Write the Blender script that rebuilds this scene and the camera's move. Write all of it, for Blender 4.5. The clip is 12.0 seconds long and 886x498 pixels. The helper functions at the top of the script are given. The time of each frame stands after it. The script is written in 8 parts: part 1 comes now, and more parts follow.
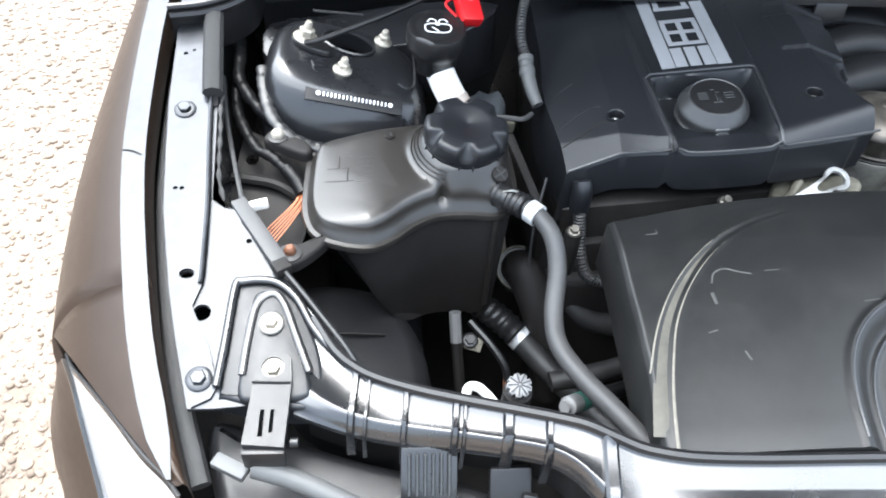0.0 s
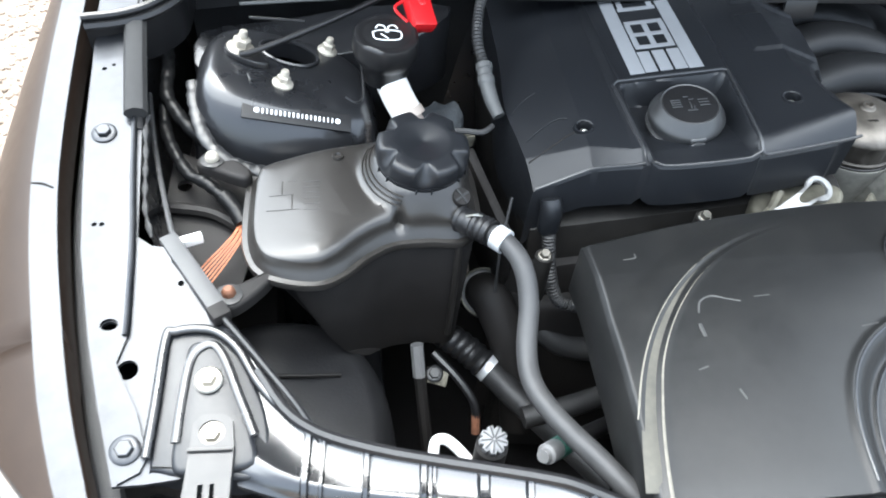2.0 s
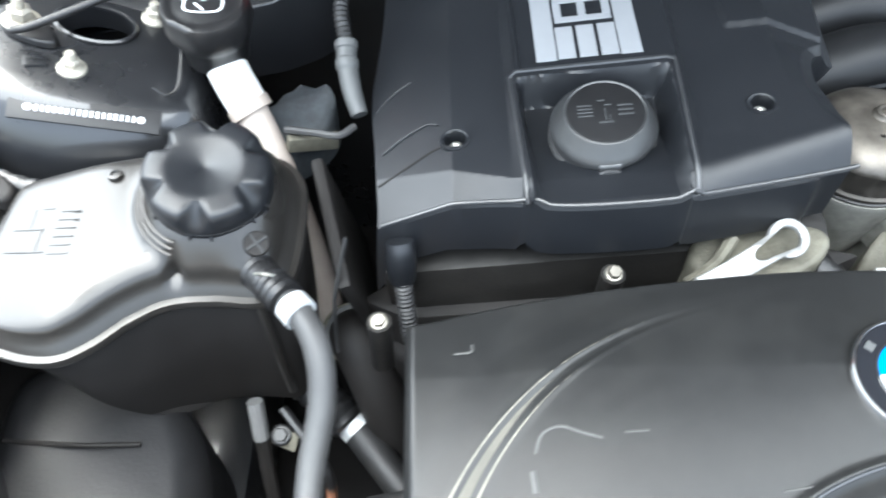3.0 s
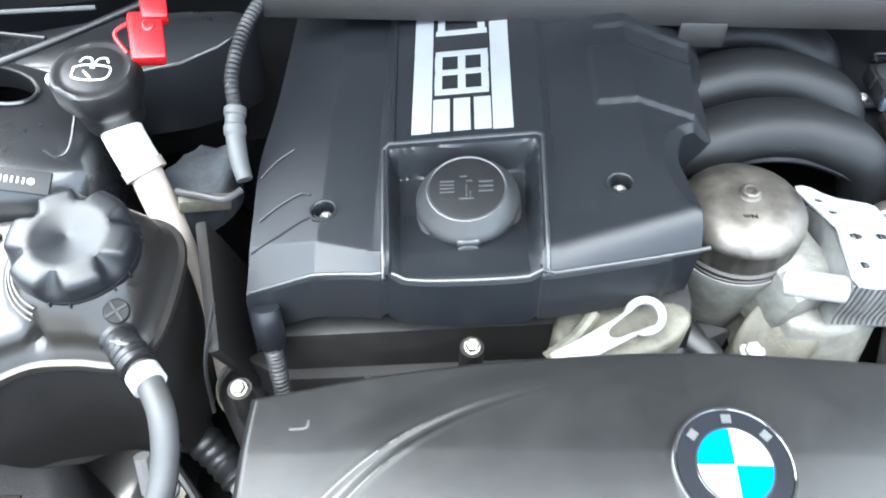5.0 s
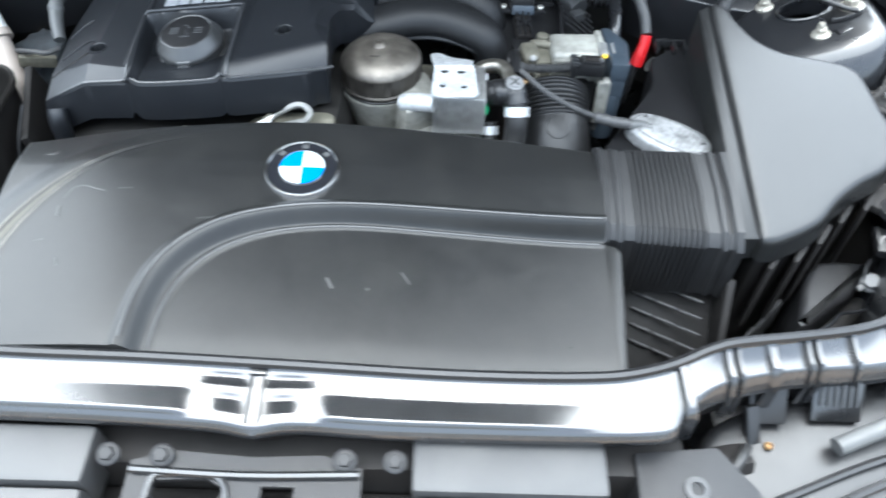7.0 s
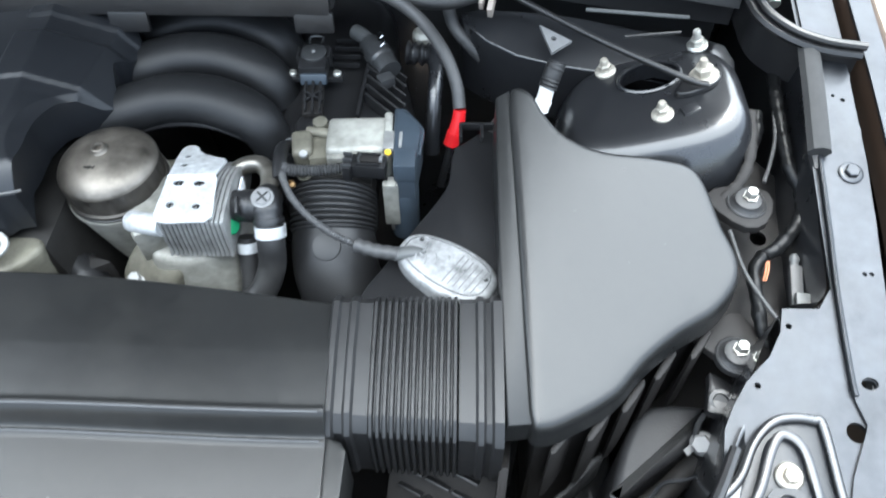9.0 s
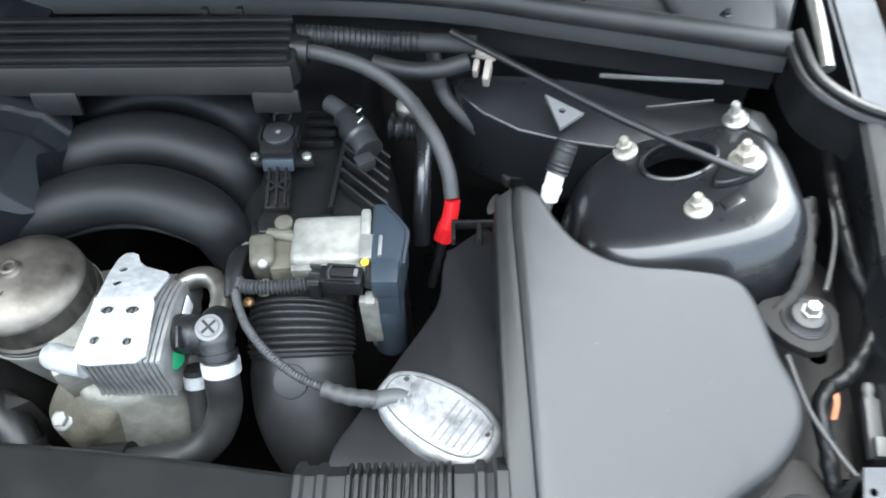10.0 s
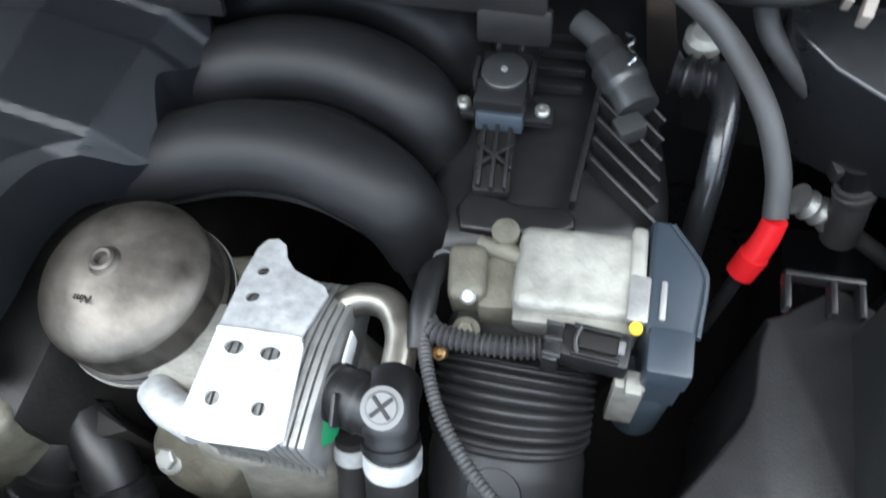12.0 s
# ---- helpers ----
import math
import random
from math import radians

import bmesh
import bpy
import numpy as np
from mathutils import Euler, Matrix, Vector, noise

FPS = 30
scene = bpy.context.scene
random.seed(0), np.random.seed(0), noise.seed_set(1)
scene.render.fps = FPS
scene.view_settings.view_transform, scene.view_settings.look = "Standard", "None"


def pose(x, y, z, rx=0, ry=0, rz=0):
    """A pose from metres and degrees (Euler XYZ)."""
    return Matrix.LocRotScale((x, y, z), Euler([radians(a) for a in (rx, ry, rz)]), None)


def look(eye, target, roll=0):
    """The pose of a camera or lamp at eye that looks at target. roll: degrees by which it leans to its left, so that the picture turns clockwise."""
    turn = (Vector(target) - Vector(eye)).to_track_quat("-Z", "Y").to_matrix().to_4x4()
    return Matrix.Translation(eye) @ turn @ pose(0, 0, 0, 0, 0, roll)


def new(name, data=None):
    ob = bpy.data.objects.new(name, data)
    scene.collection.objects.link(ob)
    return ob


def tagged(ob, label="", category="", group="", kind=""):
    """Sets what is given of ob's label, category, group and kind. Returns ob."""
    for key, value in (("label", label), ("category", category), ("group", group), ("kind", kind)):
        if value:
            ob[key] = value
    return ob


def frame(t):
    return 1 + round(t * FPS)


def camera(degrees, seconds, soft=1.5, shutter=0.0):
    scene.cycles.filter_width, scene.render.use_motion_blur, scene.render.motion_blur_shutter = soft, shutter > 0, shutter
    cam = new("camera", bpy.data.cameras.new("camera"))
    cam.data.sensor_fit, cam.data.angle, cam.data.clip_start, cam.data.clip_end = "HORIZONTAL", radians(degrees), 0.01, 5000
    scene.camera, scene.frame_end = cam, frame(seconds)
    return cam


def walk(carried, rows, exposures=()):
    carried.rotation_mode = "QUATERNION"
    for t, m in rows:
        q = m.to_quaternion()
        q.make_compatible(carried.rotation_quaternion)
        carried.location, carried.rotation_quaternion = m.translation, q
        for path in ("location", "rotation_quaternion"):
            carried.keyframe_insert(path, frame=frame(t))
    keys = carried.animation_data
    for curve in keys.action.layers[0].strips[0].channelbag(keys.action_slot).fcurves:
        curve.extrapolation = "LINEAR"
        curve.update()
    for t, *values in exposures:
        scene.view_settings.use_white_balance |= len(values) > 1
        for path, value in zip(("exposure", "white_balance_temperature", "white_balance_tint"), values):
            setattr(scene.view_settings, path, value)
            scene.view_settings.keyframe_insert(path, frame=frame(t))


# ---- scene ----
cam = camera(61.4, 12.0, 1.8, 0.4)
PATH = [
    (0, (-0.503, 0.024, 1.371), (-0.353, 1.384, -0.088), 4.4),
    (0.5, (-0.507, 0.031, 1.371), (-0.292, 1.402, -0.069), 3.8),
    (1, (-0.511, 0.042, 1.364), (-0.275, 1.418, -0.067), 3.8),
    (1.5, (-0.51, 0.051, 1.363), (-0.257, 1.414, -0.078), 4.7),
    (2, (-0.499, 0.094, 1.341), (-0.232, 1.437, -0.117), 6.0),
    (2.5, (-0.4, 0.191, 1.304), (-0.298, 1.454, -0.243), 2.0),
    (3, (-0.28, 0.278, 1.281), (-0.252, 1.461, -0.332), 0.7),
    (3.5, (-0.227, 0.327, 1.277), (-0.22, 1.457, -0.373), 0.7),
    (3.7, (-0.216, 0.345, 1.283), (-0.225, 1.475, -0.368), 0.2),
    (5.3, (-0.176, 0.26, 1.312), (-0.171, 1.497, -0.26), 1.2),
    (5.5, (-0.182, 0.208, 1.312), (-0.123, 1.443, -0.26), 2.9),
    (6, (-0.162, 0.055, 1.329), (-0.116, 1.260, -0.267), 2.5),
    (6.5, (-0.089, -0.018, 1.358), (-0.045, 1.277, -0.165), 2.2),
    (7, (0.116, -0.056, 1.389), (0.132, 1.264, -0.113), 2.3),
    (7.2, (0.169, -0.066, 1.382), (0.180, 1.278, -0.100), 2.6),
    (8.8, (0.357, 0.17, 1.387), (0.321, 1.378, -0.206), -0.4),
    (9, (0.365, 0.195, 1.392), (0.337, 1.4, -0.204), -0.4),
    (9.5, (0.381, 0.27, 1.393), (0.357, 1.477, -0.202), -0.8),
    (10, (0.373, 0.34, 1.345), (0.337, 1.577, -0.226), -1.8),
    (10.5, (0.332, 0.417, 1.243), (0.173, 1.472, -0.448), -7.2),
    (10.7, (0.311, 0.47, 1.234), (0.137, 1.373, -0.542), -8.5),
    (11, (0.294, 0.492, 1.205), (0.052, 1.301, -0.608), -11.0),
    (11.5, (0.276, 0.534, 1.208), (-0.014, 1.325, -0.606), -12.0),
    (12, (0.273, 0.542, 1.221), (-0.087, 1.438, -0.53), -11.0),
]
walk(cam, [(t, look(eye, target, roll)) for t, eye, target, roll in PATH], [(0.0, 3.0, 6000, 6), (1.5, 3.0, 6000, 6), (2.5, 3.3, 6050, 3), (3.7, 4.0, 6150, 4), (5.3, 4.2, 5950, 3), (6.5, 3.4, 5900, 3), (7.2, 3.25, 5850, 3), (9.0, 3.25, 5900, 3), (10.2, 3.35, 6050, 3), (11.2, 3.12, 6200, 5), (12.0, 3.12, 6150, 5)])

# ---------------------------------------------------------------- light
world = bpy.data.worlds.new("sky")
scene.world = world
world.use_nodes = True
wn, wl = world.node_tree.nodes, world.node_tree.links
wn.clear()
sky = wn.new("ShaderNodeTexSky")
sky.sky_type, sky.sun_disc = "NISHITA", False
sky.sun_elevation, sky.sun_rotation = radians(74), radians(-15)
sky.air_density, sky.dust_density, sky.ozone_density = 1.0, 6.0, 0.6
grey = wn.new("ShaderNodeHueSaturation")
grey.inputs["Saturation"].default_value = 0.5
wbg = wn.new("ShaderNodeBackground")
wbg.inputs["Strength"].default_value = 0.12
wout = wn.new("ShaderNodeOutputWorld")
wl.new(sky.outputs[0], grey.inputs["Color"])
wl.new(grey.outputs[0], wbg.inputs["Color"])
wl.new(wbg.outputs[0], wout.inputs["Surface"])

sun_data = bpy.data.lights.new("sun", "SUN")
sun_data.energy, sun_data.angle, sun_data.color = 1.5, radians(114), (1.0, 0.99, 0.97)
sun = new("sun", sun_data)
sun.matrix_world = look((-0.214, 1.248, 3.734), (0, 0.45, 0.85))


# ---------------------------------------------------------------- materials
def shader(name, base, rough=0.5, metal=0.0, vary=0.25, grain=60.0, blotch=8.0, bump=0.15, bump_scale=400.0,
           coat=0.0, spec=0.5, rough_vary=0.12, dust=0.0, dust_col=(0.16, 0.155, 0.145), flake=0.0, ior=1.5, coat_rough=0.05):
    """A surface with colour varied at two scales, fine relief, uneven gloss and, if asked, dust or metal flake."""
    m = bpy.data.materials.new(name)
    m.use_nodes = True
    n, l = m.node_tree.nodes, m.node_tree.links
    b = n["Principled BSDF"]
    tc = n.new("ShaderNodeTexCoord")

    def noise_tex(scale, detail=4.0):
        t = n.new("ShaderNodeTexNoise")
        t.inputs["Scale"].default_value, t.inputs["Detail"].default_value = scale, detail
        l.new(tc.outputs["Object"], t.inputs["Vector"])
        return t

    def maths(op, a, bb):
        t = n.new("ShaderNodeMath")
        t.operation = op
        for k, v in ((0, a), (1, bb)):
            if isinstance(v, (int, float)):
                t.inputs[k].default_value = v
            else:
                l.new(v, t.inputs[k])
        return t.outputs[0]

    def mix(fac, a, bb):
        t = n.new("ShaderNodeMix")
        t.data_type = "RGBA"
        if isinstance(fac, (int, float)):
            t.inputs[0].default_value = fac
        else:
            l.new(fac, t.inputs[0])
        for k, v in ((6, a), (7, bb)):
            if isinstance(v, tuple):
                t.inputs[k].default_value = (*v, 1)
            else:
                l.new(v, t.inputs[k])
        return t.outputs[2]

    big, fine = noise_tex(blotch), noise_tex(grain)
    lo = tuple(max(0.0, c * (1 - vary)) for c in base)
    hi = tuple(min(1.0, c * (1 + vary)) for c in base)
    fac = maths("ADD", maths("MULTIPLY", big.outputs[0], 0.6), maths("MULTIPLY", fine.outputs[0], 0.4))
    stretch = n.new("ShaderNodeMapRange")
    stretch.inputs[1].default_value, stretch.inputs[2].default_value = 0.32, 0.68
    l.new(fac, stretch.inputs[0])
    col = mix(stretch.outputs[0], lo, hi)
    r = maths("ADD", rough - rough_vary / 2, maths("MULTIPLY", stretch.outputs[0], rough_vary))
    if dust:
        d1 = noise_tex(23.0, 6.0)
        dm = n.new("ShaderNodeMapRange")
        dm.inputs[1].default_value, dm.inputs[2].default_value = 0.45, 0.8
        dm.inputs[4].default_value = dust
        l.new(d1.outputs[0], dm.inputs[0])
        col = mix(dm.outputs[0], col, dust_col)
        r = maths("ADD", r, maths("MULTIPLY", dm.outputs[0], 0.3))
    if flake:
        v = n.new("ShaderNodeTexVoronoi")
        v.inputs["Scale"].default_value = 1800.0
        l.new(tc.outputs["Object"], v.inputs["Vector"])
        col = mix(maths("MULTIPLY", v.outputs["Distance"], flake), col, tuple(min(1, c * 1.7) for c in base))
    l.new(col, b.inputs["Base Color"])
    l.new(r, b.inputs["Roughness"])
    b.inputs["Metallic"].default_value = metal
    b.inputs["Specular IOR Level"].default_value = spec
    b.inputs["IOR"].default_value = ior
    b.inputs["Coat Weight"].default_value = coat
    b.inputs["Coat Roughness"].default_value = coat_rough
    if bump:
        bt = noise_tex(bump_scale, 3.0)
        bn = n.new("ShaderNodeBump")
        bn.inputs["Strength"].default_value, bn.inputs["Distance"].default_value = bump, 0.0006
        l.new(bt.outputs[0], bn.inputs["Height"])
        l.new(bn.outputs[0], b.inputs["Normal"])
    return m


M_PAINT = shader("graphite_metallic_paint", (0.029, 0.031, 0.035), 0.41, 0.75, 0.48, 90, 14, 0.03, 900, coat=0.2, flake=0.3, dust=0.32, dust_col=(0.055, 0.055, 0.053))
# same body paint, with the gravel's brown reflection mixed into the base colour
M_WING = shader("ground_tinted_body_paint", (0.023, 0.0150, 0.0105), 0.40, 0.1, 0.14, 90, 5, 0.03, 900, coat=0.0, spec=0.22, flake=0.3, dust=0.15, dust_col=(0.045, 0.035, 0.027))
# body paint darkened: bay shade and the bonnet's reflection are in the colour
M_TOWER = shader("shaded_body_paint", (0.0115, 0.0120, 0.0135), 0.30, 0.05, 0.12, 70, 9, 0.04, 500, coat=0.6, coat_rough=0.10, dust=0.04, dust_col=(0.05, 0.05, 0.05))
M_COVER = shader("engine_cover_plastic", (0.0095, 0.0105, 0.0125), 0.36, 0, 0.15, 140, 7, 0.22, 1400, spec=0.41, dust=0.03, dust_col=(0.035, 0.035, 0.035))
M_DUCT = shader("satin_duct_plastic", (0.012, 0.0122, 0.0122), 0.33, 0, 0.18, 120, 6, 0.20, 1500, ior=1.45, spec=0.40, dust=0.12, dust_col=(0.045, 0.043, 0.038))
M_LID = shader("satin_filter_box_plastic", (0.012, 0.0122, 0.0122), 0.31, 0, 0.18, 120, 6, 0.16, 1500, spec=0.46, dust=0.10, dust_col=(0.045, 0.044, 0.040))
M_BLACK = shader("black_plastic", (0.0090, 0.0090, 0.0097), 0.38, 0, 0.22, 120, 12, 0.2, 900, dust=0.03, dust_col=(0.04, 0.04, 0.038))
# for grimy black parts and for ones darkened where deep shade falls
M_DEEP = shader("grimy_shaded_plastic", (0.0095, 0.0085, 0.008), 0.66, 0, 0.35, 60, 12, 0.3, 500, spec=0.28, dust=0.03, dust_col=(0.03, 0.028, 0.025))
M_TANK = shader("brown_black_tank_plastic", (0.018, 0.0165, 0.015), 0.34, 0, 0.16, 140, 14, 0.06, 700, ior=1.48, coat=0.25, coat_rough=0.16, dust=0.05, dust_col=(0.05, 0.046, 0.04))
M_GLOSS = shader("gloss_black_plastic", (0.007, 0.0075, 0.0085), 0.25, 0, 0.2, 60, 9, 0.0, 300, coat=0.3, coat_rough=0.16, rough_vary=0.10, ior=1.85, dust=0.06, dust_col=(0.04, 0.04, 0.038))
M_PLATEBLACK = shader("black_coated_steel", (0.012, 0.012, 0.013), 0.5, 0, 0.3, 90, 14, 0.3, 400, spec=0.35, dust=0.15, dust_col=(0.03, 0.029, 0.027))
M_RUNNER = shader("manifold_plastic", (0.0085, 0.0088, 0.0095), 0.46, 0, 0.2, 120, 9, 0.2, 1100, spec=0.30, dust=0.02, dust_col=(0.03, 0.03, 0.03))
M_FOAM = shader("dark_closed_foam", (0.030, 0.0305, 0.031), 0.8, 0, 0.2, 100, 12, 0.3, 700, spec=0.2)
M_SATIN = shader("satin_black_moulding", (0.009, 0.0092, 0.0098), 0.30, 0, 0.2, 90, 12, 0.1, 600, ior=1.75, dust=0.05, dust_col=(0.045, 0.044, 0.042))
M_RUBBER = shader("hose_rubber", (0.014, 0.014, 0.0145), 0.52, 0, 0.25, 80, 14, 0.3, 700, dust=0.10)
M_GREYHOSE = shader("dusty_grey_hose", (0.037, 0.037, 0.0375), 0.5, 0, 0.25, 90, 14, 0.25, 700, spec=0.45, dust=0.10)
M_SEAL = shader("rubber_seal", (0.016, 0.0165, 0.017), 0.65, 0, 0.3, 60, 14, 0.3, 300)
M_GREYRUB = shader("grey_foam_rubber", (0.065, 0.067, 0.067), 0.55, 0, 0.15, 100, 12, 0.2, 900)
M_ALU = shader("cast_aluminium", (0.36, 0.36, 0.35), 0.50, 0.7, 0.35, 90, 22, 0.6, 500, dust=0.3, dust_col=(0.13, 0.125, 0.11))
M_ALU2 = shader("dull_cast_aluminium", (0.29, 0.285, 0.255), 0.58, 0.4, 0.42, 110, 26, 0.9, 420, dust=0.32, dust_col=(0.15, 0.14, 0.118))
M_PLATE = shader("zinc_plated_sheet", (0.60, 0.615, 0.625), 0.45, 0.45, 0.30, 160, 40, 0.6, 380, dust=0.42, dust_col=(0.34, 0.34, 0.33))
M_CAN = shader("tarnished_filter_cap", (0.125, 0.112, 0.096), 0.42, 0.7, 0.75, 60, 26, 0.3, 300, dust=0.85, dust_col=(0.035, 0.031, 0.026))
M_CANBAND = shader("grimy_filter_band", (0.048, 0.043, 0.037), 0.46, 0.4, 0.4, 60, 30, 0.3, 300, dust=0.6, dust_col=(0.025, 0.023, 0.02))
M_SEALANT = shader("brushed_sealant", (0.013, 0.0135, 0.0145), 0.36, 0, 0.6, 220, 60, 0.9, 260)
M_STEEL = shader("bright_steel", (0.46, 0.455, 0.42), 0.34, 0.85, 0.18, 90, 20, 0.15, 600, dust=0.1, dust_col=(0.3, 0.29, 0.27))
M_OLDSTEEL = shader("tarnished_steel_pipe", (0.26, 0.245, 0.215), 0.34, 0.9, 0.45, 90, 24, 0.2, 600, dust=0.4, dust_col=(0.09, 0.08, 0.065))
M_ZINC = shader("zinc_bolt", (0.42, 0.415, 0.385), 0.40, 0.8, 0.25, 160, 40, 0.2, 900)
M_CREAM = shader("dull_cream_zinc", (0.38, 0.355, 0.30), 0.48, 0.35, 0.35, 160, 60, 0.3, 900, dust=0.3, dust_col=(0.14, 0.11, 0.08))
M_TAPE = shader("shiny_cloth_tape", (0.0055, 0.0057, 0.006), 0.34, 0, 0.3, 90, 30, 1.0, 240, spec=0.18, dust=0.0)
M_RUST = shader("rusty_bolt", (0.17, 0.075, 0.042), 0.7, 0.3, 0.5, 160, 40, 0.4, 900)
M_WHITE = shader("white_plastic", (0.78, 0.77, 0.74), 0.45, 0, 0.08, 60, 20, 0.08, 600)
M_NECK = shader("yellowed_white_plastic", (0.36, 0.31, 0.27), 0.5, 0, 0.12, 40, 20, 0.1, 500, dust=0.35, dust_col=(0.16, 0.12, 0.095))
M_FOIL = shader("worn_silver_foil", (0.27, 0.272, 0.272), 0.45, 0.35, 0.6, 160, 45, 1.0, 140, dust=0.45, dust_col=(0.05, 0.05, 0.048))
M_RED = shader("red_plastic", (0.50, 0.010, 0.014), 0.35, 0, 0.12, 60, 20, 0.05, 500)
M_COPPER = shader("orange_wire", (0.38, 0.13, 0.055), 0.5, 0, 0.25, 60, 20, 0.1, 500)
M_BRASS = shader("dull_brass", (0.32, 0.20, 0.09), 0.4, 0.7, 0.25, 60, 20, 0.1, 500)
M_CAST = shader("grimy_casting", (0.125, 0.118, 0.092), 0.6, 0.3, 0.5, 110, 30, 0.9, 420, dust=0.5, dust_col=(0.06, 0.05, 0.035))
M_PAD = shader("speckled_pad", (0.020, 0.024, 0.028), 0.7, 0, 0.6, 260, 60, 0.8, 200, dust=0.75, dust_col=(0.10, 0.11, 0.115))
M_GREEN = shader("green_paint_dab", (0.02, 0.20, 0.085), 0.4, 0, 0.2, 90, 30, 0.1, 500)
M_TEAL = shader("teal_tape", (0.03, 0.11, 0.085), 0.5, 0, 0.25, 90, 30, 0.1, 500)
M_YELLOW = shader("yellow_paint_dot", (0.85, 0.55, 0.03), 0.5, 0, 0.1, 90, 30, 0.1, 500)
M_BLUEGREY = shader("blue_grey_plastic", (0.030, 0.040, 0.052), 0.42, 0, 0.2, 90, 14, 0.12, 900, dust=0.06)
M_BLUE = shader("light_blue_enamel", (0.004, 0.155, 0.42), 0.12, 0, 0.03, 60, 20, 0.0, 500, coat=1.0)
M_ENAMEL = shader("white_enamel", (0.55, 0.57, 0.58), 0.12, 0, 0.03, 60, 20, 0.0, 500, coat=1.0)
M_RINGBLACK = shader("black_enamel", (0.012, 0.013, 0.016), 0.1, 0, 0.1, 60, 20, 0.0, 500, coat=1.0)
M_CHROME = shader("chrome", (0.78, 0.78, 0.78), 0.1, 1.0, 0.05, 60, 20, 0.0, 500)
M_REFLECT = shader("silver_reflector", (0.80, 0.81, 0.82), 0.35, 0.7, 0.06, 40, 9, 0.05, 300)
# cover plastic made lighter to draw the highlight along moulded edges
M_EDGE = shader("edge_highlight_plastic", (0.020, 0.021, 0.023), 0.36, 0, 0.2, 140, 17, 0.1, 900, ior=1.7)
M_WORN = shader("worn_edge_highlight", (0.14, 0.13, 0.105), 0.6, 0, 0.35, 200, 40, 0.2, 800)
M_GROOVE = shader("dusty_groove", (0.060, 0.056, 0.044), 0.6, 0, 0.3, 200, 40, 0.2, 800)
M_CAPGREY = shader("satin_grey_plastic", (0.030, 0.031, 0.032), 0.34, 0, 0.15, 120, 14, 0.1, 900, ior=1.6)
M_BUTTON = shader("pale_grey_plastic", (0.15, 0.15, 0.15), 0.5, 0, 0.12, 90, 20, 0.1, 700)
M_LOGO = shader("silver_grey_print", (0.25, 0.26, 0.275), 0.42, 0.3, 0.06, 90, 20, 0.12, 1200)
M_WRITING = shader("white_marking", (0.74, 0.76, 0.78), 0.5, 0, 0.1, 90, 20, 0.0, 500)
M_BUMPER = shader("grey_bumper_plastic", (0.034, 0.0345, 0.0355), 0.52, 0, 0.08, 120, 9, 0.1, 900, dust=0.12)
M_GRIME = shader("oily_block", (0.014, 0.013, 0.012), 0.5, 0.3, 0.5, 50, 14, 0.5, 250, dust=0.08)
M_SCUFF = shader("pale_scuff", (0.042, 0.042, 0.040), 0.5, 0, 0.3, 200, 60, 0.2, 800)
M_GRAVEL = shader("gravel_soil", (0.138, 0.107, 0.082), 0.9, 0, 0.45, 140, 6, 0.9, 120)
M_BELLOW = shader("bellows_rubber", (0.0115, 0.0115, 0.012), 0.44, 0, 0.2, 90, 14, 0.12, 900, spec=0.42, dust=0.03)

pebble = bpy.data.materials.new("pebbles")
pebble.use_nodes = True
pn, pl = pebble.node_tree.nodes, pebble.node_tree.links
geo = pn.new("ShaderNodeNewGeometry")
ramp = pn.new("ShaderNodeValToRGB")
ramp.color_ramp.elements[0].color, ramp.color_ramp.elements[1].color = (0.10, 0.076, 0.056, 1), (0.24, 0.196, 0.158, 1)
mid = ramp.color_ramp.elements.new(0.5)
mid.color = (0.168, 0.130, 0.100, 1)
pl.new(geo.outputs["Random Per Island"], ramp.inputs[0])
pl.new(ramp.outputs[0], pn["Principled BSDF"].inputs["Base Color"])
pn["Principled BSDF"].inputs["Roughness"].default_value = 0.85

glass = bpy.data.materials.new("clear_lens")
glass.use_nodes = True
gb = glass.node_tree.nodes["Principled BSDF"]
gb.inputs["Base Color"].default_value = (0.9, 0.93, 0.95, 1)
gb.inputs["Transmission Weight"].default_value, gb.inputs["Roughness"].default_value, gb.inputs["IOR"].default_value = 1.0, 0.03, 1.5


# ---------------------------------------------------------------- mesh helpers
def thing(name, label, category, at=(0, 0, 0), group="", kind=""):
    e = new(name)
    e.location = at
    e.empty_display_size = 0.02
    return tagged(e, label, category, group, kind)


def link_mesh(name, bm, material, angle=38):
    bmesh.ops.recalc_face_normals(bm, faces=bm.faces)
    me = bpy.data.meshes.new(name)
    bm.to_mesh(me)
    bm.free()
    me.polygons.foreach_set("use_smooth", [True] * len(me.polygons))
    me.set_sharp_from_angle(angle=radians(angle))
    me.materials.append(material)
    return new(name, me)


def world_at(ob):
    m = Matrix.Translation(ob.location)
    return world_at(ob.parent) @ ob.matrix_parent_inverse @ m if ob.parent else m


def part(name, bm, material, parent, label="", angle=38):
    ob = link_mesh(name, bm, material, angle)
    ob.parent = parent
    ob.matrix_parent_inverse = world_at(parent).inverted()
    return tagged(ob, label)


def solo(name, bm, material, label, category, group="", kind="", angle=38):
    return tagged(link_mesh(name, bm, material, angle), label, category, group, kind)


def join(*bms):
    out = bms[0]
    for b in bms[1:]:
        me = bpy.data.meshes.new("tmp")
        b.to_mesh(me)
        b.free()
        out.from_mesh(me)
        bpy.data.meshes.remove(me)
    return out


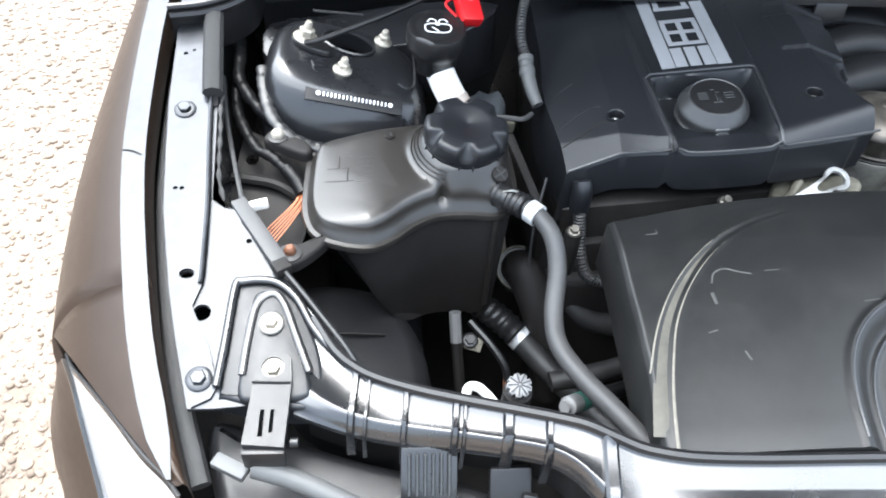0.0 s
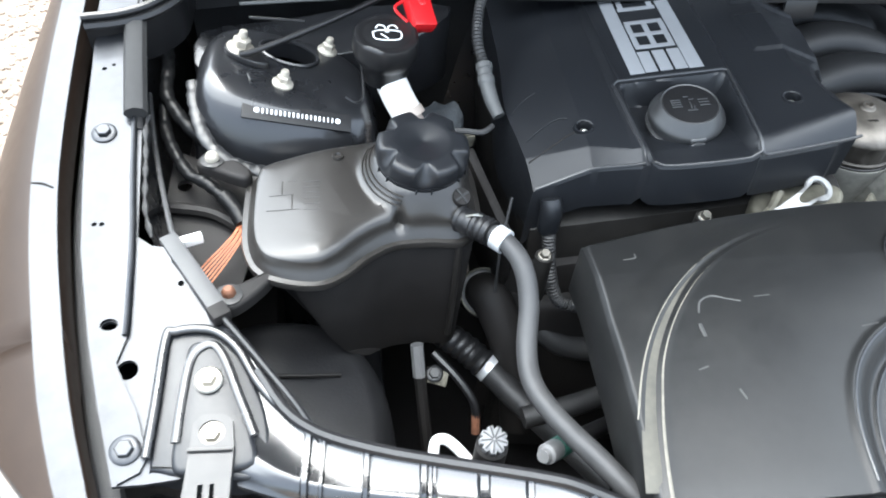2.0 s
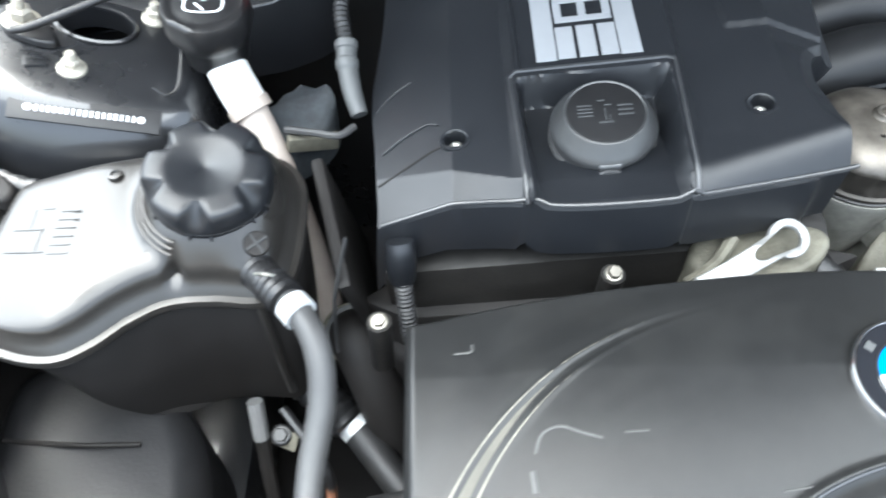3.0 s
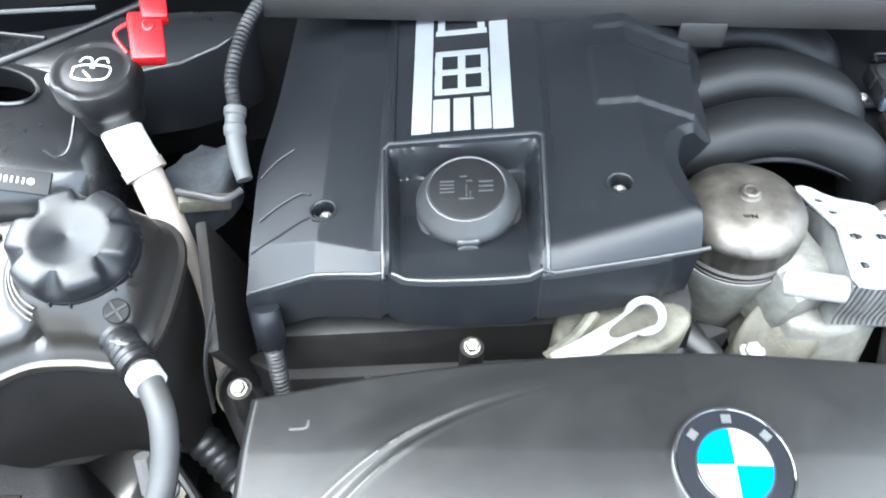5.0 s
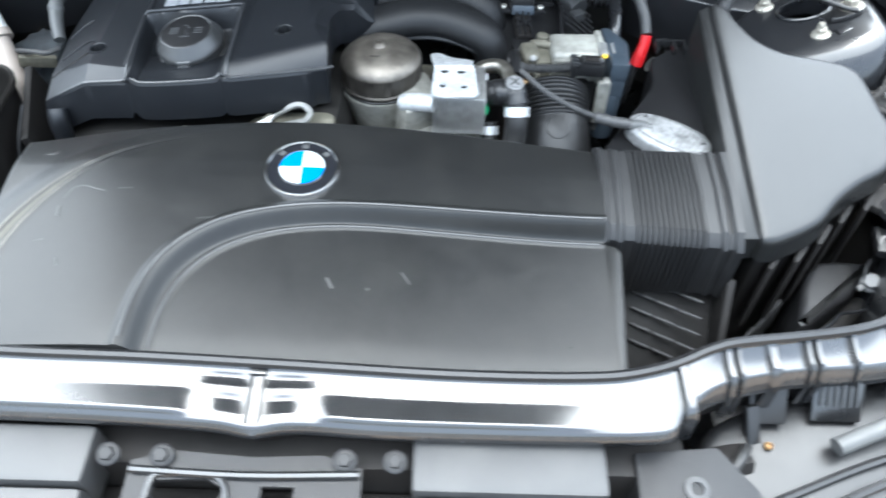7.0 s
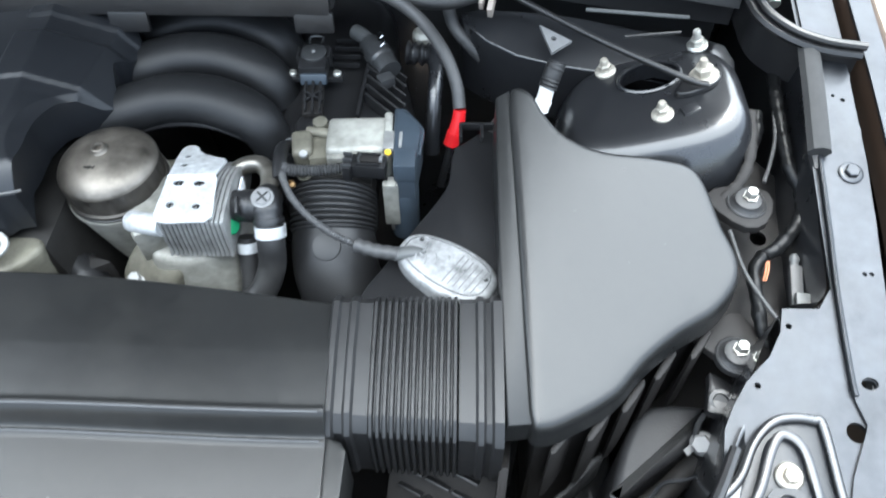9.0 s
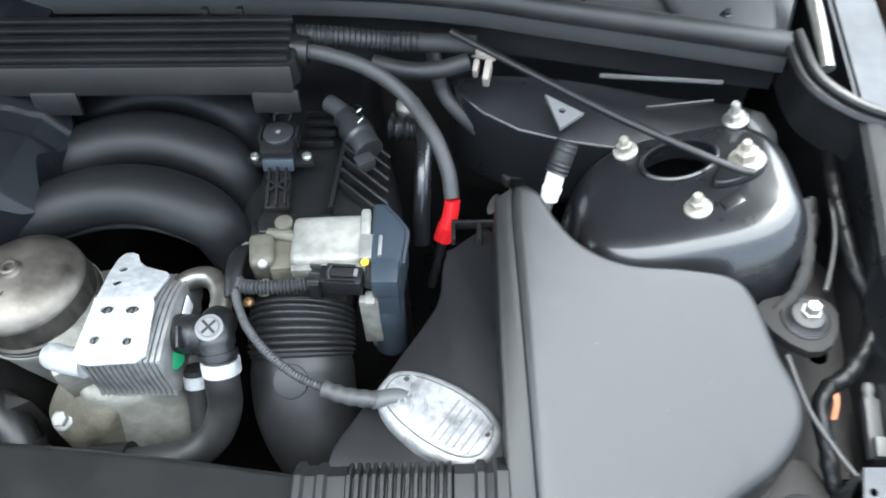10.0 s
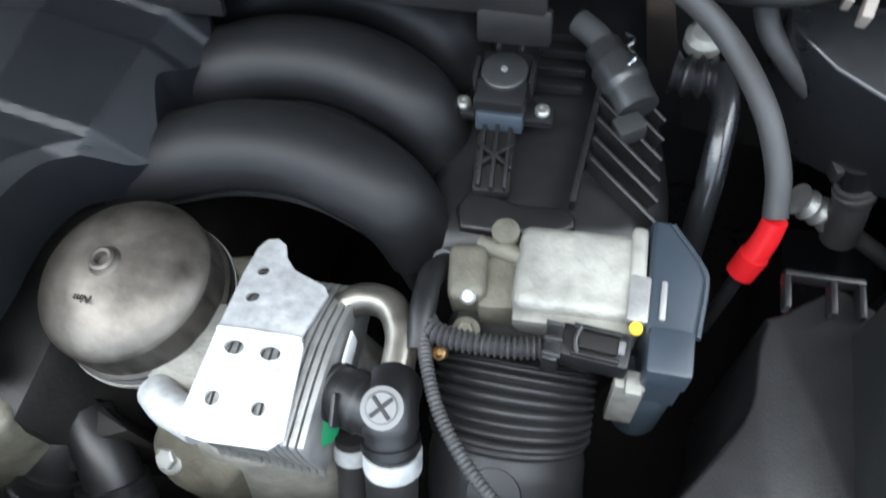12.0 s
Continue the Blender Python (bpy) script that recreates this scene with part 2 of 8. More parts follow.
def glide(pts, n=8, closed=False):
    """A smooth curve through points of any dimension."""
    p = [np.array(q, float) for q in pts]
    if n <= 1:
        return p
    k = len(p)
    out = []
    for i in range(k if closed else k - 1):
        a, b = p[i], p[(i + 1) % k]
        z = p[(i - 1) % k] if closed or i > 0 else 2 * a - b
        c = p[(i + 2) % k] if closed or i + 2 < k else 2 * b - a
        for j in range(n):
            t = j / n
            out.append(0.5 * (2 * a + (b - z) * t + (2 * z - 5 * a + 4 * b - c) * t * t + (3 * a - z - 3 * b + c) * t ** 3))
    if not closed:
        out.append(p[-1])
    return out


def bridge(bm, a, b, closed=True):
    k = len(a)
    for i in range(k if closed else k - 1):
        j = (i + 1) % k
        bm.faces.new((a[i], a[j], b[j], b[i]))


def tube(pts, r, seg=12, n=8, cap=True, flat=1.0):
    """A hose, rod or cable along a smooth path. r: radius, or a function of the run in metres; flat squashes it."""
    path = [Vector(q) for q in glide(pts, n)]
    bm = bmesh.new()
    run, rings = 0.0, []
    side = None
    for i, q in enumerate(path):
        d = (path[min(i + 1, len(path) - 1)] - path[max(i - 1, 0)]).normalized()
        if side is None:
            side = d.orthogonal().normalized() if abs(d.z) > 0.95 else d.cross(Vector((0, 0, 1))).normalized()
        side = (side - d * side.dot(d)).normalized()
        up = side.cross(d)
        if i:
            run += (q - path[i - 1]).length
        rr = r(run) if callable(r) else r
        rings.append([bm.verts.new(q + rr * (math.cos(a) * side + math.sin(a) * flat * up))
                      for a in (2 * math.pi * s / seg for s in range(seg))])
    for a, b in zip(rings, rings[1:]):
        bridge(bm, a, b)
    if cap:
        bm.faces.new(rings[0]), bm.faces.new(rings[-1])
    return bm


def ribbed(r, amp, pitch):
    return lambda s: r + amp * (abs((s / pitch) % 1 - 0.5) * 4 - 1)


def turned(axis):
    return Vector((0, 0, 1)).rotation_difference(Vector(axis)).to_matrix().to_4x4()


def lathe(prof, c=(0, 0, 0), axis=(0, 0, 1), seg=32, lobes=0, depth=0.0, lobe_rows=()):
    """A turned shape: (radius, height) pairs about an axis; lobes flute the rows named."""
    bm = bmesh.new()
    m = Matrix.Translation(c) @ turned(axis)
    rings = []
    for k, (r, h) in enumerate(prof):
        if r <= 1e-6:
            rings.append([bm.verts.new(m @ Vector((0, 0, h)))])
            continue
        row = []
        for s in range(seg):
            a = 2 * math.pi * s / seg
            rr = r * (1 - depth * max(0.0, math.cos(lobes * a)) ** 2) if lobes and k in lobe_rows else r
            row.append(bm.verts.new(m @ Vector((rr * math.cos(a), rr * math.sin(a), h))))
        rings.append(row)
    for a, b in zip(rings, rings[1:]):
        if len(a) == 1 and len(b) > 1:
            for i in range(seg):
                bm.faces.new((a[0], b[i], b[(i + 1) % seg]))
        elif len(b) == 1 and len(a) > 1:
            for i in range(seg):
                bm.faces.new((b[0], a[(i + 1) % seg], a[i]))
        elif len(a) > 1:
            bridge(bm, a, b)
    if len(rings[0]) > 1:
        bm.faces.new(rings[0])
    if len(rings[-1]) > 1:
        bm.faces.new(rings[-1])
    return bm


def box(c, size, bevel=0.002, rot=(0, 0, 0), seg=2):
    bm = bmesh.new()
    bmesh.ops.create_cube(bm, size=1.0, matrix=Matrix.Diagonal((*size, 1)))
    if bevel:
        bmesh.ops.bevel(bm, geom=bm.edges[:], offset=min(bevel, 0.45 * min(size)), segments=seg, profile=0.6, affect="EDGES")
    bm.transform(pose(*c, *rot))
    return bm


def inward(pts):
    """Unit normals that point into a closed outline."""
    p = np.array(pts)
    area = 0.5 * np.sum(p[:, 0] * np.roll(p[:, 1], -1) - np.roll(p[:, 0], -1) * p[:, 1])
    d = np.roll(p, -1, 0) - np.roll(p, 1, 0)
    d /= np.linalg.norm(d, axis=1)[:, None] + 1e-9
    nrm = np.stack([-d[:, 1], d[:, 0]], 1)
    return nrm if area > 0 else -nrm


def slab(outline, top, bottom, bevel=0.006, n=5, steps=4, draft=0.0, smooth=True):
    """A thick plan shape: smooth outline, rounded upper edge; top is a height or a function of x, y; draft widens the foot."""
    zt = top if callable(top) else (lambda x, y: top)
    zb = bottom if callable(bottom) else (lambda x, y: bottom)
    pts = np.array([q[:2] for q in (glide(outline, n, True) if smooth else outline)])
    nin = inward(pts)
    bm = bmesh.new()
    rings = []
    foot = pts - nin * draft
    rings.append([bm.verts.new((x, y, zb(x, y))) for x, y in foot])
    for k in range(steps + 1):
        a = 0.5 * math.pi * k / steps
        q = pts + nin * bevel * (1 - math.cos(a))
        rings.append([bm.verts.new((x, y, zt(x, y) - bevel * (1 - math.sin(a)))) for x, y in q])
    for a, b in zip(rings, rings[1:]):
        bridge(bm, a, b)
    bm.faces.new(rings[-1])
    bm.faces.new(rings[0])
    return bm


def sheet(outline, holes, top, thick):
    """A thin plate with real holes. outline and holes: lists of x, y; top: height or function of x, y."""
    zt = top if callable(top) else (lambda x, y: top)
    bm = bmesh.new()
    edges = []
    for loop in (outline, *holes):
        vs = [bm.verts.new((q[0], q[1], 0)) for q in loop]
        edges += [bm.edges.new((vs[i], vs[(i + 1) % len(vs)])) for i in range(len(vs))]
    bmesh.ops.triangle_fill(bm, edges=edges, use_beauty=True)
    ext = bmesh.ops.extrude_face_region(bm, geom=bm.faces[:])
    low = {v for v in ext["geom"] if isinstance(v, bmesh.types.BMVert)}
    for v in bm.verts:
        v.co.z = zt(v.co.x, v.co.y) - (thick if v in low else 0)
    return bm


def fill_top(bm, ring, z, cuts=2):
    """Close a ring with a finely divided face that follows the height z(x, y)."""
    es = [bm.edges.get((ring[i], ring[(i + 1) % len(ring)])) for i in range(len(ring))]
    got = bmesh.ops.triangle_fill(bm, edges=es, use_beauty=True)
    faces = [g for g in got["geom"] if isinstance(g, bmesh.types.BMFace)]
    for _ in range(cuts):
        inner = {e for f in faces for e in f.edges} - set(es)
        inner = [e for e in inner if e.calc_length() > 0.012]
        got = bmesh.ops.subdivide_edges(bm, edges=inner, cuts=1)
        faces = list({f for g in got["geom_inner"] if isinstance(g, (bmesh.types.BMEdge, bmesh.types.BMVert)) for f in g.link_faces} | {f for f in faces if f.is_valid})
    for v in {v for f in faces for v in f.verts}:
        v.co.z = z(v.co.x, v.co.y)


def ring2(x, y, r, seg=16, ry=None, turn=0.0):
    ry = r if ry is None else ry
    c, s = math.cos(turn), math.sin(turn)
    return [(x + r * math.cos(a) * c - ry * math.sin(a) * s, y + r * math.cos(a) * s + ry * math.sin(a) * c)
            for a in (2 * math.pi * k / seg for k in range(seg))]


def patch(u0, u1, nu, nv, v0, v1, z, skirt=0.0):
    """A surface z(x, y) over x from u0 to u1 and y from v0(x) to v1(x), with a skirt hanging from its rim."""
    bm = bmesh.new()
    g = []
    for i in range(nu + 1):
        x = u0 + (u1 - u0) * i / nu
        a, b = v0(x), v1(x)
        g.append([bm.verts.new((x, a + (b - a) * j / nv, z(x, a + (b - a) * j / nv))) for j in range(nv + 1)])
    for i in range(nu):
        for j in range(nv):
            bm.faces.new((g[i][j], g[i + 1][j], g[i + 1][j + 1], g[i][j + 1]))
    if skirt:
        rim = [g[i][0] for i in range(nu + 1)] + [g[nu][j] for j in range(1, nv + 1)]
        rim += [g[i][nv] for i in range(nu - 1, -1, -1)] + [g[0][j] for j in range(nv - 1, 0, -1)]
        low = [bm.verts.new(v.co - Vector((0, 0, skirt))) for v in rim]
        bridge(bm, rim, low)
    return bm


def hexbolt(c, r=0.007, h=0.006, axis=(0, 0, 1), flange=1.5, dome=True):
    """A hexagon head on its flange."""
    bm = lathe([(r * flange, 0), (r * flange, h * 0.18), (r * flange * 0.86, h * 0.34), (r * 1.0, h * 0.36), (0, h * 0.36)], c, axis, 20)
    head = lathe([(r, h * 0.2), (r, h * 0.88), (r * 0.86, h), (0, h)], c, axis, 6)
    return join(bm, head)


def smoothstep(a, b, x):
    t = min(1.0, max(0.0, (x - a) / (b - a)))
    return t * t * (3 - 2 * t)


def curve_of(points):
    """y as a piecewise smooth function of x through sorted points."""
    xs, ys = [p[0] for p in points], [p[1] for p in points]
    fine = glide(points, 10)
    fx, fy = [q[0] for q in fine], [q[1] for q in fine]
    return lambda x: float(np.interp(x, fx, fy))


# ---------------------------------------------------------------- ground
def gz(x, y):
    return 0.012 * noise.noise(Vector((x * 1.3, y * 1.3, 0))) + 0.005 * noise.noise(Vector((x * 7, y * 7, 3)))


def build_ground():
    bm = bmesh.new()
    near = [-2.6 + 5.2 * i / 90 for i in range(91)]
    far = [3.2, 4.5, 8, 16, 40, 120, 400, 1500]
    ax = [-f for f in reversed(far)] + near + far
    vs = [[bm.verts.new((x, y + 0.5, gz(x, y) if abs(x) < 3 and abs(y) < 3 else 0)) for y in ax] for x in ax]
    for i in range(len(ax) - 1):
        for j in range(len(ax) - 1):
            bm.faces.new((vs[i][j], vs[i + 1][j], vs[i + 1][j + 1], vs[i][j + 1]))
    solo("ground", bm, M_GRAVEL, "pale sandy gravel yard under the car", "ground", kind="structure")
    rnd = random.Random(4)
    verts, faces = [], []
    base = bmesh.new()
    bmesh.ops.create_icosphere(base, subdivisions=1, radius=1.0)
    bv = [v.co.copy() for v in base.verts]
    bf = [[v.index for v in f.verts] for f in base.faces]
    base.free()
    for _ in range(14000):
        side = rnd.random() < 0.86
        x, y = (rnd.uniform(-2.1, -0.78), rnd.uniform(-0.1, 2.9)) if side else (rnd.uniform(0.8, 1.6), rnd.uniform(0.6, 2.6))
        s = 0.003 + 0.0085 * rnd.random() ** 3
        sx, sy, sz, a = s * rnd.uniform(0.8, 1.4), s * rnd.uniform(0.7, 1.1), s * rnd.uniform(0.35, 0.6), rnd.uniform(0, 6.28)
        k = len(verts)
        z = gz(x, y - 0.5)
        ca, sa = math.cos(a), math.sin(a)
        for v in bv:
            w = 1 + rnd.uniform(-0.18, 0.18)
            px, py = v.x * sx * w, v.y * sy * w
            verts.append((x + px * ca - py * sa, y + px * sa + py * ca, z + sz * 0.35 + v.z * sz * w))
        faces += [[k + i for i in f] for f in bf]
    me = bpy.data.meshes.new("gravel_stones")
    me.from_pydata(verts, [], faces)
    me.polygons.foreach_set("use_smooth", [True] * len(me.polygons))
    me.materials.append(pebble)
    tagged(new("gravel_stones", me), "loose buff and brown gravel stones on the yard", "gravel", kind="stuff")


# ---------------------------------------------------------------- wings, rails
def rail_z(x, y):
    return 0.858 + 0.198 * (y - 0.43)


def mirrored(side):
    """Maps plan x of the one side to this side."""
    return (lambda x: x) if side < 0 else (lambda x: 0.010 - x)


def flip(side, pts):
    f = mirrored(side)
    return [(f(p[0]), *p[1:]) for p in pts]


IN_EDGE = curve_of([(0.26, -0.640), (0.296, -0.658), (0.34, -0.674), (0.395, -0.692), (0.457, -0.707), (0.537, -0.723), (0.614, -0.733), (0.733, -0.739), (0.85, -0.740), (1.3, -0.742)])
OUT_SIDE = curve_of([(0.10, -0.68), (0.22, -0.76), (0.35, -0.806), (0.431, -0.824), (0.524, -0.836), (0.643, -0.840), (0.789, -0.832), (1.003, -0.812), (1.3, -0.80)])


def wing_row(y, n=30):
    """Section of the wing at y, from the gap edge over the top and down the flank, as x, z pairs."""
    xi, xo = IN_EDGE(y), OUT_SIDE(y)
    zt = rail_z(0, y) + 0.012
    strip = 0.023 * smoothstep(0.262, 0.33, y)
    row = [(xi + 0.001, zt - 0.030), (xi, zt - 0.004), (xi - 0.002, zt), (xi - strip * 0.5, zt + 0.0005), (xi - strip, zt - 0.002)]
    ztop, zlow = zt - 0.003, 0.40
    for k in range(1, n + 1):
        u = (k / n) ** 0.8
        x = xi - strip + (xo - (xi - strip)) * math.sin(min(1.0, u * 1.9) * math.pi / 2) ** 1.25
        row.append((x, ztop - (ztop - zlow) * (0.03 * u + 0.97 * u ** 1.75)))
    return row


def lamp_cut(y):
    """Where the wing ends against the lamp."""
    return -0.655 - 0.155 * ramp01(0.278, 0.452, y) ** 0.9 if y < 0.452 else -9.0


def ramp01(a, b, x):
    return min(1.0, max(0.0, (x - a) / (b - a)))


def clip_row(row, cut, keep_inner):
    out = []
    for (x0, z0), (x1, z1) in zip(row, row[1:]):
        if (x0 >= cut) == keep_inner or x0 == cut:
            out.append((x0, z0))
        if (x0 - cut) * (x1 - cut) < 0:
            t = (x0 - cut) / (x0 - x1)
            out.append((cut, z0 + (z1 - z0) * t))
    if (row[-1][0] >= cut) == keep_inner:
        out.append(row[-1])
    return out


def resample(row, n):
    d = [0.0]
    for (x0, z0), (x1, z1) in zip(row, row[1:]):
        d.append(d[-1] + math.hypot(x1 - x0, z1 - z0))
    return [(float(np.interp(t, d, [r[0] for r in row])), float(np.interp(t, d, [r[1] for r in row]))) for t in np.linspace(0, d[-1], n)]


def build_wing(side):
    f = mirrored(side)
    w = thing("front_wing", "metallic front wing, brown ground reflection put into its paint colour", "car wing", (f(-0.78), 0.6, 0.6), "front wings")
    bm = bmesh.new()
    rows = []
    for y in np.linspace(0.282, 1.28, 90):
        row = wing_row(y)
        if y < 0.452:
            row = clip_row(row, lamp_cut(y), True)
        rows.append([bm.verts.new((f(x), y, z)) for x, z in resample(row, 60)])
    for a, b in zip(rows, rows[1:]):
        bridge(bm, a, b, False)
    part("panel", bm, M_WING, w, angle=70)
    bm = tube([(f(IN_EDGE(y) + 0.008), y, rail_z(0, y) - 0.034) for y in np.linspace(0.30, 1.2, 14)], 0.009, 8, 4, flat=0.8)
    part("gap_seal", bm, M_SEAL, w, "black rubber seal along the gap")
    bm = bmesh.new()
    path = [(f(IN_EDGE(y) - 0.0115), y, rail_z(0, y) + 0.0135) for y in np.linspace(0.285, 1.25, 34)]
    half = 0.0105
    a = [bm.verts.new((x - half * smoothstep(0.27, 0.33, y), y, z)) for x, y, z in path]
    b = [bm.verts.new((x + half * smoothstep(0.27, 0.33, y), y, z - 0.0006)) for x, y, z in path]
    bridge(bm, a, b, False)
    ext = bmesh.ops.extrude_face_region(bm, geom=bm.faces[:])
    bmesh.ops.translate(bm, vec=(0, 0, -0.003), verts=[v for v in ext["geom"] if isinstance(v, bmesh.types.BMVert)])
    # lighter paint than the flank, standing in for the sky it reflects
    part("top_edge", bm, M_PAINT, w, "pale sky-lit folded top edge")
    if side < 0:
        nick = [(IN_EDGE(0.588) - 0.022, 0.590, rail_z(0, 0.590) + 0.0138), (IN_EDGE(0.588) - 0.013, 0.589, rail_z(0, 0.589) + 0.0140), (IN_EDGE(0.588) - 0.004, 0.585, rail_z(0, 0.585) + 0.0134)]
        part("nick", tube(nick, 0.0009, 6, 4, flat=0.5), M_DEEP, w, "dark dent in the edge")


def build_headlight(side):
    f = mirrored(side)
    h = thing("headlight", "clear-lensed headlight unit beside the front wing", "headlight", (f(-0.62), 0.2, 0.62), "headlights")
    # lens between the edge of the wing and the bumper trim
    edge = glide([(-0.803, 0.447, 0.774), (-0.788, 0.424, 0.786), (-0.767, 0.399, 0.804), (-0.724, 0.349, 0.830), (-0.690, 0.309, 0.838), (-0.657, 0.276, 0.832), (-0.61, 0.20, 0.815)], 6)
    trim = glide([(-0.805, 0.447, 0.770), (-0.800, 0.430, 0.740), (-0.793, 0.404, 0.710), (-0.778, 0.357, 0.660), (-0.760, 0.30, 0.62), (-0.735, 0.24, 0.58), (-0.70, 0.16, 0.54)], 6)
    base = glide([(-0.858, 0.500, 0.63), (-0.872, 0.474, 0.605), (-0.872, 0.440, 0.585), (-0.860, 0.405, 0.555), (-0.840, 0.33, 0.53), (-0.80, 0.26, 0.50), (-0.75, 0.17, 0.47)], 6)
    for name, drop, mat_, label in (("bowl", 0.010, M_REFLECT, "bright reflector bowl"), ("cover_glass", 0.0, glass, "clear cover lens")):
        bm = bmesh.new()
        rows = []
        for p, q in zip(edge, trim):
            bulge = 0.10 * np.linalg.norm(p - q)
            rows.append([bm.verts.new((f((p + (q - p) * u)[0] - bulge * math.sin(math.pi * u) * 0.1), (p + (q - p) * u)[1], (p + (q - p) * u)[2] + bulge * math.sin(math.pi * u) * 0.5 - drop)) for u in np.linspace(0, 1, 12)])
        for a, b in zip(rows, rows[1:]):
            bridge(bm, a, b, False)
        ob = part(name, bm, mat_, h, label, angle=70)
        ob.visible_shadow = name == "bowl"
    part("rim_seal", tube([(f(x), y, z + 0.001) for x, y, z in edge[:-6]], 0.0016, 8, 1), M_SEAL, h, "dark seal round the lens")
    part("lens_trim", tube([(f(x), y, z) for x, y, z in trim], 0.0045, 8, 1), M_GLOSS, h, "gloss black trim line")
    bm = bmesh.new()
    rows = []
    for p, q in zip(trim, base):
        rows.append([bm.verts.new((f(x), y, z)) for x, y, z in (p, p + (q - p) * 0.3 + np.array((-0.008, 0, 0.008)), p + (q - p) * 0.65 + np.array((-0.010, 0, 0.008)), q, q + np.array((0.004, 0, -0.10)), q + np.array((0.03, 0, -0.25)))])
    for a, b in zip(rows, rows[1:]):
        bridge(bm, a, b, False)
    part("bumper_corner", bm, M_WING, h, "bumper corner in body paint, tinted brown for the reflected ground", angle=70)
    # black top of the housing, between lamp and crossmember
    top = flip(side, [(-0.655, 0.36), (-0.60, 0.35), (-0.52, 0.325), (-0.44, 0.305), (-0.36, 0.275), (-0.335, 0.22), (-0.36, 0.17),
                      (-0.46, 0.18), (-0.56, 0.215), (-0.63, 0.27)])
    part("housing", slab(top, lambda x, y: 0.79 - 0.10 * (0.33 - y), 0.60, 0.012, 4, 3), M_BLACK, h, "dark grey plastic lamp housing")
    for k, (x0, y0, x1, y1) in enumerate(((-0.60, 0.268, -0.40, 0.205), (-0.585, 0.245, -0.42, 0.190))):
        part("rib", tube(flip(side, [(x0, y0, 0.788), ((x0 + x1) / 2, (y0 + y1) / 2 + 0.006, 0.787), (x1, y1, 0.782)]), 0.004, 8, 6), M_BLACK, h)


SEAM_LEFT = [(-0.671, 0.675, 0.905), (-0.671, 0.657, 0.903), (-0.6695, 0.636, 0.895), (-0.6670, 0.602, 0.887), (-0.6640, 0.574, 0.881), (-0.657, 0.550, 0.874)]


def build_rail(side):
    f = mirrored(side)
    r = thing("inner_wing_panel", "grey metallic inner wing rail with bolts and punched holes", "body panel", (f(-0.66), 0.5, 0.80), "inner wing panels")
    outer = [(-0.738, 1.05), (-0.732, 0.80), (-0.728, 0.745), (-0.724, 0.667), (-0.717, 0.60), (-0.709, 0.533), (-0.692, 0.452), (-0.680, 0.406), (-0.662, 0.345)]
    inner = [(-0.640, 0.345), (-0.575, 0.350), (-0.560, 0.395), (-0.571, 0.432), (-0.580, 0.447), (-0.602, 0.472), (-0.637, 0.520), (-0.638, 0.533), (-0.654, 0.536), (-0.666, 0.545), (-0.670, 0.60),
             (-0.676, 0.68), (-0.690, 0.78), (-0.697, 1.05)]
    holes = [ring2(-0.661, 0.429, 0.0078), ring2(-0.678, 0.465, 0.0062, ry=0.0045)]
    if side > 0:
        inner[:9] = [(-0.640, 0.345), (-0.575, 0.350), (-0.556, 0.395), (-0.562, 0.430), (-0.571, 0.447), (-0.584, 0.466), (-0.592, 0.474), (-0.606, 0.487), (-0.618, 0.507), (-0.623, 0.527), (-0.653, 0.527)]
        holes += [ring2(-0.6255, 0.512, 0.0026, 10), ring2(-0.5925, 0.4637, 0.0026, 10)]
    else:
        holes.append(ring2(-0.628, 0.500, 0.0026, 10))
    bm = sheet(flip(side, outer + inner), [flip(side, h) for h in holes], lambda x, y: rail_z(x, y), 0.0035)
    bmesh.ops.subdivide_edges(bm, edges=[e for e in bm.edges if e.calc_length() > 0.08], cuts=2)
    part("panel", bm, M_PAINT, r)
    # outer flange laid on the panel, with its wavy sealed edge
    rnd = random.Random(side)
    left = [(x + 0.0025 + rnd.uniform(-0.0012, 0.0012), y) for x, y in ((q[0], q[1]) for q in glide(outer, 5))]
    right = [(-0.644, 0.352), (-0.640, 0.362), (-0.650, 0.395), (-0.6665, 0.4275), (-0.669, 0.434), (-0.664, 0.452), (-0.664, 0.47), (-0.668, 0.54), (-0.675, 0.61), (-0.683, 0.70), (-0.693, 0.77), (-0.702, 1.05)]
    hol = [ring2(-0.678, 0.465, 0.0068, ry=0.005), ring2(-0.695, 0.556, 0.0022, 8), ring2(-0.701, 0.556, 0.0022, 8), ring2(-0.715, 0.73, 0.0024, 8), ring2(-0.707, 0.735, 0.0018, 8)]
    part("flange", sheet(flip(side, left + right), [flip(side, h) for h in hol], lambda x, y: rail_z(x, y) + 0.0028, 0.0026), M_PAINT, r, "light grey bolted flange strip")
    crease = [(-0.6935, 0.775), (-0.684, 0.70), (-0.676, 0.61), (-0.669, 0.54), (-0.665, 0.47), (-0.665, 0.455)]
    part("folded_edge", tube([(f(x), y, rail_z(x, y) + 0.004) for x, y in crease], 0.0022, 8, 6), M_PAINT, r)
    for x, y, rr in ((-0.655, 0.368, 0.0066), (-0.705, 0.652, 0.0066)):
        part("bolt", hexbolt((f(x), y, rail_z(x, y) + 0.003), rr, 0.006, (0, -0.19, 1), 1.65), M_PAINT, r)
    # inner drop of the rail and the chassis leg below, shade put into the colour
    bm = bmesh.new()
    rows = []
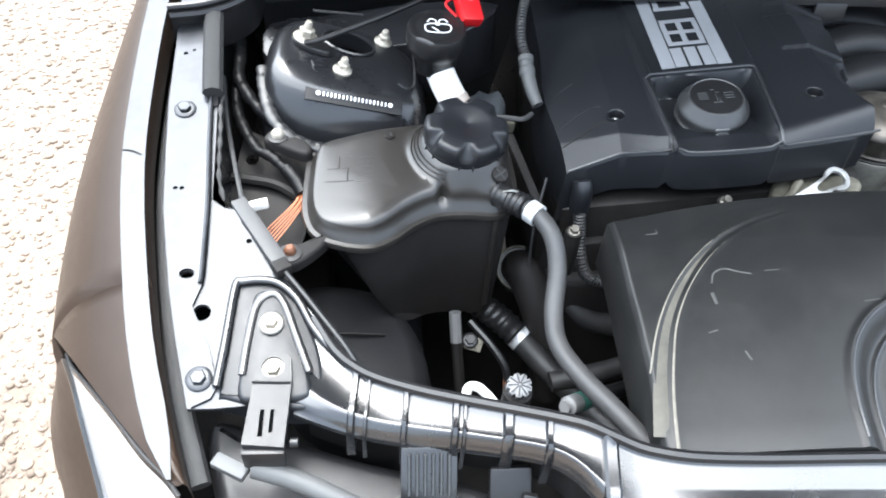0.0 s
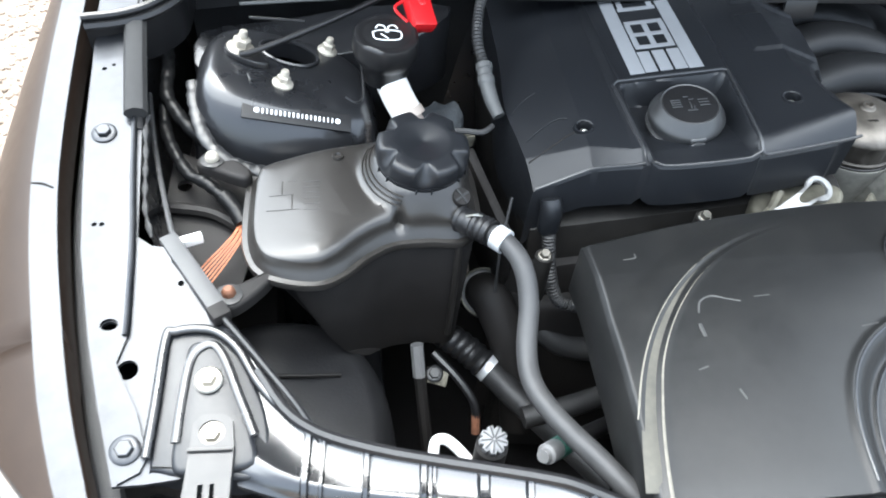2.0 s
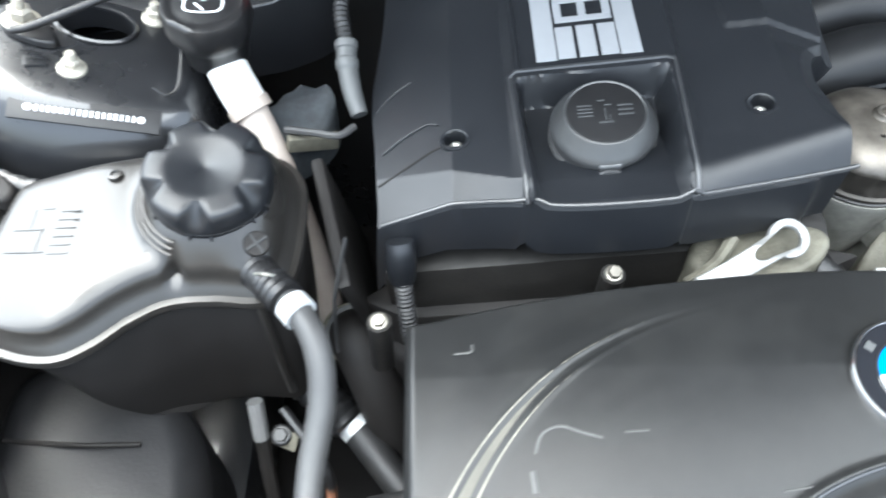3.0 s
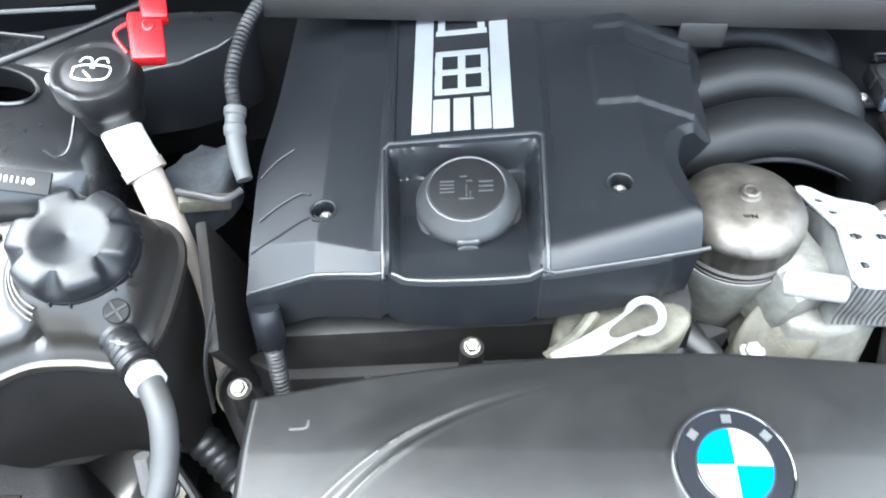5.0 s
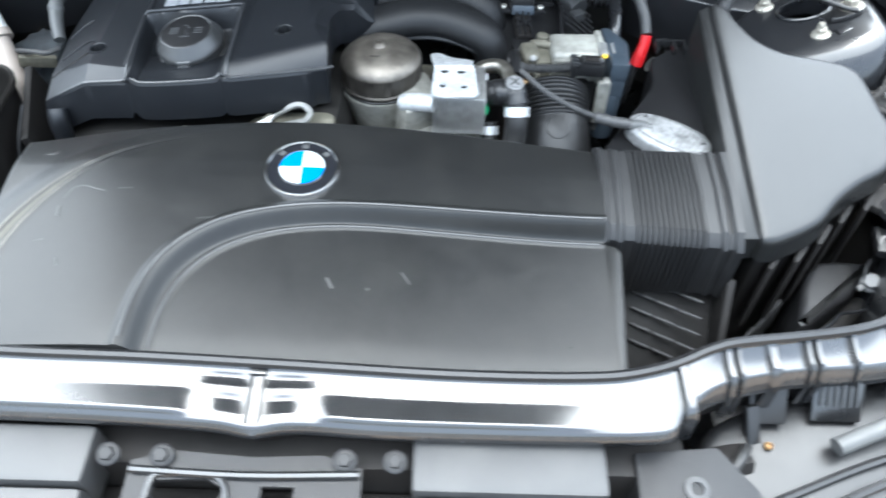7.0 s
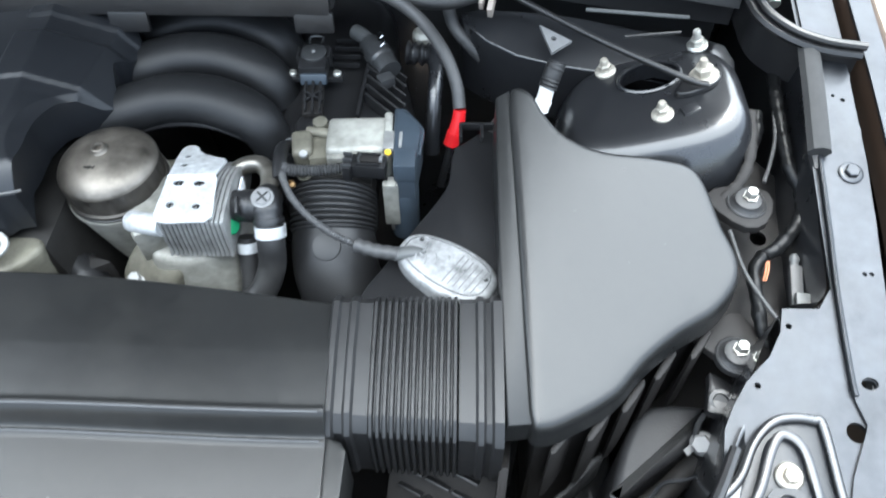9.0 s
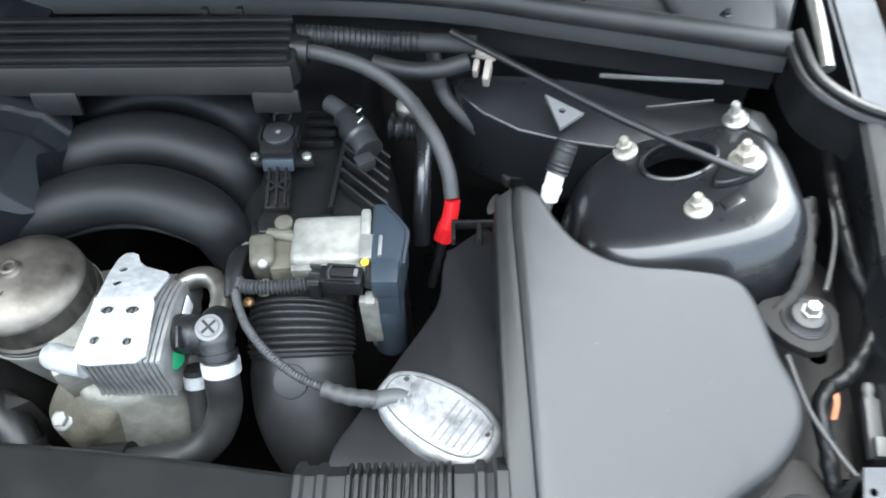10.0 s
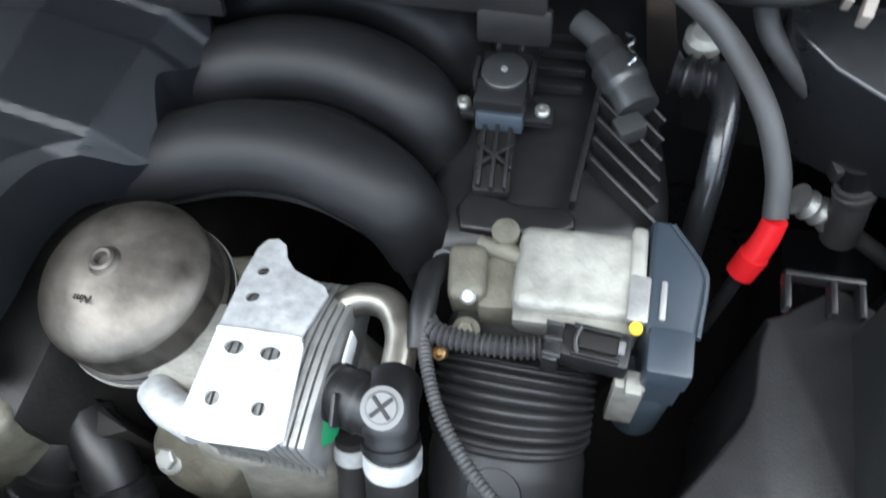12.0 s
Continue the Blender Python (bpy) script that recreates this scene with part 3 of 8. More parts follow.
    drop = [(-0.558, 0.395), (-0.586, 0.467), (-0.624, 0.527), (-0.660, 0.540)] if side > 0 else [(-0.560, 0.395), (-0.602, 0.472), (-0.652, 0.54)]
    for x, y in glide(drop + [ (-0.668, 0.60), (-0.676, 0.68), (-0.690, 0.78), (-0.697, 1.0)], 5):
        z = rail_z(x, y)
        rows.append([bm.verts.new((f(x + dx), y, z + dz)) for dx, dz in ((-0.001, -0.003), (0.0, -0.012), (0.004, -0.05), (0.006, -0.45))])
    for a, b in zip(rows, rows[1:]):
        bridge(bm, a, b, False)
    part("side_wall", bm, M_TOWER, r, "inner wall of the wing, coloured dark for its shade")
    # chain of sealant and clips in the channel beside the rail
    seam = [(-0.708, 0.679, 0.878), (-0.704, 0.641, 0.872), (-0.700, 0.607, 0.868), (-0.689, 0.575, 0.866), (-0.672, 0.550, 0.866), (-0.658, 0.533, 0.866)] if side > 0 else SEAM_LEFT
    part("seam_strip", tube(flip(side, seam), ribbed(0.0020, 0.0010, 0.020), 8, 20), M_GREYHOSE, r)


def build_bump_rubber(side):
    f = mirrored(side)
    a, b = (f(-0.679), 0.668, 0.914), (f(-0.691), 0.785, 0.940)
    bm = tube([a, ((a[0] + b[0]) / 2, 0.726, 0.928), b], 0.0105, 8, 3, flat=0.8)
    bmesh.ops.bevel(bm, geom=[e for e in bm.edges if e.is_manifold and e.calc_face_angle(0) > 0.9], offset=0.0015, segments=2, affect="EDGES")
    t = thing("bonnet_buffer", "long grey foam rubber bonnet buffer on the wing rail", "rubber buffer", (a[0], 0.72, 0.915), "bonnet buffers")
    part("foam_bar", bm, M_FOAM, t)
    part("clip", tube([(a[0], 0.672, 0.905), (a[0] + 0.001, 0.660, 0.900)], 0.006, 8, 2), M_BLACK, t)


def build_seal_arm(side):
    """The black sealing arm that runs from the cowl across to the wing."""
    f = mirrored(side)
    t = thing("cowl_seal_arm", "black plastic seal carrier reaching from cowl to wing", "trim", (f(-0.69), 0.79, 0.93), "cowl seal arms")
    pts = [(-0.735, 0.770, 0.944), (-0.700, 0.779, 0.944), (-0.672, 0.795, 0.946), (-0.652, 0.825, 0.949), (-0.648, 0.87, 0.955)]
    part("rail", tube(flip(side, pts), 0.010, 10, 6, flat=0.6), M_BLACK, t)
    part("lip", tube(flip(side, [(x, y - 0.004, z + 0.009) for x, y, z in pts]), 0.004, 8, 6), M_BLACK, t)
    bm = bmesh.new()
    rows = [[bm.verts.new((f(x), y, z + d)) for d in (0.0, -0.05)] for x, y, z in glide(pts, 5)]
    for a, b in zip(rows, rows[1:]):
        bridge(bm, a, b, False)
    ext = bmesh.ops.extrude_face_region(bm, geom=bm.faces[:])
    bmesh.ops.translate(bm, vec=(0, 0.004, 0), verts=[v for v in ext["geom"] if isinstance(v, bmesh.types.BMVert)])
    part("apron", bm, M_BLACK, t)


# ---------------------------------------------------------------- strut towers
def build_tower(side):
    f = mirrored(side)
    c = (-0.548, 0.735)
    t = thing("strut_tower", "strut tower dome, paint darkened for bay shade, with three zinc nuts", "strut tower", (f(c[0]), c[1], 0.70), "strut towers")

    def top_z(x, y):
        return 0.905 - 0.30 * (x - c[0]) * 1.0 + 0.05 * (y - c[1])
    bm = bmesh.new()
    rings = []
    seg = 72
    # scale of the plan, drop, reach of the front shoulder
    spec = [(0.94, 0.0, 0.026), (0.98, -0.0015, 0.034), (1.03, -0.005, 0.042), (1.08, -0.012, 0.050), (1.13, -0.024, 0.058), (1.17, -0.042, 0.066), (1.20, -0.070, 0.074), (1.24, -0.11, 0.08), (1.30, -0.35, 0.09)]
    for k, (s, dz, fwd) in enumerate(spec):
        row = []
        for i in range(seg):
            a = 2 * math.pi * i / seg
            ca, sa = math.cos(a), math.sin(a)
            p = 3.2
            rr = (abs(ca / 0.079) ** p + abs(sa / 0.072) ** p) ** (-1 / p)
            ss = s - (0.17 * (1 - k / 7) ** 1.5 * max(0.0, -ca) ** 0.7 if k < 7 else 0.0)
            x, y = c[0] + rr * ss * ca, c[1] + rr * s * sa
            if sa < 0:
                y = c[1] - (c[1] - y) * fwd / (0.072 * s)
            row.append(bm.verts.new((f(x), y, top_z(x, y) + dz)))
        rings.append(row)
    for a, b in zip(rings, rings[1:]):
        bridge(bm, a, b)
    inner = []
    hc = (-0.545, 0.775)
    for i in range(seg):
        a = 2 * math.pi * i / seg
        x, y = hc[0] + 0.028 * math.cos(a), hc[1] + 0.020 * math.sin(a)
        inner.append(bm.verts.new((f(x), y, top_z(x, y) + 0.001)))
    bridge(bm, rings[0], inner)
    lip = [bm.verts.new(v.co + Vector((0, 0, -0.02))) for v in inner]
    bridge(bm, inner, lip)
    part("dome", bm, M_TOWER, t, angle=60)
    part("hole_rim", tube([(f(hc[0] + 0.0285 * math.cos(a)), hc[1] + 0.0205 * math.sin(a), top_z(hc[0] + 0.0285 * math.cos(a), hc[1]) + 0.002) for a in np.linspace(0, 2 * math.pi, 25)], 0.002, 6, 2, False), M_TOWER, t)
    part("bearing", lathe([(0.026, -0.004), (0.022, 0.0), (0.012, 0.003), (0.010, 0.008), (0, 0.009)], (f(hc[0]), hc[1], top_z(*hc) - 0.048), seg=24), M_DEEP, t, "grimy strut bearing down in the hole")
    ax = (0.28 * (1 if side < 0 else -1), 0, 1)
    for x, y in ((-0.591, 0.757), (-0.551, 0.724), (-0.507, 0.797)):
        big = 1.10 if y in (0.757,) else 0.84
        z = top_z(x, y) + (0.005 if big > 1 else 0.0)
        nut = part("nut", join(lathe([(0.0125 * big, 0), (0.0125 * big, 0.002), (0.009 * big, 0.004), (0.0085 * big, 0.005)], (f(x), y, z), ax, 20),
                               lathe([(0.0078 * big, 0.003), (0.0078 * big, 0.011 * big), (0.006 * big, 0.0125 * big), (0, 0.0125 * big)], (f(x), y, z), ax, 6)), M_CREAM, t, "zinc flange nut")
        part("stud", lathe([(0.0042, 0), (0.0042, 0.017 * big), (0.0032, 0.0195 * big), (0, 0.020 * big)], (f(x), y, z), ax, 12), M_CREAM, nut)
    x, y = (-0.594, 0.805)
    z = top_z(x, y)
    if side > 0:
        nut = part("nut", join(lathe([(0.0105, 0), (0.0105, 0.002), (0.0085, 0.004)], (f(x), y, z), ax, 20), lathe([(0.0068, 0.003), (0.0068, 0.009), (0, 0.010)], (f(x), y, z), ax, 6)), M_ZINC, t, "zinc flange nut")
        part("stud", lathe([(0.0038, 0), (0.0038, 0.018), (0.0028, 0.020), (0, 0.020)], (f(x), y, z), ax, 12), M_ZINC, nut)
    # pressed front lip and weld bead round the foot
    part("weld_bead", tube(flip(side, [(-0.638, 0.735, 0.902), (-0.634, 0.705, 0.896), (-0.624, 0.672, 0.884), (-0.600, 0.648, 0.872), (-0.56, 0.640, 0.862), (-0.52, 0.640, 0.850), (-0.47, 0.645, 0.835)]),
                           lambda s: (0.0065 if side < 0 else 0.0050) + 0.0008 * math.sin(s * 410) * math.sin(s * 133), 10, 24, flat=0.35), M_SEALANT if side < 0 else M_DEEP, t, "rough brushed sealant bead")
    part("pressed_mark", box((f(-0.575), 0.724, top_z(-0.575, 0.724) + 0.001), (0.016, 0.011, 0.003), 0.001, (0, 17 if side < 0 else -17, 20)), M_TOWER, t)
    if side < 0:
        plate = part("marking_strip", box((-0.537, 0.6900, 0.8913), (0.106, 0.019, 0.003), 0.0014, (26, 13.5, 3)), M_PLATEBLACK, t, "recessed strip with a row of white characters")
        bm = None
        rnd = random.Random(9)
        for k in range(17):
            w = rnd.choice((0.0028, 0.0034, 0.0022))
            b = box((-0.0335 + 0.0042 * k, 0.0, 0.0018), (w * 0.62, 0.0050, 0.0010), 0.0003, seg=1)
            bm = b if bm is None else join(bm, b)
        for xx in (-0.0392, 0.039):
            bm = join(bm, lathe([(0.0026, 0.0012), (0.0026, 0.0022), (0, 0.0022)], (xx, 0, 0), seg=14))
        bm.transform(pose(-0.537, 0.6900, 0.8913, 26, 13.5, 3))
        part("writing", bm, M_WRITING, plate, "white bars")


def build_brace(side):
    """The stay that runs from the tower up to the cowl, and its black foot."""
    f = mirrored(side)
    t = thing("brace_bar", "thin black brace rod from strut tower to bulkhead", "brace rod", (f(-0.57), 0.745, 0.92), "brace rods")
    pts = [(-0.590, 0.737, 0.931), (-0.572, 0.745, 0.931), (-0.50, 0.788, 0.938), (-0.43, 0.838, 0.945), (-0.36, 0.89, 0.952)]
    part("rod", tube(flip(side, pts), 0.0032, 10, 4), M_BLACK, t)
    part("foot", slab(flip(side, [(-0.606, 0.754), (-0.596, 0.743), (-0.574, 0.738), (-0.564, 0.744), (-0.578, 0.764), (-0.598, 0.770)]), lambda x, y: 0.924 - 0.30 * ((f(x)) + 0.585), lambda x, y: 0.918 - 0.30 * ((f(x)) + 0.585), 0.002), M_BLACK, t)


build_ground()
for SIDE in (-1, 1):
    build_wing(SIDE)
    build_headlight(SIDE)
    build_rail(SIDE)
    build_bump_rubber(SIDE)
    build_seal_arm(SIDE)
    build_tower(SIDE)
    build_brace(SIDE)


# ---------------------------------------------------------------- bay floor, bulkhead, open bonnet
def build_bay():
    b = thing("engine_bay", "dark grimy engine bay floor and bulkhead", "engine bay", (0, 0.6, 0.35), kind="structure")
    part("undertray", box((0, 0.62, 0.36), (1.36, 0.95, 0.02), 0.004), M_DEEP, b)
    bulk = [(-0.70, 1.02), (-0.30, 0.985), (0.0, 0.975), (0.30, 0.985), (0.70, 1.02), (0.70, 1.06), (-0.70, 1.06)]
    part("bulkhead", slab(bulk, 0.94, 0.36, 0.01, 3, 2), M_TOWER, b, "dark painted bulkhead")
    part("radiator", box((0, 0.235, 0.60), (0.66, 0.05, 0.42), 0.006), M_DEEP, b, "dark radiator pack")
    for s in (-1, 1):
        part("arch_liner", slab([(s * 0.50, 0.16), (s * 0.66, 0.20), (s * 0.735, 0.34), (s * 0.765, 0.60), (s * 0.765, 1.05), (s * 0.60, 1.05), (s * 0.56, 0.50)], 0.70, 0.36, 0.02, 3, 2), M_DEEP, b, "matt black wheel arch liner")
        part("chassis_leg", box((s * 0.50, 0.50, 0.52), (0.09, 0.9, 0.12), 0.012), M_TOWER, b)
    bon = thing("bonnet", "raised dark bonnet with ribbed underside", "bonnet", (0, 1.02, 1.0))
    m = pose(0, 1.03, 1.0, 120, 0, 0)
    for name, w0, w1, a, b, dz, thick, mat_, label in (("skin", 0.66, 0.41, 0.0, 1.20, 0.0, 0.010, M_WING, ""), ("insulation_pad", 0.60, 0.36, 0.05, 1.14, 0.014, 0.014, M_SEAL, "black felt pad")):
        out = [(-w0, a), (-w0 * 0.98, a + 0.3), (-0.5 * (w0 + w1) - 0.03, a + 0.7 * (b - a)), (-w1, b - 0.06), (-0.6 * w1, b), (0.6 * w1, b), (w1, b - 0.06), (0.5 * (w0 + w1) + 0.03, a + 0.7 * (b - a)), (w0 * 0.98, a + 0.3), (w0, a)]
        bm = slab(out, thick / 2, -thick / 2, 0.003, 4, 2)
        bm.transform(m @ pose(0, 0, dz))
        part(name, bm, mat_, bon, label)


build_bay()


# ---------------------------------------------------------------- front crossmember trim
REAR = curve_of([(-0.66, 0.47), (-0.60, 0.462), (-0.572, 0.432), (-0.551, 0.396), (-0.528, 0.374), (-0.486, 0.354), (-0.443, 0.338), (-0.36, 0.309), (-0.30, 0.284), (-0.24, 0.277),
                 (-0.12, 0.275), (0.0, 0.271), (0.14, 0.266), (0.25, 0.268), (0.30, 0.278), (0.36, 0.301), (0.43, 0.319), (0.50, 0.338), (0.54, 0.358), (0.565, 0.395), (0.585, 0.432), (0.61, 0.462), (0.67, 0.47)])
FRONT = curve_of([(-0.66, 0.352), (-0.60, 0.346), (-0.55, 0.331), (-0.493, 0.317), (-0.43, 0.303), (-0.375, 0.285), (-0.345, 0.252), (-0.325, 0.234), (-0.295, 0.229), (-0.15, 0.226),
                  (-0.06, 0.222), (-0.025, 0.217), (0.01, 0.222), (0.10, 0.219), (0.29, 0.222), (0.318, 0.240), (0.355, 0.264), (0.43, 0.288), (0.53, 0.306), (0.61, 0.330), (0.67, 0.345)])


def slam_z(x, y):
    v = (y - FRONT(x)) / max(0.01, REAR(x) - FRONT(x))
    ax = abs(x + 0.025)
    top = 0.866 - 0.030 * smoothstep(0.28, 0.55, abs(x)) * (1 - smoothstep(0.5, 0.62, abs(x)) * 0.6)
    end = smoothstep(0.31, 0.36, abs(x))
    # leans to the front, rolling over at the leading edge
    z = top - 0.011 * (1 - v) * (1 - 0.6 * end * (x < 0)) - 0.006 * (1 - smoothstep(-0.02, 0.10, v))
    z += 0.004 * smoothstep(0.90, 0.97, v)
    # level field either side of the middle joint, ending in a sharp front edge
    along = smoothstep(0.047, 0.062, ax) * (1 - smoothstep(0.20, 0.31, ax))
    z += (top - 0.0050 - z) * along * smoothstep(0.10, 0.17, v) * (1 - smoothstep(0.52, 0.66, v))
    # two level windows and two shallow ovals beside the joint
    z += (top - 0.0078 - z) * smoothstep(0.17, 0.22, v) * (1 - smoothstep(0.46, 0.56, v)) * smoothstep(0.008, 0.012, ax) * (1 - smoothstep(0.028, 0.036, ax))
    z += (top - 0.0042 - z) * smoothstep(0.64, 0.70, v) * (1 - smoothstep(0.80, 0.88, v)) * smoothstep(0.006, 0.012, ax) * (1 - smoothstep(0.034, 0.050, ax))
    if abs(x) > 0.31:
        z += 0.010 * end * smoothstep(0.0, 0.25, v) - 0.004 * end * math.sin(math.pi * min(1.0, max(0.0, v)))
    return z


def build_crossmember():
    s = thing("radiator_cover", "gloss black plastic cover across the radiator", "radiator cover", (0, 0.25, 0.80))
    part("top_trim", patch(-0.578, 0.585, 240, 40, FRONT, REAR, slam_z, 0.005), M_GLOSS, s)
    bead = [(x, REAR(x) - 0.001, slam_z(x, REAR(x)) + 0.001) for x in np.linspace(-0.565, 0.575, 60)]
    part("rear_lip", tube(bead, 0.0045, 8, 3), M_BLACK, s, "matt black rear sealing lip")
    # ribs that cross the end bays
    for x, w in ((-0.528, 0.006), (-0.517, 0.003), (-0.487, 0.005), (-0.448, 0.006), (-0.441, 0.003), (-0.408, 0.009), (-0.378, 0.006), (-0.335, 0.012),
                 (0.322, 0.010), (0.362, 0.006), (0.372, 0.003), (0.405, 0.010), (0.440, 0.004), (0.450, 0.005), (0.487, 0.005), (0.528, 0.004), (0.536, 0.006)):
        bm = bmesh.new()
        rows = []
        tilt = 0.10 if x < 0 else -0.10
        for v in np.linspace(-0.02, 0.96, 12):
            xx = x + tilt * (v - 1) * (REAR(x) - FRONT(x))
            y = FRONT(x) + v * (REAR(x) - FRONT(x))
            z = slam_z(x, y)
            rows.append([bm.verts.new((xx + dx, y, z + dz)) for dx, dz in ((-w * 0.6, -0.03), (-w * 0.5, 0.003), (-w * 0.3, 0.0055), (w * 0.3, 0.0055), (w * 0.5, 0.003), (w * 0.6, -0.03))])
        for a, b in zip(rows, rows[1:]):
            bridge(bm, a, b, False)
        bm.faces.new(rows[0]), bm.faces.new(rows[-1])
        part("rib", bm, M_GLOSS, s)
    for x in (-0.030, -0.020):
        part("rib", box((x, 0.247, 0.8575), (0.0026, 0.046, 0.012), 0.0010, (8, 0, 0)), M_BLACK, s)
    part("joint_cover", box((-0.025, 0.267, 0.8655), (0.015, 0.010, 0.006), 0.002), M_GLOSS, s)
    # front drop with a lower edge
    bm = bmesh.new()
    rows = []
    for x in np.linspace(-0.57, 0.58, 80):
        y = FRONT(x)
        z = slam_z(x, y)
        rows.append([bm.verts.new((x, y + dy, z + dz)) for dy, dz in ((0.001, -0.004), (0.006, -0.008), (0.014, -0.014), (0.018, -0.06))])
    for a, b in zip(rows, rows[1:]):
        bridge(bm, a, b, False)
    part("front_drop", bm, M_DEEP, s)
    # louvred tongues on the lamp side
    for side in (-1, 1):
        f = mirrored(side)
        part("tongue", box((f(-0.470), 0.298, 0.808), (0.046, 0.010, 0.055), 0.003, (-40, 0, 0)), M_SATIN, s)
        for k in range(6):
            part("louvre", tube([(f(-0.486 + 0.0064 * k), 0.3072, 0.8292), (f(-0.486 + 0.0064 * k), 0.2852, 0.8032)], 0.0015, 6, 2), M_CAPGREY, s)
        part("tongue", box((f(-0.405), 0.287, 0.805), (0.034, 0.008, 0.040), 0.003, (-40, 0, 0)), M_BLACK, s)
        part("catch", box((f(-0.392), 0.268, 0.79), (0.012, 0.008, 0.045), 0.002, (-40, 0, 12 * side)), M_BLACK, s)
        part("catch_screw", lathe([(0.0036, 0), (0.0036, 0.005), (0.0025, 0.006), (0.002, 0.003), (0, 0.003)], (f(-0.405), 0.256, 0.782), (0, -0.5, 1), 14), M_BRASS, s, "brass-coloured screw")
        part("catch_block", box((f(-0.372), 0.236, 0.765), (0.030, 0.026, 0.05), 0.004, (-20, 0, 10 * side)), M_DEEP, s, "dark latch block")
        part("catch_arm", tube([(f(-0.385), 0.252, 0.785), (f(-0.372), 0.236, 0.795), (f(-0.360), 0.222, 0.788)], 0.005, 10, 4), M_RUBBER, s)


def build_lamp_bracket(side):
    """The end of the front panel that carries the headlamp mount."""
    f = mirrored(side)
    t = thing("lamp_bracket", "gloss black headlamp mounting bracket with two flange bolts", "bracket", (f(-0.60), 0.40, 0.84), "lamp brackets")
    out = [(-0.634, 0.453), (-0.612, 0.456), (-0.596, 0.452), (-0.580, 0.437), (-0.567, 0.410), (-0.560, 0.392), (-0.556, 0.37), (-0.558, 0.345), (-0.59, 0.343), (-0.632, 0.352), (-0.638, 0.362)]
    ahead = 0.019 if side > 0 else 0.0
    out = [(x, y - ahead * smoothstep(0.36, 0.40, y)) for x, y in out]
    zt = lambda x, y: rail_z(x, y) + 0.007
    part("body", slab(flip(side, out), lambda x, y: zt(x, y) - 0.004, lambda x, y: zt(x, y) - 0.028, 0.003, 4, 3), M_COVER, t)
    for inset, r0, stop in ((0.0, 0.0036, 10),):
        loop = [(-0.640 + inset, 0.360), (-0.637 + inset, 0.40), (-0.634 + inset, 0.450 - inset), (-0.628 + inset, 0.4545 - inset), (-0.612 + 0.4 * inset, 0.456 - inset), (-0.596, 0.452 - inset), (-0.580 - 0.5 * inset, 0.437 - inset), (-0.566 - 0.5 * inset, 0.412 - inset), (-0.550 - 0.3 * inset, 0.392 - inset), (-0.534, 0.380 - inset)]
        loop = [(x, y - ahead * smoothstep(0.35, 0.42, y)) for x, y in loop]
        part("raised_rim", tube(flip(side, [(x, y, zt(x, y) - 0.001) for x, y in loop[:stop]]), r0, 10, 5, flat=0.8), M_SATIN, t)
    web = [(x, y - ahead * smoothstep(0.35, 0.42, y)) for x, y in [(-0.617, 0.440), (-0.601, 0.444), (-0.589, 0.437), (-0.579, 0.412), (-0.568, 0.375), (-0.566, 0.350), (-0.60, 0.347), (-0.622, 0.352), (-0.619, 0.40)]]
    part("web", slab(flip(side, web), lambda x, y: zt(x, y) + 0.001, lambda x, y: zt(x, y) - 0.006, 0.004, 5, 3), M_COVER, t)
    rib = flip(side, [(x, y - ahead * smoothstep(0.35, 0.42, y), zt(x, y) + 0.001) for x, y in ((-0.620, 0.368), (-0.618, 0.40), (-0.613, 0.432), (-0.600, 0.441), (-0.590, 0.430), (-0.578, 0.40), (-0.566, 0.370))])
    part("web_rim", tube(rib, 0.0036, 10, 6, flat=0.7), M_SATIN, t)
    for x, y in ((-0.600, 0.412), (-0.595, 0.371)):
        y -= ahead * smoothstep(0.35, 0.42, y)
        part("bolt", hexbolt((f(x), y, zt(x, y) + 0.002), 0.0062, 0.008, (0, -0.19, 1), 1.7), M_OLDSTEEL, t)
    arm = thing("lamp_clip", "matt black plastic headlamp clip with twin slots", "clip", (f(-0.595), 0.34, 0.84), "lamp clips")
    hol = [[(-0.6015, 0.312), (-0.598, 0.312), (-0.598, 0.334), (-0.6015, 0.334)], [(-0.5935, 0.315), (-0.5905, 0.315), (-0.5905, 0.334), (-0.5935, 0.334)]]
    plate = [(-0.613, 0.306), (-0.581, 0.303), (-0.579, 0.360), (-0.581, 0.379), (-0.586, 0.384), (-0.602, 0.385), (-0.608, 0.379), (-0.609, 0.36)]
    part("tongue", sheet(flip(side, plate), [flip(side, h) for h in hol] + [flip(side, ring2(-0.595, 0.371, 0.009, 14))], lambda x, y: zt(x, y) + 0.006 + 0.10 * (0.38 - y), 0.007), M_COVER, arm)
    part("step", tube(flip(side, [(-0.610, 0.358, zt(0, 0.358) + 0.009), (-0.580, 0.357, zt(0, 0.357) + 0.009)]), 0.0018, 6, 2), M_BLACK, arm)
    part("front_fold", box((f(-0.597), 0.303, 0.838), (0.033, 0.006, 0.022), 0.002), M_BLACK, arm)
    part("pin", lathe([(0.004, 0), (0.004, 0.006), (0, 0.007)], (f(-0.578), 0.313, 0.842), (1 if side < 0 else -1, 0, 0), 10), M_BLACK, arm)
    bar = thing("lamp_stay", "grey plastic stay in front of the headlamp clip", "stay", (f(-0.56), 0.29, 0.80), "lamp stays")
    part("stay", tube(flip(side, [(-0.607, 0.303, 0.822), (-0.57, 0.292, 0.818), (-0.52, 0.272, 0.806), (-0.46, 0.25, 0.795)]), 0.0085, 10, 5), M_GREYRUB, bar)
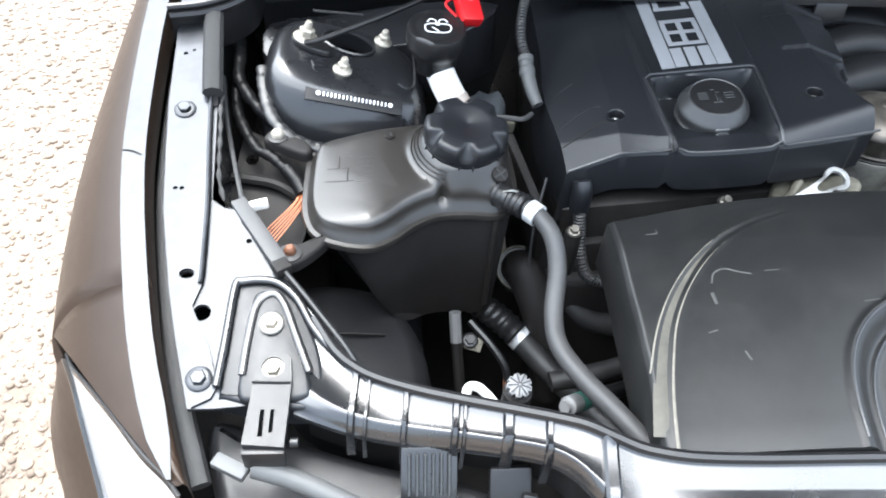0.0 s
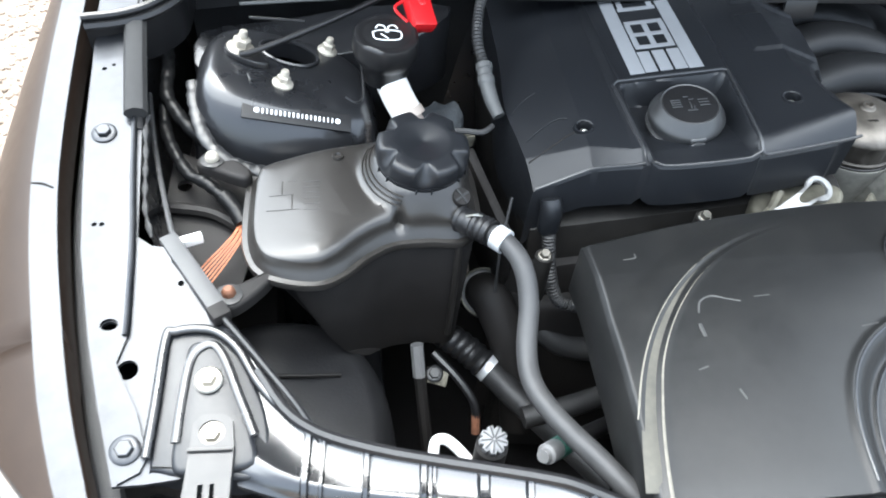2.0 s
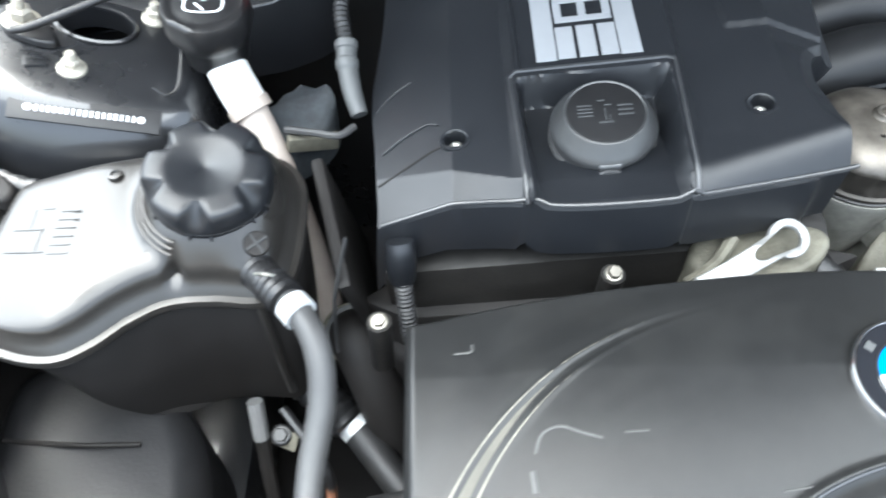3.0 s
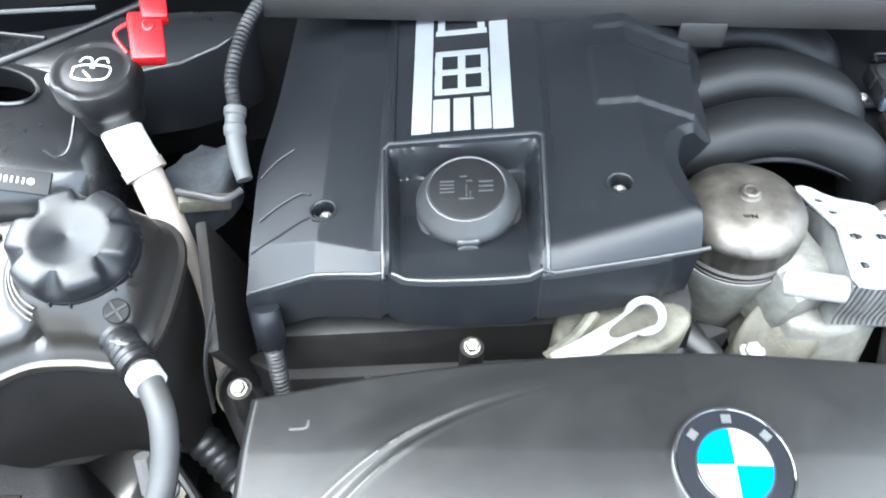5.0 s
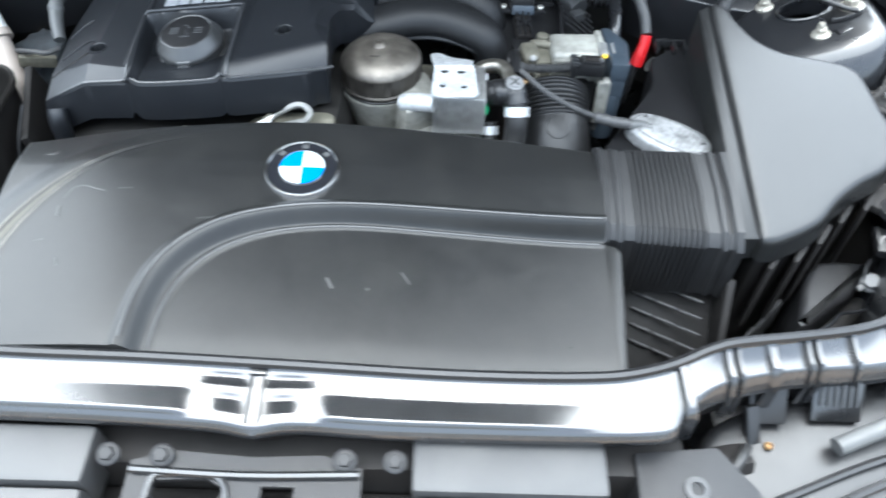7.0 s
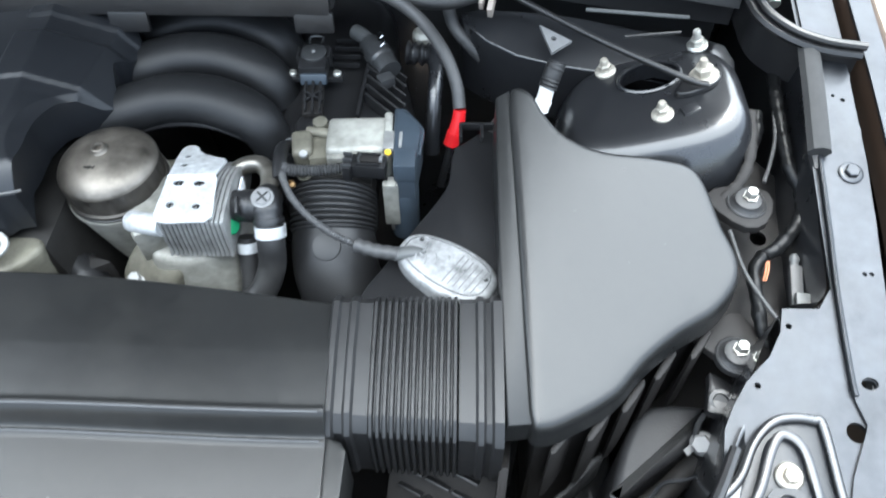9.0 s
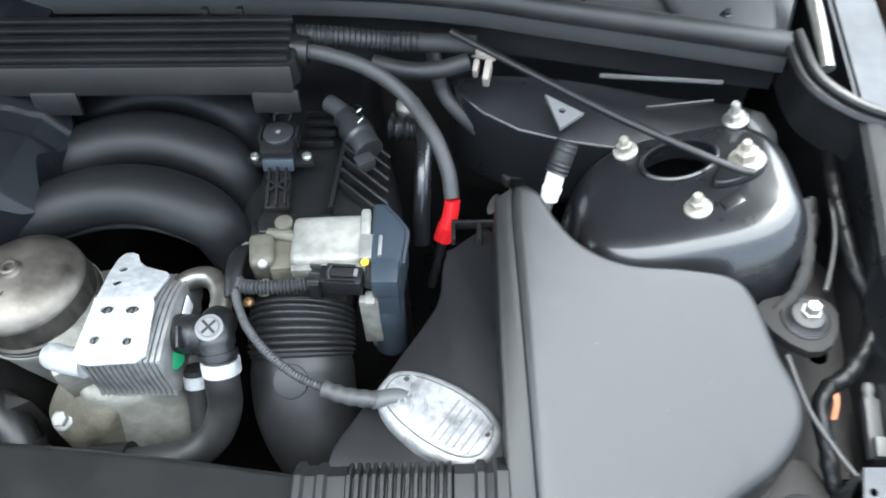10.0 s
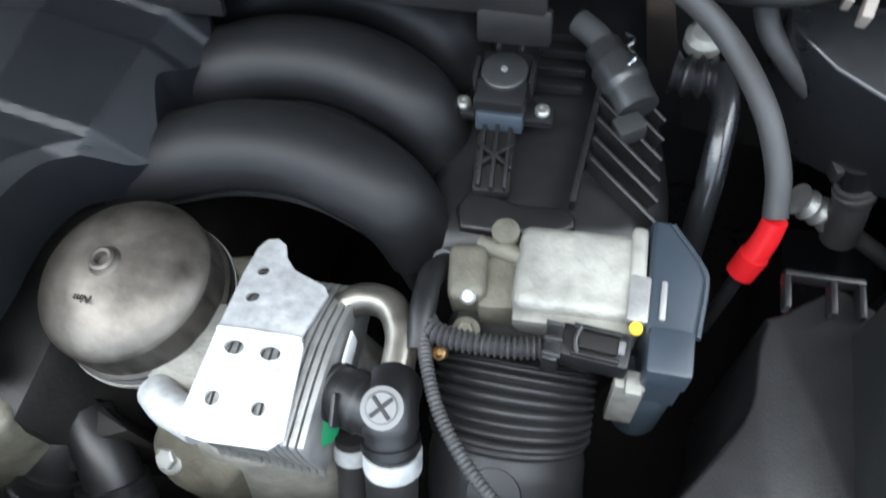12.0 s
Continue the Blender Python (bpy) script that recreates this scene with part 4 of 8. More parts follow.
    part("hook", box((f(-0.625), 0.303, 0.824), (0.030, 0.012, 0.008), 0.002, (0, 0, -28 * -side)), M_GREYRUB, bar)


def build_nose():
    n = thing("bumper_carrier", "grey plastic bumper carrier with latch plate below the front panel", "bumper carrier", (0, 0.2, 0.7))
    for x0, x1 in ((-0.302, -0.152), (0.102, 0.256)):
        cx = (x0 + x1) / 2
        part("pad", box((cx, 0.207, 0.812), (x1 - x0, 0.047, 0.05), 0.005, (4, 0, 0)), M_BUMPER, n, "light grey plastic pad")
        part("pad_face", box((cx, 0.150, 0.795), (x1 - x0 - 0.002, 0.075, 0.05), 0.005, (14, 0, 0)), M_BUMPER, n, "light grey plastic pad")
    hol = [[(-0.100, 0.165), (-0.05, 0.165), (-0.045, 0.185), (-0.06, 0.192), (-0.10, 0.190)], [(-0.016, 0.168), (0.010, 0.168), (0.010, 0.187), (-0.016, 0.187)]]
    part("latch_plate", sheet([(-0.122, 0.11), (0.062, 0.11), (0.062, 0.203), (0.03, 0.213), (-0.025, 0.210), (-0.09, 0.214), (-0.122, 0.205)], hol, lambda x, y: 0.826 + 0.10 * (y - 0.2), 0.004), M_PLATEBLACK, n, "dark steel latch plate")
    part("plate_fold", tube([(-0.12, 0.197, 0.8285), (-0.03, 0.194, 0.8285), (0.06, 0.197, 0.8285)], 0.0035, 8, 4), M_SATIN, n)
    part("plate_fold", tube([(-0.104, 0.160, 0.8235), (-0.102, 0.190, 0.8265), (-0.092, 0.1945, 0.827), (-0.062, 0.1950, 0.827), (-0.046, 0.189, 0.8265), (-0.040, 0.172, 0.8245)], 0.0026, 8, 5), M_SATIN, n)
    for x in (-0.097, 0.048, -0.140, 0.088):
        part("bolt", hexbolt((x, 0.208, 0.830), 0.006, 0.006, (0, -0.3, 1), 1.6), M_PLATEBLACK, n)
    for s in (-1, 1):
        f = mirrored(s)
        part("end_plate", slab(flip(s, [(-0.345, 0.235), (-0.305, 0.232), (-0.275, 0.228), (-0.275, 0.12), (-0.39, 0.12), (-0.375, 0.20)]), lambda x, y: 0.815 + 0.2 * (y - 0.21), 0.66, 0.004, 1, 2, smooth=False), M_PLATEBLACK, n, "black end plate")
        part("grommet", lathe([(0.010, 0), (0.010, 0.002), (0.0055, 0.003), (0.005, -0.003), (0, -0.003)], (f(-0.322), 0.200, 0.813), (0, -0.2, 1), 20), M_BUMPER, n)
    part("beam", box((0, 0.16, 0.70), (0.70, 0.10, 0.14), 0.01), M_DEEP, n)


build_crossmember()
for SIDE in (-1, 1):
    build_lamp_bracket(SIDE)
build_nose()


# ---------------------------------------------------------------- air duct over the radiator
DUCT_REAR = curve_of([(-0.31, 0.505), (-0.293, 0.511), (-0.21, 0.527), (-0.065, 0.541), (0.078, 0.539), (0.182, 0.531), (0.274, 0.519), (0.32, 0.51)])


def duct_sweep(y):
    return 0.10 - 0.4060 * (1 - min(0.999, max(0.0, y - 0.2) / 0.3306) ** 3) ** (1 / 3)


groove_width = curve_of([(0.20, 0.018), (0.34, 0.018), (0.388, 0.0155), (0.43, 0.0145), (0.465, 0.014), (0.50, 0.016), (0.55, 0.018)])


def duct_z(x, y):
    z = 0.9100 - 0.0835 * (math.hypot(0.46 - y, 0.04) + 0.46 - y) - 0.003 * smoothstep(0.30, 0.24, y)
    z -= 0.19 * max(0.0, y - 0.47) ** 1.2 * (1 + 0.4 * smoothstep(0, -0.25, x))
    z -= 0.010 * smoothstep(-0.15, -0.30, x) + 0.011 * smoothstep(0.0, 0.27, x)
    # raised field that ends in the long curved step
    dx, dy = max(0.0, 0.10 - x) / 0.243, max(0.0, y - 0.26) / 0.1655
    s = (dx ** 3.2 + dy ** 3.2) ** (1 / 3.2)
    z -= (0.0125 + 0.006 * smoothstep(-0.05, 0.27, x)) * (1 - smoothstep(0.915, 0.985, s))
    z += 0.0018 * math.exp(-((s - 1.0) / 0.012) ** 2) + 0.0014 * math.exp(-((s - 0.905) / 0.012) ** 2)
    # the outer sweep along the flank: a shallow groove between two worn edges
    ex, ey = max(0.0, 0.10 - x) / 0.4178, max(0.0, y - 0.20) / 0.3356
    q = (ex ** 3 + ey ** 3) ** (1 / 3)
    z -= 0.004 * smoothstep(0.02, -0.20, x) * smoothstep(0.99, 1.05, q)
    u = (x - duct_sweep(y)) / groove_width(y)
    if -0.5 < u < 1.5:
        fade = smoothstep(-0.10, -0.20, x)
        z += fade * (0.0005 * math.exp(-(u / 0.2) ** 2) + 0.0006 * math.exp(-((u - 1) / 0.2) ** 2) - 0.0009 * smoothstep(0.05, 0.35, u) * smoothstep(0.95, 0.65, u))
    # rounded rim
    rim = min(x + 0.2965, DUCT_REAR(x) - y)
    z -= 0.006 * (1 - smoothstep(0.0, 0.006, rim)) ** 2
    return z


def build_duct():
    d = thing("air_duct", "satin dark grey plastic intake duct with a curved step", "air duct", (0, 0.4, 0.80))
    bm = patch(-0.2965, 0.2725, 380, 200, lambda x: REAR(x) + 0.003, DUCT_REAR, duct_z, 0.055)
    # crisp upper and lower edges of the step, highlights put into a lighter colour
    for k, r0 in ((0.992, 0.0013), (0.905, 0.0011)):
        line = [(0.10 - 0.243 * k * math.cos(a) ** 0.625, 0.26 + 0.1655 * k * math.sin(a) ** 0.625) for a in np.linspace(0.02, math.pi / 2 - 0.001, 50)]
        line += [(x, 0.26 + 0.1655 * k) for x in np.linspace(0.11, 0.268, 16)]
        part("step_edge", tube([(x, y, duct_z(x, y) - 0.0003) for x, y in line if y > 0.282], r0, 8, 1), M_EDGE, d)
    # right edge: the lower field reaches a little further than the neck
    part("shell", bm, M_DUCT, d, angle=60)
    low = slab([(0.268, 0.277), (0.268, 0.4155), (0.284, 0.411), (0.288, 0.404), (0.281, 0.29), (0.280, 0.280)], lambda x, y: duct_z(0.265, min(y, 0.395)) - 0.0006, lambda x, y: duct_z(0.265, min(y, 0.39)) - 0.06, 0.0015, 1, 2, smooth=False)
    part("edge_field", low, M_DUCT, d)
    e = thing("roundel", "round badge with blue and white quarters and chrome rim", "badge", (-0.013, 0.462, 0.909))
    c = Vector((-0.013, 0.462, 0.0))
    c.z = duct_z(c.x, c.y)
    nrm = Vector((duct_z(c.x - 0.01, c.y) - duct_z(c.x + 0.01, c.y), duct_z(c.x, c.y - 0.01) - duct_z(c.x, c.y + 0.01), 0.02)).normalized()
    part("rim", lathe([(0.0350, -0.004), (0.0350, 0.0025), (0.0342, 0.0036), (0.0330, 0.0036), (0.0322, 0.0022), (0.0322, -0.002), (0, -0.002)], c, nrm, 64), M_CHROME, e, "chrome rim")
    part("ring", lathe([(0.0322, 0.001), (0.0322, 0.0026), (0.0222, 0.0030), (0, 0.0030)], c, nrm, 64), M_RINGBLACK, e, "black ring")
    part("inner_rim", lathe([(0.0222, 0.0028), (0.0222, 0.0036), (0.0212, 0.0036), (0.0208, 0.0030), (0, 0.0030)], c, nrm, 64), M_CHROME, e)
    m = Matrix.Translation(c) @ turned(nrm)
    for k in range(4):
        bm = bmesh.new()
        o = bm.verts.new((0, 0, 0.0040))
        arc = [bm.verts.new((0.0208 * math.cos(a), 0.0208 * math.sin(a), 0.0036)) for a in np.linspace(k * math.pi / 2, (k + 1) * math.pi / 2, 13)]
        for a, b in zip(arc, arc[1:]):
            bm.faces.new((o, a, b))
        ext = bmesh.ops.extrude_face_region(bm, geom=bm.faces[:])
        bmesh.ops.translate(bm, vec=(0, 0, -0.0015), verts=[v for v in ext["geom"] if isinstance(v, bmesh.types.BMVert)])
        bm.transform(m)
        part("quarter", bm, M_BLUE if k in (1, 3) else M_ENAMEL, e, "light blue quarter" if k in (1, 3) else "white quarter")
    for a in (140, 90, 40):
        q = box((0.0272 * math.cos(radians(a)), 0.0272 * math.sin(radians(a)), 0.0031), (0.0058, 0.0052, 0.0008), 0.0003, (0, 0, a - 90), 1)
        q.transform(m)
        part("mark", q, M_GREYRUB, e, "plain grey mark")
    # scratches and scuffs
    def scuff(pts, r=0.0006, flat=0.25):
        return tube([(x, y, duct_z(x, y) + 0.0002) for x, y in glide(pts, 5)], r, 6, 1, flat=flat)
    marks = [scuff([(-0.226, 0.424), (-0.222, 0.434), (-0.212, 0.438), (-0.200, 0.434), (-0.190, 0.431)], 0.0008), scuff([(-0.178, 0.4335), (-0.165, 0.434)]), scuff([(-0.227, 0.404), (-0.228, 0.415)], 0.0016), scuff([(-0.268, 0.486), (-0.258, 0.487), (-0.257, 0.492)], 0.0008),
              scuff([(0.02, 0.355), (0.026, 0.345)], 0.0012), scuff([(0.085, 0.365), (0.093, 0.354)], 0.0008), scuff([(-0.215, 0.360), (-0.212, 0.352)], 0.0010), scuff([(-0.24, 0.378), (-0.232, 0.380)], 0.0007),
              scuff([(0.055, 0.347), (0.057, 0.345)], 0.0014), scuff([(-0.10, 0.402), (-0.085, 0.404)], 0.0006)]
    for bm in marks:
        part("scratch", bm, M_SCUFF, d, "pale scratch")
    # pale lines hold both chalky wear and the highlights of the groove's edges
    for u, r0 in ((0.0, 0.0010), (1.0, 0.0015), (0.5, 0.0080)):
        pts = [(duct_sweep(y) + u * groove_width(y), y) for y in np.linspace(0.285, 0.505, 44)]
        pts = [p for p in pts if p[0] > -0.294]
        worn = tube([(x, y, duct_z(x, y) - (0.0004 if u == 0.5 else 0.0001)) for x, y in pts], lambda s: r0 * max(0.06, 1 - s / 0.25), 6, 1, flat=0.3 if u != 0.5 else 0.2)
        part("worn_edge", worn, M_GROOVE if u == 0.5 else M_WORN, d, "dusty groove along the sweep" if u == 0.5 else "pale line of wear and painted highlight along the sweep")


build_duct()


def build_bellows_duct():
    b = thing("duct_bellows", "ribbed black rubber bellows between duct and air filter box", "bellows", (0.335, 0.47, 0.80))
    def section(x, grow):
        y0, y1, z = 0.418 - 0.006 * (x - 0.27) / 0.13, 0.524 + 0.004 * (x - 0.27) / 0.13, 0.888 - 0.004 * (x - 0.27) / 0.13
        pts = [(y0 - grow, 0.80), (y0 - grow, z - 0.016), (y0 - grow + 0.004, z - 0.011), (y0 + 0.010, z - 0.006 + grow), (0.5 * (y0 + y1), z + 0.005 + grow), (y1 - 0.010, z + 0.009 + grow), (y1 + grow, z), (y1 + grow, 0.80)]
        return [(x, *q) for q in pts]
    def loft(stops):
        bm = bmesh.new()
        rows = [[bm.verts.new(v) for v in section(x, g)] for x, g in stops]
        for a, c in zip(rows, rows[1:]):
            bridge(bm, a, c)
        bm.faces.new(rows[0]), bm.faces.new(rows[-1])
        return bm
    part("left_collar", loft([(0.270, 0.001), (0.272, 0.004), (0.276, 0.004), (0.278, 0.001), (0.284, 0.001), (0.286, 0.003), (0.290, 0.003), (0.292, 0.0), (0.303, 0.0)]), M_BELLOW, b, angle=25)
    stops = []
    for k in range(13):
        x = 0.303 + 0.0052 * k
        stops += [(x, -0.002), (x + 0.0010, 0.0022), (x + 0.0032, 0.0022), (x + 0.0042, -0.002)]
    part("ribs", loft(stops), M_BELLOW, b, angle=25)
    part("right_collar", loft([(0.3705, 0.0), (0.383, 0.0), (0.385, 0.003), (0.389, 0.003), (0.391, 0.0), (0.395, 0.001), (0.397, 0.004), (0.404, 0.004)]), M_BELLOW, b, angle=25)


build_bellows_duct()


# ---------------------------------------------------------------- expansion tank and its hoses
TANK = [(-0.580, 0.625), (-0.582, 0.585), (-0.580, 0.545), (-0.569, 0.518), (-0.545, 0.505), (-0.518, 0.502), (-0.498, 0.512), (-0.478, 0.530), (-0.455, 0.543), (-0.425, 0.546), (-0.393, 0.545),
        (-0.378, 0.562), (-0.374, 0.60), (-0.378, 0.645), (-0.40, 0.668), (-0.45, 0.668), (-0.50, 0.660), (-0.545, 0.650), (-0.570, 0.640)]


def build_tank():
    t = thing("expansion_tank", "brown-black plastic coolant expansion tank with moulded seam", "coolant tank", (-0.48, 0.58, 0.66))
    def up(x, y):
        d = math.hypot(x + 0.426, y - 0.609)
        return 0.890 + 0.018 * (1 - smoothstep(0.036, 0.060, d)) - 0.02 * smoothstep(-0.50, -0.58, x) * 0.5 + 0.05 * (y - 0.6) * 0.5
    pts = np.array(glide(TANK, 14, True))
    nin = inward(pts)
    bm = bmesh.new()
    rings = []
    # a narrow upright groove in the front face
    dent = nin * np.array([[0.009 * math.exp(-((x + 0.447) / 0.0042) ** 2) * (y < 0.58)] for x, y in pts])
    for off, z in ((0.0, 0.862), (0.004, 0.869), (0.0065, 0.872), (0.008, 0.878)):
        rings.append([bm.verts.new((x, y, z)) for x, y in pts + nin * off + dent * (z > 0.87)])
    for k in range(1, 6):
        a = 0.5 * math.pi * k / 5
        q = pts + nin * (0.008 + 0.016 * (1 - math.cos(a))) + dent * (1 - 0.14 * k)
        rings.append([bm.verts.new((x, y, 0.878 + (up(x, y) - 0.878) * math.sin(a))) for x, y in q])
    for a, b in zip(rings, rings[1:]):
        bridge(bm, a, b)
    fill_top(bm, rings[-1], up, 4)
    part("upper_shell", bm, M_TANK, t, angle=55)
    bm = bmesh.new()
    rings = []
    for off, z in ((0.004, 0.864), (-0.0035, 0.8635), (-0.0045, 0.860), (-0.0035, 0.8565), (0.004, 0.856)):
        rings.append([bm.verts.new((x, y, z)) for x, y in pts + nin * off])
    for a, b in zip(rings, rings[1:]):
        bridge(bm, a, b)
    part("seam_flange", bm, M_TANK, t)
    # darker than the upper shell: the shade low in the bay is coloured in
    part("lower_shell", slab(list(TANK), 0.858, lambda x, y: 0.70 + 0.16 * smoothstep(-0.47, -0.56, x), 0.004, 5, 2, draft=-0.006), M_DEEP, t, "grimy black lower tank half, darkened for the shade there")
    for x, y in ((-0.395, 0.548),):
        part("moulded_rib", tube([(x, y - 0.004, 0.862), (x, y - 0.004, 0.80), (x, y, 0.72)], 0.0035, 8, 4), M_TANK, t)
    neck = (-0.426, 0.607, 0.893)
    ax = (0.03, -0.10, 1)
    part("neck", lathe([(0.0445, -0.01), (0.0445, 0.004), (0.042, 0.010), (0.034, 0.011), (0, 0.011)], neck, ax, 40), M_TANK, t)
    bm = bmesh.new()
    m = Matrix.Translation(neck) @ turned(ax) @ pose(0, 0, 0, 0, 0, -92)
    rings = []
    for r, hh, cut in ((0.0385, 0.006, 0), (0.0402, 0.0075, 0), (0.0406, 0.0165, 0), (0.0392, 0.0172, 0), (0.0392, 0.0180, 0), (0.0414, 0.0186, 0), (0.0420, 0.0205, 0.02), (0.0419, 0.0250, 0.09), (0.0413, 0.0300, 0.185), (0.0400, 0.0336, 0.255), (0.0380, 0.0352, 0.275),
                       (0.0350, 0.0360, 0.24), (0.0275, 0.0364, 0.0), (0.0218, 0.0364, 0.0), (0.0205, 0.0356, 0.0), (0.0040, 0.0358, 0.0), (0.0030, 0.0350, 0.0)):
        rings.append([bm.verts.new(m @ Vector((r * (1 - cut * max(0.0, math.cos(6 * a)) ** 1.4) * math.cos(a), r * (1 - cut * max(0.0, math.cos(6 * a)) ** 1.4) * math.sin(a), hh))) for a in (2 * math.pi * i / 144 for i in range(144))])
    for p, q in zip(rings, rings[1:]):
        bridge(bm, p, q)
    bm.faces.new(rings[0]), bm.faces.new(rings[-1])
    cap = part("cap", bm, M_COVER, t, "six-lobed black screw cap", angle=44)
    for k in range(6):
        a = 2 * math.pi * k / 6
        for dy, w, dz, hh in ((-0.0068, 0.0016, 0.0125, 0.007), (0.0068, 0.0016, 0.0125, 0.007), (0, 0.0136, 0.0095, 0.0014)):
            b = box((0.0405 * math.cos(a) - dy * math.sin(a), 0.0405 * math.sin(a) + dy * math.cos(a), dz), (0.0022, w, hh), 0.0005, (0, 0, math.degrees(a)), 1)
            b.transform(m)
            part("tab_rib", b, M_COVER, cap)
    for k, rr in enumerate((0.0465, 0.0495, 0.0525)):
        part("neck_ring", tube([(neck[0] + rr * math.cos(a), neck[1] + rr * math.sin(a), up(neck[0] + rr * math.cos(a), neck[1] + rr * math.sin(a)) + 0.0004) for a in np.linspace(math.radians(150), math.radians(245), 22)], 0.0009, 6, 1), M_TANK, t)
    # moulded marks on the tank: level diagram, boss, crossed disc
    zt = lambda x, y: up(x, y) + 0.0008
    strokes = [((-0.561, 0.589), (-0.540, 0.587)), ((-0.563, 0.571), (-0.535, 0.568)), ((-0.550, 0.605), (-0.550, 0.588)), ((-0.541, 0.587), (-0.541, 0.569)), ((-0.545, 0.605), (-0.537, 0.604))]
    strokes += [((-0.531, 0.566 + 0.007 * k), (-0.517, 0.565 + 0.007 * k)) for k in range(6)]
    for (x0, y0), (x1, y1) in strokes:
        part("level_mark", tube([(x0, y0, zt(x0, y0) - 0.0007), (x1, y1, zt(x1, y1) - 0.0007)], 0.0007, 6, 2, flat=0.5), M_TANK, t)
    part("boss", lathe([(0.0055, 0), (0.005, 0.002), (0.003, 0.0022), (0.002, 0.0005), (0, 0.0005)], (-0.500, 0.629, zt(-0.5, 0.629)), seg=18), M_TANK, t)
    o = (-0.393, 0.566, 0.896)
    part("cross_disc", lathe([(0.0085, -0.004), (0.0085, -0.001), (0.0078, 0.0002), (0, 0.0002)], o, (0.25, -0.45, 1), 24), M_DEEP, t)
    for a in (40, 130):
        b = box((0, 0, 0.0006), (0.016, 0.0020, 0.0012), 0.0003, (0, 0, a), 1)
        b.transform(Matrix.Translation(o) @ turned((0.25, -0.45, 1)))
        part("cross_bar", b, M_SEAL, t)
    # outlet
    part("outlet", tube([(-0.404, 0.565, 0.874), (-0.388, 0.549, 0.878)], 0.009, 14, 3), M_TANK, t)


def clamp(name, a, b, r, parent, material=None):
    """A band round a hose, from a to b."""
    return part(name, tube([a, b], r, 20, 2), material or M_PLATE, parent)


def build_tank_hose():
    h = thing("coolant_hose", "dusty grey coolant hose with steel band, below the tank", "hose", (-0.36, 0.44, 0.75))
    part("hose", tube([(-0.378, 0.537, 0.884), (-0.362, 0.519, 0.886), (-0.350, 0.497, 0.880), (-0.347, 0.470, 0.864), (-0.353, 0.435, 0.845), (-0.352, 0.405, 0.838), (-0.338, 0.372, 0.838), (-0.315, 0.335, 0.840), (-0.290, 0.300, 0.835), (-0.25, 0.26, 0.82)], 0.0087, 16, 7), M_GREYHOSE, h)
    part("coupling", tube([(-0.394, 0.555, 0.879), (-0.378, 0.537, 0.884), (-0.371, 0.529, 0.8855)], ribbed(0.0118, 0.0010, 0.006), 18, 10), M_BLACK, h, "black quick-release coupling")
    part("clip_wire", tube([(-0.392, 0.545, 0.892), (-0.383, 0.541, 0.897), (-0.374, 0.543, 0.890)], 0.0011, 6, 5), M_STEEL, h)
    clamp("band", (-0.3685, 0.526, 0.886), (-0.361, 0.5175, 0.886), 0.0112, h)


